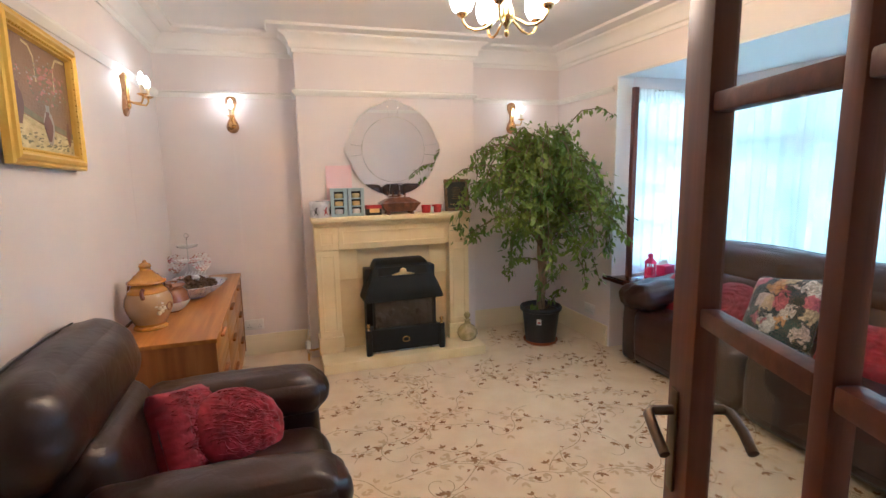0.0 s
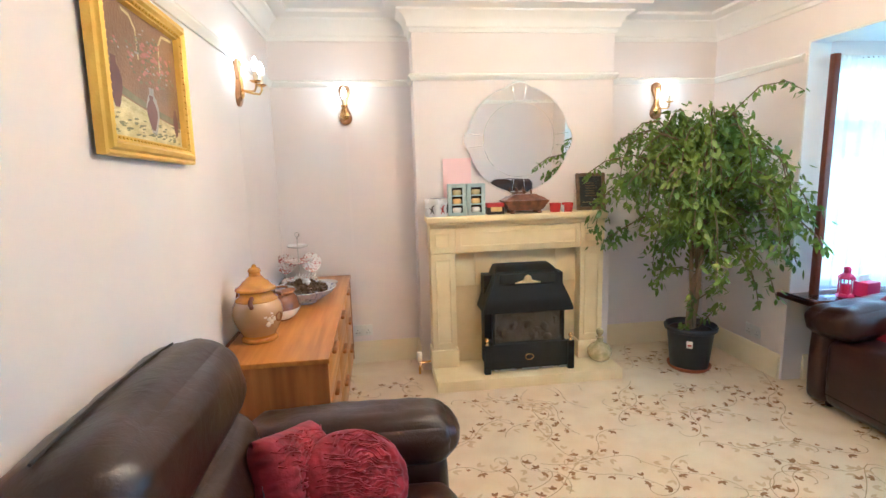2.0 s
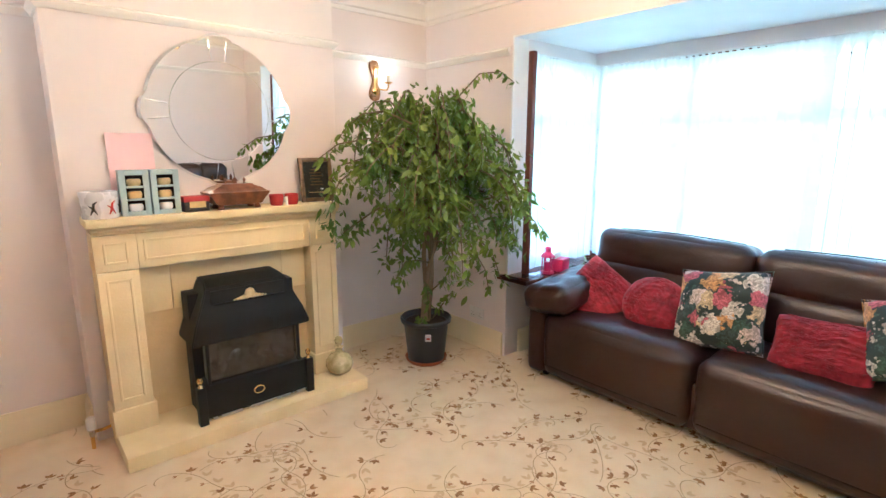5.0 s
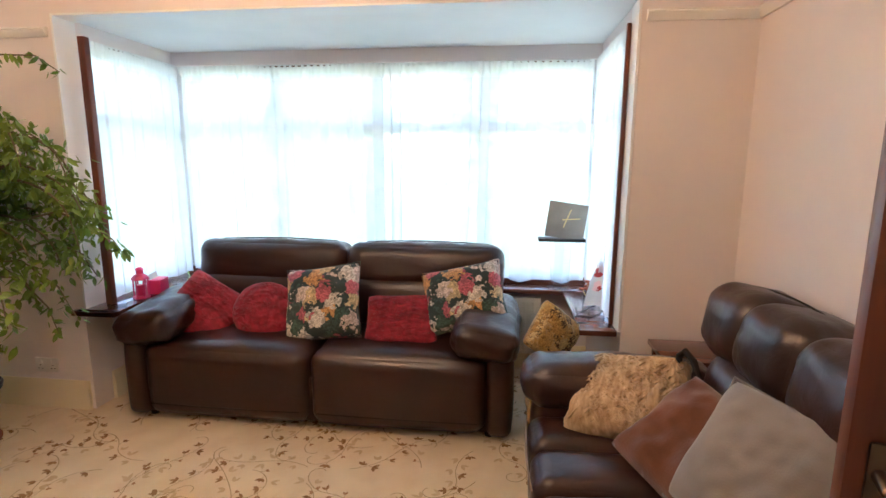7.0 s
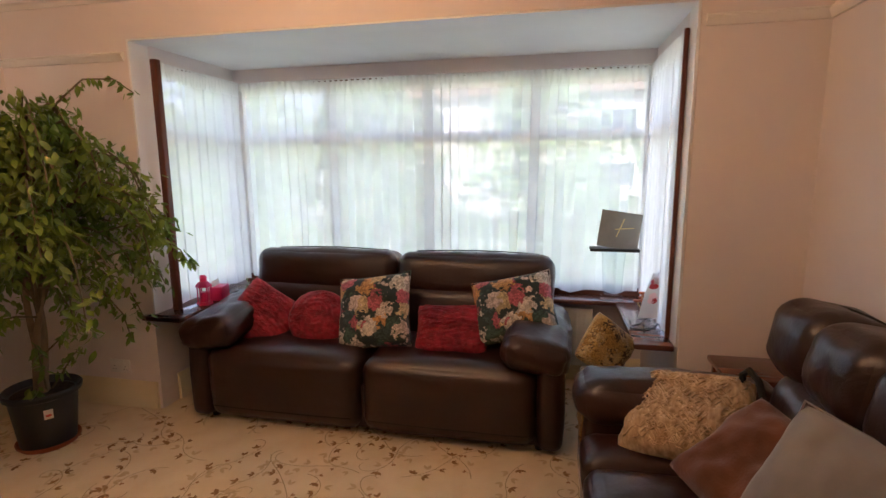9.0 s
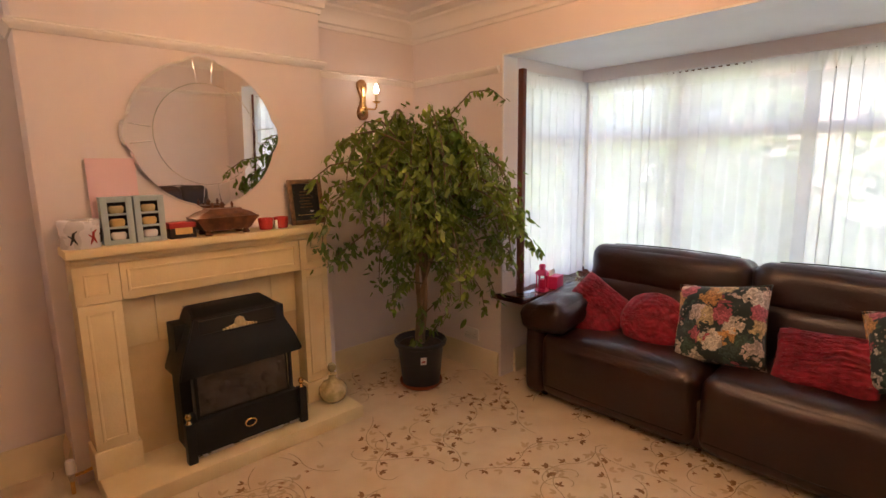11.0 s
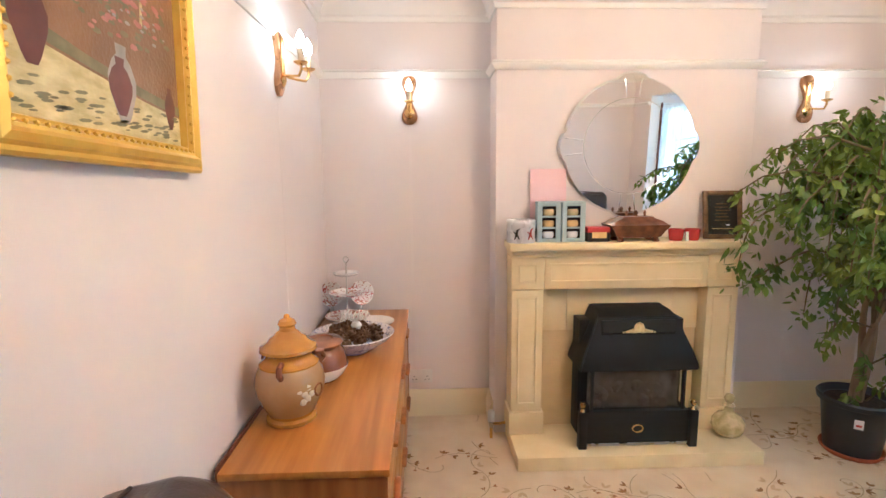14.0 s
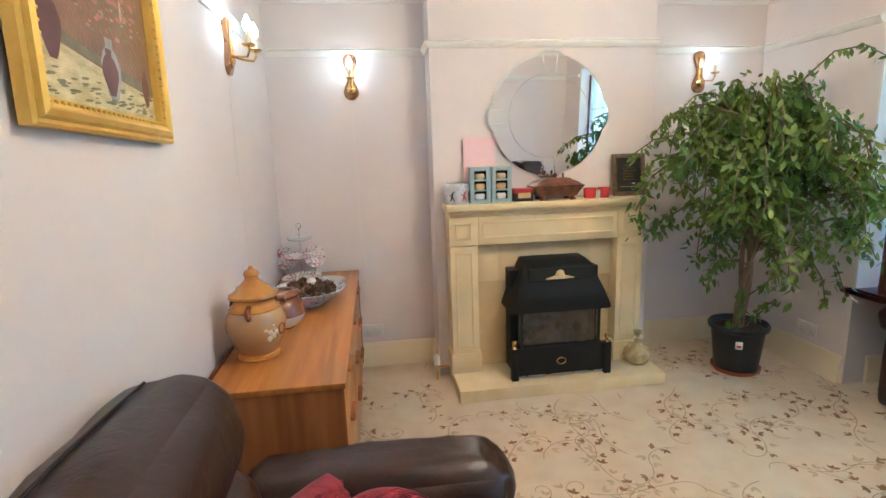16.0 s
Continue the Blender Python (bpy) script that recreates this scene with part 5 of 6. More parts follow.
for i, x in enumerate((1.275, 1.365)):
    tl = thing("tealight_holder", pose(x, 4.19, MZ), "small red glass tealight holder on the mantelpiece", "candle holder", "pair of red tealight holders")
    part("cup", lathe([(0, 0), (0.032, 0), (0.036, 0.01), (0.041, 0.062), (0.038, 0.062), (0.033, 0.014), (0, 0.012)], 24), REDGLASS, tl)
    part("candle", lathe([(0, 0.012), (0.03, 0.012), (0.03, 0.03), (0, 0.03)], 18), CHINA, tl)
solid("tag", box(-0.008, 0.008, -0.001, 0.001, 0, 0.05), PAPER, "small white paper tag between candle holders", "tag", pose(1.32, 4.155, MZ, -4, 0, 0))
pf = thing("photo_frame", pose(1.555, 4.225, MZ, -9, 0, -4), "dark carved picture frame with a dark print", "picture frame")
for q in ((-0.105, -0.08, 0, 0.265), (0.08, 0.105, 0, 0.265), (-0.08, 0.08, 0, 0.025), (-0.08, 0.08, 0.24, 0.265)):
    part("moulding", box(q[0], q[1], -0.012, 0.008, q[2], q[3], 0.005), DARKFRAME, pf)
part("print", box(-0.08, 0.08, -0.002, 0.004, 0.025, 0.24), DARKPRINT, pf)
part("mount_line", box(-0.058, 0.058, -0.0035, -0.001, 0.055, 0.058), YELLOWCARD, pf)
for k in range(6):
    part("print_line", box(-0.04 + 0.006 * (k % 2), 0.04 - 0.008 * (k % 3), -0.0035, -0.001, 0.10 + 0.018 * k, 0.105 + 0.018 * k), DARKFRAME, pf)
part("print_emblem", lathe([(0, -0.015), (0.02, -0.005), (0.024, 0.004), (0, 0.015)], 12, at=(0.03, 0.0, 0.075), squash=0.1), PAPER, pf)
part("strut", box(-0.02, 0.02, 0.008, 0.012, 0.0, 0.2, m=Matrix.Rotation(radians(-9), 4, "X")), BLACKBOX, pf)
# ---- oil painting on the west wall ----
pt = thing("oil_painting", pose(WEST + 0.012, 2.515, 1.54, 0, 2.2, 90), "gilt-framed still-life painting of a vase of flowers", "painting")
PWID, PHT, FW = 0.64, 0.505, 0.062


def frame_side(a, c, inward):
    """One mitred length of stepped gilt moulding between two corners, in the picture's plane (x, z)."""
    a, c, n = Vector((a[0], 0, a[1])), Vector((c[0], 0, c[1])), Vector((inward[0], 0, inward[1]))
    d = (c - a).normalized()
    b = bmesh.new()
    rings = []
    for p, sgn in ((a, 1), (c, -1)):
        rings.append([b.verts.new(p + n * q + d * sgn * q + Vector((0, -h, 0))) for q, h in ((0, 0), (0, 0.024), (0.006, 0.030), (0.014, 0.026), (0.02, 0.036), (0.032, 0.04), (0.04, 0.03), (0.046, 0.03), (0.052, 0.02), (0.058, 0.022), (0.062, 0.008), (0.062, 0.0))])
    for k in range(11):
        b.faces.new((rings[0][k], rings[1][k], rings[1][k + 1], rings[0][k + 1]))
    bmesh.ops.recalc_face_normals(b, faces=b.faces)
    return b


w2 = PWID / 2
for a, c, n in (((-w2, 0), (w2, 0), (0, 1)), ((w2, 0), (w2, PHT), (-1, 0)), ((w2, PHT), (-w2, PHT), (0, -1)), ((-w2, PHT), (-w2, 0), (1, 0))):
    fs = part("frame_side", frame_side(a, c, n), GOLD, pt, smooth=False)
    L = (Vector(c) - Vector(a)).length
    d = (Vector(c) - Vector(a)).normalized()
    beads = bmesh.new()
    for k in range(int(L / 0.022) - 4):
        p = Vector(a) + d * (0.05 + 0.022 * k) + Vector(n) * 0.049
        bmesh.ops.create_icosphere(beads, subdivisions=1, radius=0.005, matrix=Matrix.Translation((p.x, -0.029, p.y)))
    part("beaded_moulding", beads, GOLD, fs)
CANVAS = surf("umber oil paint", (0.20, 0.11, 0.05), (0.30, 0.17, 0.08), 7, 0.35, 0.4, 120)
CLOTH = surf("ochre oil paint", (0.76, 0.67, 0.36), (0.50, 0.42, 0.17), 26, 0.35, 0.5, 120, stretch=(0.6, 1, 1.6))
PLUM = surf("plum oil paint", (0.10, 0.03, 0.028), (0.16, 0.05, 0.04), 14, 0.3)
GREYOIL = surf("grey oil paint", (0.30, 0.29, 0.27), (0.45, 0.42, 0.38), 20, 0.3)
OLIVE = surf("olive oil paint", (0.14, 0.14, 0.06), (0.24, 0.22, 0.11), 20, 0.35)
ROSEOIL = surf("rose oil paint", (0.42, 0.13, 0.11), (0.52, 0.24, 0.19), 30, 0.35)
part("canvas", box(-w2 + 0.055, w2 - 0.055, -0.006, -0.002, 0.055, PHT - 0.055), CANVAS, pt)


def dab(points, material, name, y=-0.0068):
    b = bmesh.new()
    b.faces.new([b.verts.new((x, y, z)) for x, z in points])
    return part(name, b, material, pt, smooth=False)


iw = w2 - 0.062
dab([(-iw, 0.062), (iw, 0.062), (iw, 0.125), (0.1, 0.14), (-0.08, 0.165), (-iw, 0.19)], CLOTH, "painted_cloth")
dab([(-iw, 0.195), (-0.08, 0.17), (0.1, 0.145), (iw, 0.13), (iw, 0.15), (0.1, 0.165), (-0.08, 0.19), (-iw, 0.225)], OLIVE, "painted_table_edge", -0.0071)


def vase_shape(cx, z0, s, material, name, y, wide=1.0):
    prof = [(0.010, 0), (0.018, 0.015), (0.034, 0.06), (0.036, 0.085), (0.024, 0.115), (0.012, 0.128), (0.014, 0.148)]
    pts = [(cx + s * wide * r, z0 + s * z) for r, z in prof] + [(cx - s * wide * r, z0 + s * z) for r, z in prof[::-1]]
    return dab(pts, material, name, y)


vase_shape(0.035, 0.085, 1.0, GREYOIL, "painted_vase", -0.0075, 1.3)
vase_shape(0.028, 0.098, 0.74, PLUM, "painted_vase_shade", -0.0079, 1.45)
vase_shape(-0.195, 0.14, 0.95, PLUM, "painted_jug", -0.0075, 1.2)
vase_shape(0.215, 0.095, 0.62, PLUM, "painted_pitcher", -0.0075)
dab([(-0.12, PHT - 0.07), (-0.07, PHT - 0.075), (-0.035, PHT - 0.11), (-0.03, PHT - 0.2), (-0.04, PHT - 0.2), (-0.045, PHT - 0.115), (-0.075, PHT - 0.085), (-0.12, PHT - 0.08)], CLOTH, "painted_arch", -0.0071)
dab([(0.12, PHT - 0.22), (0.13, PHT - 0.12), (0.16, PHT - 0.085), (0.24, PHT - 0.08), (0.24, PHT - 0.07), (0.155, PHT - 0.075), (0.12, PHT - 0.115), (0.11, PHT - 0.22)], CLOTH, "painted_arch", -0.0071)
rnd = random.Random(11)
for mat_, name, n, r0 in ((OLIVE, "painted_foliage", 90, 0.009), (ROSEOIL, "painted_flower", 60, 0.010), (GREYOIL, "painted_highlight", 34, 0.006)):
    b = bmesh.new()
    for k in range(n):
        a, r = rnd.uniform(0, 6.28), rnd.random() ** 0.7
        cx, cz = 0.035 + 0.15 * r * math.cos(a), 0.315 + 0.09 * r * math.sin(a)
        if k % 9 == 0:
            cx = rnd.choice((-0.2, 0.2)) + rnd.uniform(-0.04, 0.04)
        rr, th = r0 * rnd.uniform(0.5, 1.2), rnd.uniform(0, 3)
        y = -0.0075 - 0.0003 * rnd.random() - (0.0006 if mat_ is ROSEOIL else 0.0012 if mat_ is GREYOIL else 0)
        b.faces.new([b.verts.new((cx + rr * math.cos(q + th) * (1.4 if q % 2 else 1), y, cz + rr * 0.6 * math.sin(q + th))) for q in (0, 1.05, 2.1, 3.14, 4.2, 5.24)])
    tagged(part(name, b, mat_, pt, smooth=False), kind="stuff")
b = bmesh.new()
for k in range(60):
    cx, cz = rnd.uniform(-iw + 0.02, iw - 0.02), rnd.uniform(0.07, 0.125)
    rr = rnd.uniform(0.008, 0.02)
    b.faces.new([b.verts.new((cx + rr * math.cos(q), -0.0073 - 0.0001 * (k % 3), cz + 0.22 * rr * math.sin(q + 0.5))) for q in (0, 1.05, 2.1, 3.14, 4.2, 5.24)])
tagged(part("painted_fold", b, OLIVE, pt, smooth=False), kind="stuff")
part("backboard", box(-w2 + 0.02, w2 - 0.02, -0.002, 0.004, 0.02, PHT - 0.02), SILLWOOD, pt)

# ---- wall lights ----
def candle_arm(root, end, z_from):
    """Swan-neck arm with drip pan, candle tube and flame bulb, ending at (x, y)."""
    x, y = end
    pts = [(x * 0.1, -0.02, z_from), (x * 0.3, y * 0.35, z_from - 0.012), (x * 0.6, y * 0.62, z_from - 0.018), (x * 0.9, y * 0.9, z_from - 0.02), (x, y, z_from + 0.0), (x, y, z_from + 0.02)]
    arm = part("arm", tube(pts, 0.005, 8), BRASS, root)
    part("drip_pan", lathe([(0, 0.016), (0.012, 0.016), (0.026, 0.024), (0.027, 0.027), (0.012, 0.021), (0, 0.021)], 20, at=(x, y, z_from)), BRASS, arm)
    part("candle_tube", lathe([(0, 0.02), (0.0105, 0.02), (0.0105, 0.075), (0, 0.075)], 14, at=(x, y, z_from)), CANDLE, arm)
    part("bulb", lathe([(0, 0.074), (0.010, 0.076), (0.0165, 0.092), (0.0165, 0.104), (0.010, 0.122), (0.003, 0.136), (0, 0.138)], 16, at=(x, y, z_from)), BULB, arm, "lit flame-shaped bulb", smooth=True)
    return Vector((x, y, z_from + 0.105))


def backplate(root):
    """Fiddle-shaped wooden plate with brass mounts."""
    b = bmesh.new()
    N2 = 40
    rings = []
    for y, k in ((0, 1.0), (-0.012, 1.0), (-0.02, 0.86), (-0.021, 0.5)):
        ring_ = []
        for i in range(N2):
            a = 2 * math.pi * i / N2
            z = 0.128 * math.sin(a)
            wid = 0.030 + 0.017 * math.cos(2 * math.pi * z / 0.205 + math.pi) * (1 if abs(z) < 0.115 else 0.8)
            wid *= 1.12 if z < 0 else 1.0
            x = wid * math.copysign(abs(math.cos(a)) ** 0.6, math.cos(a))
            ring_.append(b.verts.new((k * x, y, 0.128 + z * (k if k < 1 else 1))))
        rings.append(ring_)
    for a, c in zip(rings, rings[1:]):
        for i in range(N2):
            b.faces.new((a[i], a[(i + 1) % N2], c[(i + 1) % N2], c[i]))
    b.faces.new(rings[-1])
    bmesh.ops.recalc_face_normals(b, faces=b.faces)
    part("backplate", b, PLATEWOOD, root, "fiddle-shaped brown wooden plate")
    part("brass_mount", puff(-0.014, 0.014, -0.03, -0.018, 0.05, 0.215, 0.008, seg=5, wrinkle=0.003, freq=60), BRASS, root)
    part("brass_rosette", lathe([(0, -0.004), (0.024, -0.002), (0.026, 0.004), (0.014, 0.012), (0, 0.016)], 18), BRASS, root).matrix_basis = pose(0, -0.02, 0.06, 90, 0, 0)


def wall_light(at, arms, label):
    at = at @ Matrix.Diagonal((1.1, 1.1, 1.1, 1))
    root = thing("wall_light", at, label, "wall light", "brass candle wall lights")
    backplate(root)
    for e in arms:
        p = at @ candle_arm(root, e, 0.085)
        point_lamp("bulb_light", p, 0.022, 0.03, (1.0, 0.54, 0.24))
    return root


wall_light(pose(-0.161, NORTH - 0.001, 1.811), [(0.0, -0.10)], "single brass candle wall light on a brown plate, lit")
wall_light(pose(2.211, NORTH - 0.001, 1.811), [(0.045, -0.10)], "single brass candle wall light on a brown plate, lit")
wall_light(pose(WEST + 0.001, 3.70, 1.845, 0, 0, 90), [(-0.06, -0.105), (0.06, -0.105)], "twin brass candle wall light on a brown plate, lit")

# ---- chandelier ----
cl = thing("chandelier", pose(1.165, 2.42, 0), "five-armed brass chandelier with lit opal tulip shades", "chandelier")
part("ceiling_rose", lathe([(0, TOP), (0.055, TOP), (0.05, TOP - 0.02), (0.02, TOP - 0.035), (0, TOP - 0.035)], 24), BRASS, cl)
part("stem", lathe([(0, TOP - 0.03), (0.006, TOP - 0.03), (0.006, 2.33), (0.016, 2.32), (0.02, 2.29), (0.012, 2.26), (0.02, 2.235), (0.03, 2.20), (0.034, 2.17), (0.022, 2.145), (0.01, 2.13), (0.006, 2.115), (0.011, 2.105), (0.008, 2.092), (0, 2.085)], 20), BRASS, cl)
for k in range(5):
    a = radians(72 * k + 20)
    c, s = math.cos(a), math.sin(a)
    pr = [(0.025, 2.17), (0.06, 2.15), (0.10, 2.125), (0.14, 2.118), (0.175, 2.13), (0.195, 2.155), (0.198, 2.175)]
    arm = part("arm", tube([(r * c, r * s, z) for r, z in pr], 0.006, 8), BRASS, cl)
    cx, cy = 0.198 * c, 0.198 * s
    part("gallery", lathe([(0, 2.172), (0.014, 2.172), (0.024, 2.182), (0.026, 2.192), (0, 2.192)], 18, at=(cx, cy, 0)), BRASS, arm)
    part("shade", lathe([(0.02, 2.188), (0.042, 2.202), (0.055, 2.235), (0.056, 2.265), (0.05, 2.29), (0.056, 2.31), (0.052, 2.31), (0.046, 2.29), (0.051, 2.262), (0.05, 2.236), (0.038, 2.206), (0.018, 2.192)], 24, at=(cx, cy, 0)), SHADEGLASS, arm, "lit opal glass tulip shade", smooth=True)
    part("bulb", lathe([(0, 2.19), (0.012, 2.195), (0.022, 2.235), (0.016, 2.265), (0, 2.275)], 14, at=(cx, cy, 0)), BULB, arm)
    point_lamp("shade_light", (1.165 + cx, 2.42 + cy, 2.335), 1.45, 0.04, (1.0, 0.52, 0.20))

# ---- sockets ----
def socket(at):
    so = thing("wall_socket", at, "white plastic double wall socket above the skirting", "socket")
    part("plate", box(-0.073, 0.073, -0.009, 0, -0.043, 0.043, 0.004), PLASTICWHITE, so)
    for sx in (-1, 1):
        part("switch", box(sx * 0.03 - 0.006, sx * 0.03 + 0.006, -0.013, -0.008, 0.012, 0.03, 0.002), PLASTICWHITE, so)
        for dx, dz in ((0, 0.0), (-0.011, -0.02), (0.011, -0.02)):
            part("pin_hole", box(sx * 0.04 + dx - 0.004, sx * 0.04 + dx + 0.004, -0.0096, -0.0085, dz - 0.002, dz + 0.002), DARKHOLE, so)
    return so


socket(pose(-0.12, NORTH - 0.001, 0.262))
socket(pose(EAST - 0.001, 3.98, 0.26, 0, 0, -90))

# ---- on the bay sill ----
ln = thing("lantern", pose(2.955, 3.54, SILL) @ Matrix.Diagonal((1.15, 1.15, 1.2, 1)), "small hot pink metal candle lantern on the sill", "lantern")
part("base", lathe([(0, 0), (0.042, 0), (0.044, 0.008), (0.036, 0.016), (0, 0.016)], 6), PINKTIN, ln)
for k in range(6):
    a = radians(60 * k)
    part("pillar", tube([(0.034 * math.cos(a), 0.034 * math.sin(a), 0.012), (0.034 * math.cos(a), 0.034 * math.sin(a), 0.10)], 0.004, 6), PINKTIN, ln)
part("candle", lathe([(0, 0.014), (0.022, 0.014), (0.022, 0.07), (0, 0.07)], 16), PINKTIN, ln)
part("roof", lathe([(0, 0.098), (0.044, 0.098), (0.042, 0.106), (0.028, 0.122), (0.018, 0.128), (0.018, 0.145), (0.022, 0.148), (0.012, 0.16), (0, 0.162)], 6), PINKTIN, ln)
pc = thing("pink_box", pose(3.10, 3.535, SILL, 0, 0, 12) @ Matrix.Diagonal((1.2, 1.2, 1.3, 1)), "hot pink gift box with a white lid card", "box")
part("box", box(-0.05, 0.05, -0.035, 0.035, 0, 0.07, 0.003), PINKTIN, pc)
part("card", box(-0.045, 0.045, -0.002, 0.002, 0.065, 0.10, m=Matrix.Rotation(radians(-14), 4, "X")), PAPER, pc)
solid("candle_jar", lathe([(0, 0), (0.03, 0), (0.034, 0.01), (0.034, 0.05), (0.028, 0.052), (0.026, 0.012), (0, 0.012)], 20), GLASSWARE, "small clear glass jar on the sill", "jar", pose(3.30, 3.54, SILL))

lm = thing("clock_stand", pose(3.55, 0.965, SILL, 0, 0, -90), "grey tilted square clock board on a clear glass vase", "clock")
part("glass_vase", lathe([(0, 0), (0.075, 0), (0.082, 0.008), (0.078, 0.02), (0.06, 0.035), (0.062, 0.06), (0.066, 0.15), (0.072, 0.27), (0.075, 0.325), (0.071, 0.325), (0.062, 0.15), (0.056, 0.06), (0.05, 0.04), (0, 0.03)], 32), GLASSWARE, lm, "clear glass vase")
part("tray", box(-0.15, 0.15, -0.06, 0.06, 0.325, 0.343, 0.004), BLACKBOX, lm)
bd = part("board", box(-0.125, 0.125, -0.008, 0.008, 0, 0.235, 0.003), GREYBOARD, lm)
bd.matrix_basis = pose(0.012, -0.02, 0.343, -9, 8, 0)
for a, L in ((12, 0.085), (75, 0.07), (192, 0.03), (255, 0.055)):
    part("hand", box(0, L, -0.0115, -0.0085, -0.003, 0.003, m=Matrix.Translation((0, 0, 0.125)) @ Matrix.Rotation(radians(-a), 4, "Y")), STRAW, bd)

pl = thing("display_plate", pose(2.99, 0.86, SILL, 0, 0, -138), "tall curved white plate with a red flower on a wire stand", "plate")
DISH = pose(0, 0.012, 0.03, -24, 0, 0)


def dish_point(u, v, lift=0.0):
    """A long blade bent round its upright axis, drawn in towards both ends; u and v run from 0 to 1."""
    half = 0.072 * (0.80 + 0.20 * math.sin(math.pi * v))
    x = (2 * u - 1) * half
    return Vector((x, 0.03 - 0.03 * (1 - (x / 0.09) ** 2) - lift, 0.27 * v + 0.035 * u))


b = bmesh.new()
grid = [[b.verts.new(dish_point(i / 8, j / 12)) for j in range(13)] for i in range(9)]
for i in range(8):
    for j in range(12):
        b.faces.new((grid[i][j], grid[i + 1][j], grid[i + 1][j + 1], grid[i][j + 1]))
bmesh.ops.solidify(b, geom=b.faces[:], thickness=0.005)
dsh = part("dish", b, CHINA, pl)
dsh.matrix_basis = DISH
for name, mat_, cu, cv, ru, rv in (("painted_bloom", REDCARD, 0.42, 0.74, 0.34, 0.13), ("painted_petal", PINKCARD, 0.5, 0.42, 0.22, 0.12), ("painted_petal", REDCARD, 0.62, 0.36, 0.12, 0.06), ("painted_stalk", CHEST, 0.5, 0.92, 0.22, 0.05)):
    b = bmesh.new()
    mid = b.verts.new(dish_point(cu, cv, 0.0065))
    rim_ = [b.verts.new(dish_point(cu + ru * (0.8 + 0.2 * math.cos(5 * q * math.pi / 10)) * math.cos(q * math.pi / 10), cv + rv * math.sin(q * math.pi / 10), 0.0065)) for q in range(20)]
    for q in range(20):
        b.faces.new((mid, rim_[q], rim_[(q + 1) % 20]))
    part(name, b, mat_, dsh)
for s in (-1, 1):
    part("wire_leg", tube([(s * 0.045, -0.055, 0.035), (s * 0.045, -0.05, 0.006), (s * 0.045, 0.03, 0.004), (s * 0.04, 0.10, 0.03), (s * 0.03, 0.125, 0.14), (s * 0.03, 0.125, 0.22)], 0.0035, 6), BLACKIRON, pl)
part("wire_loop", tube([(-0.045, -0.05, 0.005), (0.0, -0.085, 0.005), (0.045, -0.05, 0.005)], 0.0035, 6), BLACKIRON, pl)
df = thing("dried_flowers", pose(3.16, 0.83, SILL), "clear glass pot of dried orange flowers", "flower pot")
part("pot", lathe([(0, 0), (0.035, 0), (0.045, 0.03), (0.042, 0.09), (0.04, 0.09), (0.042, 0.03), (0.033, 0.006), (0, 0.006)], 24), GLASSWARE, df)
rnd = random.Random(8)
for k in range(12):
    a, r = rnd.uniform(0, 6.28), 0.045 * math.sqrt(rnd.random())
    h = rnd.uniform(0.09, 0.14)
    fl = part("stem", tube([(0, 0, 0.008), (r * 0.5 * math.cos(a), r * 0.5 * math.sin(a), h * 0.6), (r * math.cos(a), r * math.sin(a), h)], 0.002, 5), STRAW, df)
    part("bloom", lathe([(0, -0.008), (0.014, -0.002), (0.018, 0.008), (0.006, 0.01), (0, 0.008)], 8, at=(r * math.cos(a), r * math.sin(a), h)), TERRA, fl)

# radiator under the bay window, behind the sofa
rd = thing("radiator", pose(3.60, 1.10, 0.14, 0, 0, -90), "cream enamelled panel radiator under the bay window", "radiator")
part("panel", box(-1.75, 0.02, -0.05, -0.005, 0, 0.40, 0.008), RADIATOR, rd)
part("bracket", box(-0.1, -0.06, -0.005, 0.065, 0.05, 0.35), RADIATOR, rd)
for k in range(30):
    part("flute", box(-1.72 + 0.058 * k, -1.70 + 0.058 * k, -0.056, -0.049, 0.03, 0.37, 0.003), RADIATOR, rd)
for s_ in (-1.7, -0.03):
    part("pipe", tube([(s_, -0.028, 0.03), (s_, -0.028, -0.14)], 0.008, 8), RADIATOR, rd)
# small dark side table behind the two-seat sofa's arm
tb = thing("side_table", pose(2.545, 0.42, 0), "small dark wooden side table in the corner by the bay", "side table")
part("tabletop", box(-0.145, 0.145, -0.165, 0.2, 0.56, 0.585, 0.006), SILLWOOD, tb)
for sx in (-1, 1):
    for sy in (-0.13, 0.165):
        part("leg", box(sx * 0.12 - 0.015, sx * 0.12 + 0.015, sy - 0.015, sy + 0.015, 0, 0.56, 0.003), SILLWOOD, tb)
# ---- weeping fig ----
PX, PY = 2.24, 4.03
tr = thing("potted_fig_tree", pose(PX, PY, 0), "large weeping fig tree in a dark plastic pot", "potted tree")
part("saucer", lathe([(0, 0), (0.13, 0), (0.146, 0.018), (0.148, 0.03), (0.143, 0.03), (0.132, 0.008), (0, 0.006)], 36), TERRA, tr, "terracotta-red plastic saucer")
pot = part("pot", lathe([(0, 0.008), (0.122, 0.008), (0.128, 0.02), (0.155, 0.27), (0.16, 0.285), (0.176, 0.292), (0.18, 0.315), (0.172, 0.325), (0.164, 0.315), (0.152, 0.29), (0.0, 0.28)], 44), POTPLASTIC, tr, "dark blue-grey plastic pot")
part("soil", lathe([(0, 0.296), (0.08, 0.298), (0.152, 0.288), (0.152, 0.282), (0, 0.281)], 24), SOIL, tr)
lab = box(-0.02, 0.02, -0.002, 0.0, -0.026, 0.026)
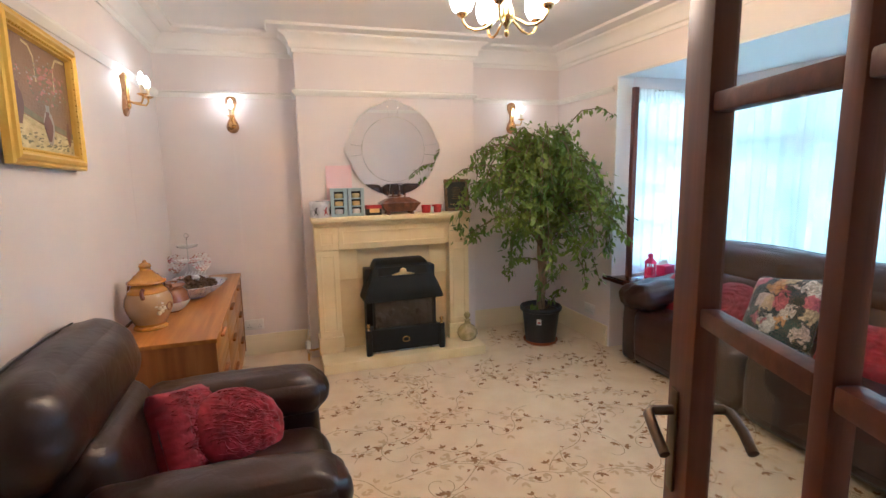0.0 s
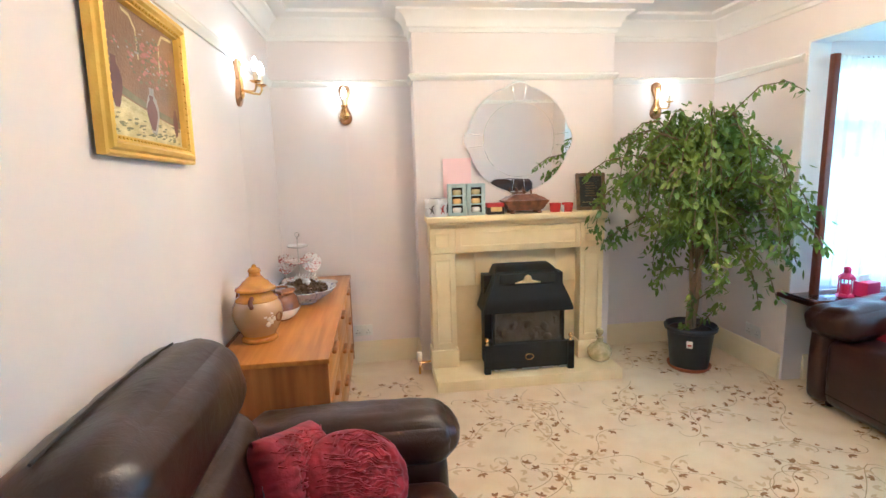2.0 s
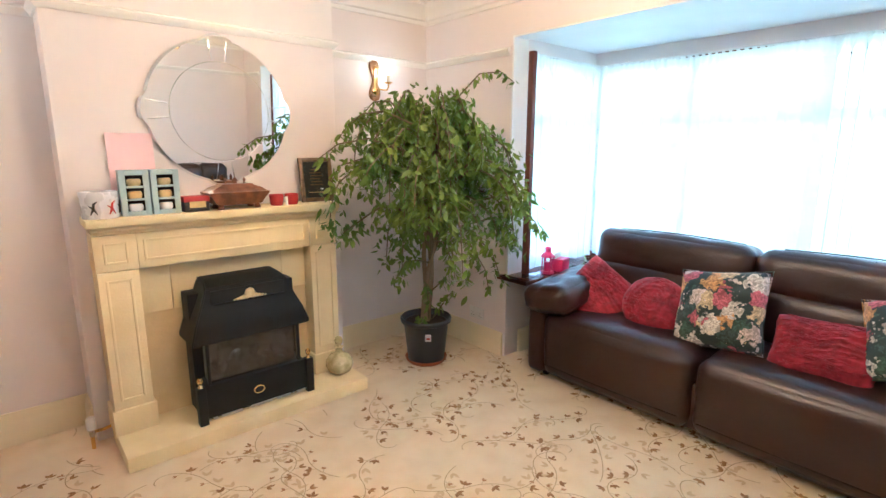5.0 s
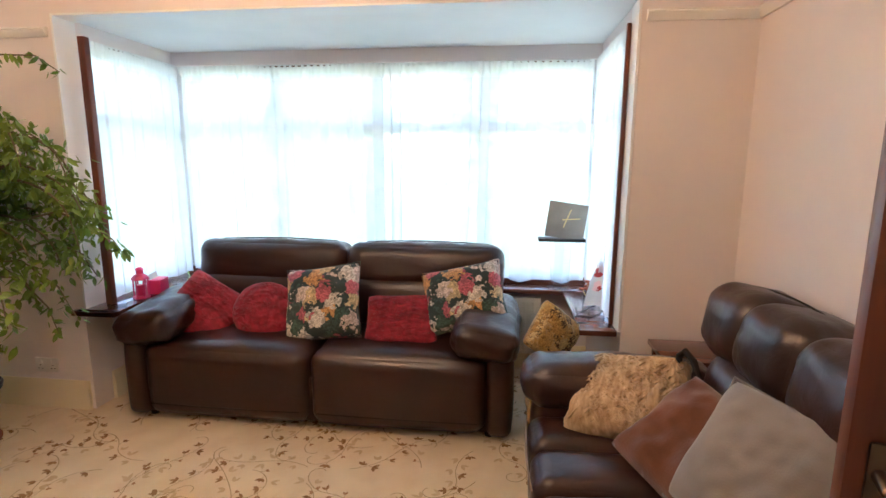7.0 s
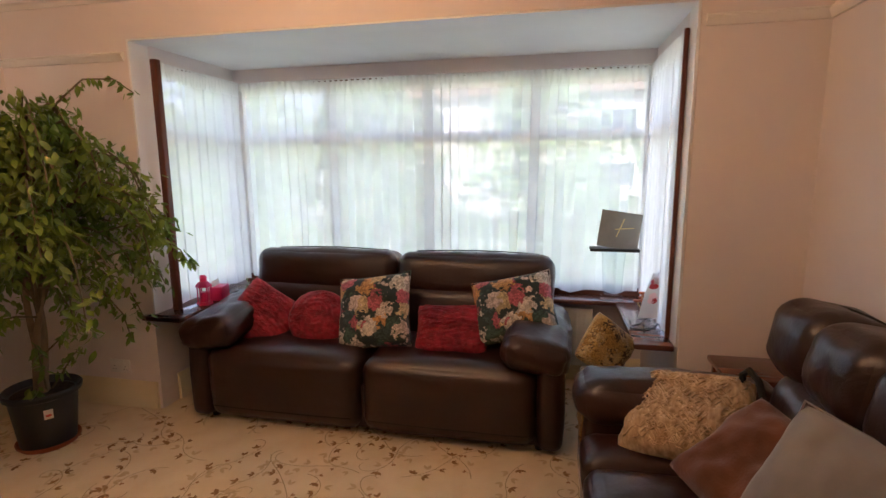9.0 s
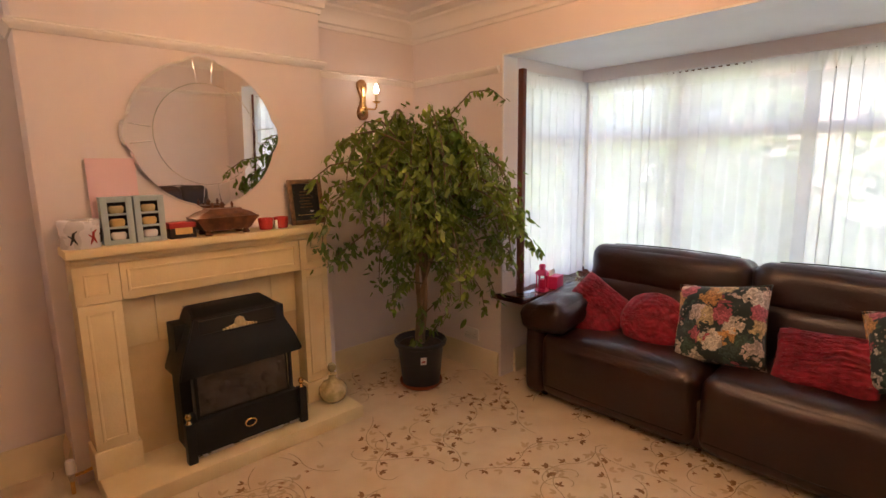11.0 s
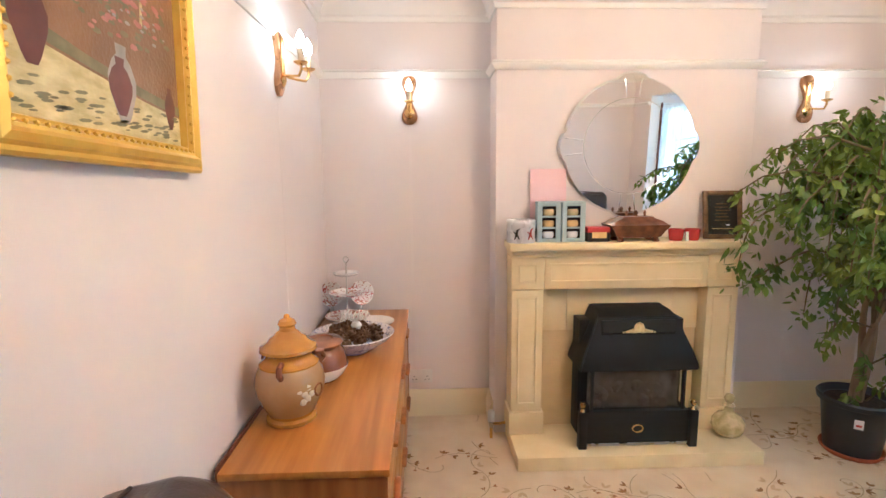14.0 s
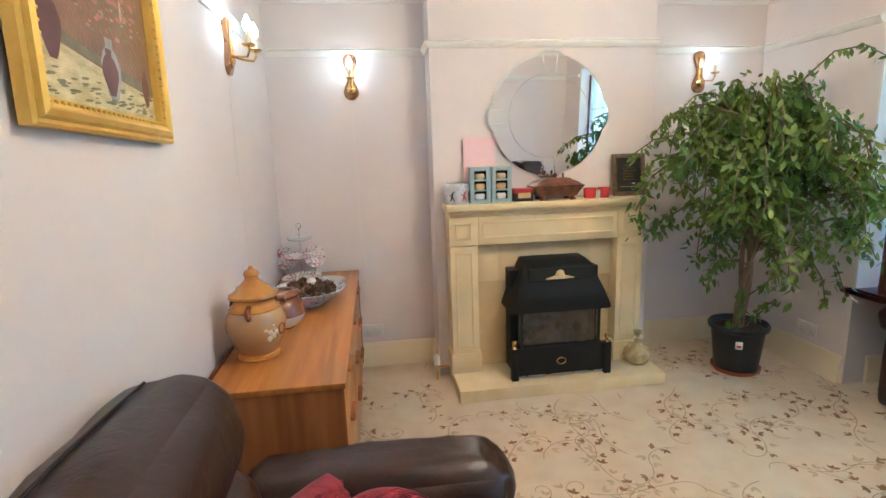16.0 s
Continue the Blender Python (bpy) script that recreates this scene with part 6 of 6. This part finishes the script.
part("price_label", lab, PAPER, pot).matrix_basis = pose(-0.083, -0.124, 0.215, 6, 0, -34)
part("label_mark", box(-0.012, 0.012, -0.0035, -0.0015, -0.012, 0.0), REDCARD, pot).matrix_basis = pose(-0.083, -0.124, 0.215, 6, 0, -34)

rnd = random.Random(21)
trunk = bmesh.new()
for k in range(3):
    pts, rad = [], []
    for j in range(15):
        t = j / 14
        a = 2 * math.pi * k / 3 + 3.4 * t
        wide = 0.017 + 0.03 * t * t
        pts.append((wide * math.cos(a) - 0.02 * t, wide * math.sin(a) - 0.07 * t, 0.28 + 0.66 * t))
        rad.append(0.023 - 0.011 * t)
    trunk = tube(pts, rad, 10, trunk)
part("trunk", trunk, BARK, tr, "plaited grey-brown trunk")

# limbs spread from the trunk's head, rise and then weep
CR = Vector((-0.15, -0.27, 1.02))        # crown centre, from the pot
tips = []
NL = 74
for k in range(NL):
    a = 2.39996 * k
    reach = rnd.uniform(0.12, 0.64)
    peak = (1.80 - 1.55 * (reach - 0.15) ** 2 - 0.22 * rnd.random()) if k % 4 else rnd.uniform(1.05, 1.35)
    start = Vector((-0.02, -0.07, 0.72 + 0.28 * rnd.random()))
    dirv = Vector((math.cos(a), math.sin(a), 0))
    if dirv.x < 0:
        dirv.x *= 1.2
    end = Vector((CR.x, CR.y, 0)) + dirv * reach
    end.x, end.y = min(end.x, 0.42), min(end.y, 0.44)
    p1 = start.lerp(Vector((end.x, end.y, peak)), 0.55)
    p1.z = peak + 0.02
    drop = rnd.uniform(0.15, 0.42)
    low = 0.74 if 0.82 * end.x - 0.57 * end.y > -0.35 else 1.0
    ctrl = [start, start.lerp(p1, 0.5) + Vector((0, 0, 0.08)), p1, Vector((end.x * 0.9, end.y * 0.9, peak - 0.08)), Vector((end.x, end.y, max(low, peak - drop)))]
    pts = []
    for i in range(len(ctrl) - 1):
        for q in range(5):
            t = q / 5
            a0, a1, a2, a3 = ctrl[max(0, i - 1)], ctrl[i], ctrl[i + 1], ctrl[min(len(ctrl) - 1, i + 2)]
            pts.append(0.5 * ((2 * a1) + (a2 - a0) * t + (2 * a0 - 5 * a1 + 4 * a2 - a3) * t * t + (3 * a1 - a0 - 3 * a2 + a3) * t ** 3))
    pts.append(ctrl[-1])
    part("limb", tube(pts, [0.009 * (1 - 0.85 * i / len(pts)) + 0.001 for i in range(len(pts))], 5), TWIG, tr)
    tips.append(pts)
# long sprays: one over the top towards the bay, one hanging before it, two to the mantel side
for ctrl in ([(-0.05, -0.2, 1.55), (0.03, -0.30, 1.80), (0.12, -0.37, 1.92), (0.25, -0.42, 1.94), (0.35, -0.45, 1.88)],
             [(0.0, -0.4, 1.15), (0.12, -0.56, 1.20), (0.19, -0.66, 1.14), (0.24, -0.74, 1.05), (0.25, -0.77, 0.99)],
             [(0.0, -0.35, 1.0), (0.13, -0.50, 1.06), (0.20, -0.60, 0.98), (0.23, -0.64, 0.86)],
             [(-0.3, -0.3, 1.6), (-0.5, -0.25, 1.68), (-0.62, -0.22, 1.66), (-0.70, -0.2, 1.60)],
             [(-0.3, -0.2, 1.3), (-0.55, -0.1, 1.42), (-0.68, -0.06, 1.38), (-0.74, -0.05, 1.26)],
             [(-0.35, -0.3, 1.45), (-0.62, -0.28, 1.53), (-0.80, -0.27, 1.50), (-0.92, -0.26, 1.42)],
             [(0.05, -0.15, 0.95), (0.15, -0.30, 0.95), (0.22, -0.42, 0.80), (0.25, -0.48, 0.62)],
             [(0.05, -0.05, 0.9), (0.2, -0.1, 0.92), (0.3, -0.15, 0.80), (0.33, -0.18, 0.66)],
             [(0.0, -0.2, 0.9), (0.08, -0.35, 0.88), (0.12, -0.45, 0.72), (0.13, -0.48, 0.58)],
             [(-0.1, -0.2, 0.9), (-0.15, -0.35, 0.92), (-0.14, -0.42, 0.82), (-0.13, -0.44, 0.70)],
             [(-0.02, -0.07, 0.72), (-0.2, -0.16, 0.78), (-0.34, -0.22, 0.80), (-0.46, -0.28, 0.72)],
             [(-0.25, -0.25, 1.55), (-0.42, -0.20, 1.74), (-0.52, -0.18, 1.73), (-0.60, -0.16, 1.64)],
             [(-0.2, -0.1, 1.5), (-0.38, 0.05, 1.66), (-0.48, 0.12, 1.64), (-0.55, 0.16, 1.54)],
             [(-0.02, -0.05, 0.5), (0.06, -0.12, 0.6), (0.1, -0.18, 0.72)],
             [(0.0, -0.03, 0.29), (-0.04, -0.07, 0.42), (-0.07, -0.10, 0.54), (-0.10, -0.12, 0.60)],
             [(0.03, -0.02, 0.29), (0.08, -0.06, 0.38), (0.12, -0.09, 0.46), (0.15, -0.12, 0.50)],
             [(-0.04, 0.0, 0.29), (-0.07, -0.05, 0.33), (-0.10, -0.09, 0.36)]):
    pts = [Vector(c).lerp(Vector(d), q / 4) for c, d in zip(ctrl, ctrl[1:]) for q in range(4)] + [Vector(ctrl[-1])]
    part("spray", tube(pts, [0.005 * (1 - 0.7 * i / len(pts)) + 0.001 for i in range(len(pts))], 5), TWIG, tr)
    tips.append(pts)
SPRAYS = 17


def leaf_verts(L, W):
    """Pointed oval blade, folded along its midrib and drooping at the tip; hangs from the origin along -z."""
    st = [(0, 0.0), (0.22, 0.72), (0.45, 1.0), (0.7, 0.74), (0.88, 0.3), (1.0, 0.0)]
    vs, fs = [], []
    for t, w in st:
        x = w * W / 2
        yb = -0.25 * L * t * t
        vs += [(-x, yb - 0.12 * x, -L * t), (0, yb + 0.10 * W * w, -L * t), (x, yb - 0.12 * x, -L * t)]
    for i in range(len(st) - 1):
        a, c = 3 * i, 3 * i + 3
        fs += [(a, a + 1, c + 1, c), (a + 1, a + 2, c + 2, c + 1)]
    return vs, fs


LV, LF = leaf_verts(0.058, 0.025)
one = bpy.data.meshes.new("leaf")
one.from_pydata(LV, [], LF)
one.polygons.foreach_set("use_smooth", [True] * len(LF))
one.materials.append(LEAF)
poses = []
for number, pts in enumerate(tips):
    n, thin = len(pts), number >= len(tips) - SPRAYS
    for i in range(n):
        t = i / (n - 1)
        if t < 0.3:
            continue
        for q in range((2 if number == len(tips) - SPRAYS else 3) if thin else 8):
            p = pts[i] + Vector((rnd.gauss(0, 0.035), rnd.gauss(0, 0.035), rnd.gauss(-0.01, 0.03)))
            if thin:
                p = pts[i] + Vector((rnd.gauss(0, 0.012), rnd.gauss(0, 0.012), rnd.gauss(0, 0.008)))
            p.x, p.y = min(p.x, 0.425), min(p.y, 0.50)
            if p.z < (0.30 if thin else 0.62):
                continue
            s = rnd.uniform(0.65, 1.15)
            poses.append(pose(*p, rnd.gauss(-22, 26), rnd.gauss(0, 26), rnd.uniform(0, 360)) @ Matrix.Diagonal((s, s, s, 1)))
# the leaves turned to the room are picked out singly; the rest is one mass
order = sorted(range(len(poses)), key=lambda i: poses[i].translation.y + 0.3 * abs(poses[i].translation.z - 1.2))
near = set(order[:300])
vs, fs = [], []
for i, m in enumerate(poses):
    if i in near:
        ob = new("leaf", one)
        ob.parent, ob.matrix_basis = tr, m
    else:
        base = len(vs)
        vs += [tuple(m @ Vector(v)) for v in LV]
        fs += [tuple(base + k for k in f) for f in LF]
me = bpy.data.meshes.new("foliage")
me.from_pydata(vs, [], fs)
me.polygons.foreach_set("use_smooth", [True] * len(fs))
LEAF2 = surf("ficus foliage", (0.045, 0.105, 0.012), (0.205, 0.26, 0.028), 5.0, 0.33, 0.15, 60, coat=0.05)
let_light_through(LEAF2, 0.22, (0.22, 0.36, 0.03))
me.materials.append(LEAF2)
fo = new("foliage", me)
fo.parent = tr
tagged(fo, kind="stuff")

# ---- woven carpet pattern: trailing stems with leaves and berries ----
rnd = random.Random(77)
stem_v, stem_f, leaf_v, leaf_f, bud_v, bud_f = [], [], [], [], [], []


def ribbon(pts, w, vs, fs, z):
    base = len(vs)
    for i, p in enumerate(pts):
        d = (pts[min(i + 1, len(pts) - 1)] - pts[max(i - 1, 0)]).normalized()
        n = Vector((-d.y, d.x)) * w / 2
        vs += [(p.x + n.x, p.y + n.y, z), (p.x - n.x, p.y - n.y, z)]
    for i in range(len(pts) - 1):
        a = base + 2 * i
        fs.append((a, a + 1, a + 3, a + 2))


def blade(p, ang, L, W, vs, fs, z):
    base = len(vs)
    c, s = math.cos(ang), math.sin(ang)
    for u, v in ((0, 0), (0.25, 0.42), (0.55, 0.5), (0.82, 0.24), (1, 0), (0.82, -0.24), (0.55, -0.5), (0.25, -0.42)):
        x, y = u * L, v * W
        vs.append((p.x + c * x - s * y, p.y + s * x + c * y, z))
    fs.append(tuple(range(base, base + 8)))


def inside(p):
    if not (WEST < p.x < 3.5 and SOUTH < p.y < NORTH - 0.02):
        return False
    if p.x > EAST - 0.02 and not (BAY0 + 0.05 < p.y < BAY1 - 0.05):
        return False
    return not (BREAST[0] - 0.02 < p.x < BREAST[1] + 0.02 and p.y > 3.87)


CELL = 0.25
ghost_v, ghost_f = [], []


def sprig(p, ang, count, L, W, vs, fs, z):
    """A few pointed leaves fanned from one point."""
    for k in range(count):
        da = (k - (count - 1) / 2) * rnd.uniform(0.75, 1.05)
        blade(p, ang + da, L * rnd.uniform(0.75, 1.15), W * rnd.uniform(0.8, 1.1), vs, fs, z)


for i in range(-3, 14):
    for j in range(0, 19):
        p = Vector((i * CELL + rnd.uniform(-0.07, 0.07) + (0.12 if j % 2 else 0), j * CELL + rnd.uniform(-0.07, 0.07)))
        ang, turn = rnd.uniform(0, 6.28), rnd.choice((-1, 1)) * rnd.uniform(3.0, 6.0)
        pts, zz = [], 0.0012 + 0.0002 * ((i + j) % 3)
        for k in range(52):
            pts.append(p.copy())
            ang += turn * 0.012
            turn += rnd.gauss(0, 0.45)
            if k == 22:
                turn = -turn * rnd.uniform(0.6, 1.2)
            if k > 36:
                # the stem ends in a tight scroll
                turn += math.copysign(1.8, turn)
            p = p + Vector((math.cos(ang), math.sin(ang))) * 0.011
        if not all(inside(q) for q in pts[::5] + [pts[-1]]):
            pts = [q for q in pts[:next((k for k, q in enumerate(pts) if not inside(q)), len(pts))]]
            if len(pts) < 8:
                continue
        ribbon(pts, 0.0042, stem_v, stem_f, zz)
        for k in range(4, len(pts) - 12, 4):
            d = math.atan2(*(pts[k + 1] - pts[k]).yx)
            sd = 1 if (k // 4) % 2 else -1
            out = d + sd * 0.9
            q = pts[k] + Vector((math.cos(out), math.sin(out))) * 0.024
            if not inside(q):
                continue
            pick = rnd.random()
            if pick < 0.34:
                ribbon([pts[k], q], 0.0035, stem_v, stem_f, zz + 0.0001)
                sprig(q, out, rnd.choice((2, 3, 3)), 0.036, 0.0165, leaf_v, leaf_f, zz + 0.0004)
            elif pick < 0.52:
                ribbon([pts[k], q], 0.003, stem_v, stem_f, zz + 0.0001)
                sprig(q, out, 2, 0.022, 0.012, bud_v, bud_f, zz + 0.0004)
            elif pick < 0.95:
                sprig(q, out + rnd.uniform(-0.5, 0.5), 2, 0.046, 0.019, ghost_v, ghost_f, zz - 0.0004)
floor_items = (("vine_pattern", stem_v, stem_f, VINE), ("leaf_pattern", leaf_v, leaf_f, LEAFYARN), ("bud_pattern", bud_v, bud_f, BERRY), ("pale_leaf_pattern", ghost_v, ghost_f, GHOSTYARN))
floor_ob = bpy.data.objects["floor"]
for name, v, f, m_ in floor_items:
    me = bpy.data.meshes.new(name)
    me.from_pydata(v, [], f)
    me.materials.append(m_)
    ob = new(name, me)
    ob.parent = floor_ob
    tagged(ob, kind="stuff")

# ---- garden seen faintly through the nets ----
structure("ground", box(3.8, 400, -300, 300, -0.9, -0.5), LAWN, "front garden ground running to the street", "ground")
rnd = random.Random(4)


def bush(name, at, r, h, n, label, cat):
    root = thing(name, at, label, cat, "garden planting")
    part("trunk", tube([(0, 0, 0), (0.05, 0.03, h * 0.4), (0, 0, h * 0.7)], [0.09 * r, 0.06 * r, 0.03 * r], 7), BARK, root)
    vs, fs = [], []
    for k in range(n):
        a, u = rnd.uniform(0, 6.28), rnd.random() ** 0.5
        z = h * (0.2 + 0.8 * rnd.random())
        rr = r * u * math.sin(math.pi * min(0.97, 0.12 + 0.86 * (z / h))) ** 0.6 * (0.8 + 0.4 * noise.noise(Vector((a, z, r))))
        c = Vector((rr * math.cos(a), rr * math.sin(a), z))
        s = rnd.uniform(0.05, 0.085) * r
        m = Matrix.Translation(c) @ Euler((rnd.uniform(0, 6), rnd.uniform(0, 6), rnd.uniform(0, 6))).to_matrix().to_4x4()
        base = len(vs)
        vs += [tuple(m @ Vector(v)) for v in ((-s, 0, 0), (0, -0.45 * s, 0.15 * s), (s, 0, 0), (0, 0.45 * s, 0.15 * s))]
        fs.append((base, base + 1, base + 2, base + 3))
    me_ = bpy.data.meshes.new("crown")
    me_.from_pydata(vs, [], fs)
    me_.materials.append(HEDGE)
    cr = new("crown", me_)
    cr.parent = root
    return root


for x, y, r, h, n in ((7.6, 6.6, 1.7, 1.9, 700), (8.0, 3.6, 1.7, 1.7, 700), (8.2, 1.0, 1.7, 1.8, 700), (8.0, -1.8, 1.7, 2.0, 700), (15.0, 11.5, 3.0, 5.2, 1500), (14.0, 6.4, 2.9, 4.3, 1300), (15.5, 1.8, 2.8, 4.6, 1300), (14.5, -2.8, 2.9, 4.4, 1300), (9.5, 13.5, 2.6, 5.4, 1400), (7.0, -8.0, 2.4, 5.0, 1400)):
    bush("garden_shrub" if h < 3.2 else "garden_tree", pose(x, y, -0.5), r, h, n, "leafy green garden growth beyond the bay window", "shrub" if h < 3.2 else "tree")
hs = thing("house", pose(26, 3, -0.5), "pale rendered house across the street", "house")
part("wall", box(0, 8, -7, 7, 0, 5.4), RENDERWALL, hs)
b = bmesh.new()
rv = [b.verts.new(p) for p in ((-0.4, -7.4, 5.4), (8.4, -7.4, 5.4), (8.4, 7.4, 5.4), (-0.4, 7.4, 5.4), (4, -4, 8.2), (4, 4, 8.2))]
for q in ((0, 3, 5, 4), (1, 4, 5, 2), (0, 4, 1), (2, 5, 3), (0, 1, 2, 3)):
    b.faces.new([rv[k] for k in q])
part("roof", b, ROOFTILE, hs, smooth=False)
for y in (-4.6, 0, 4.6):
    for z in (0.9, 3.4):
        wd = part("window", box(-0.06, 0.02, y - 0.9, y + 0.9, z, z + 1.3), UPVC, hs)
        part("window_pane", box(-0.075, -0.055, y - 0.8, y + 0.8, z + 0.1, z + 1.2), DARKPANE, wd)
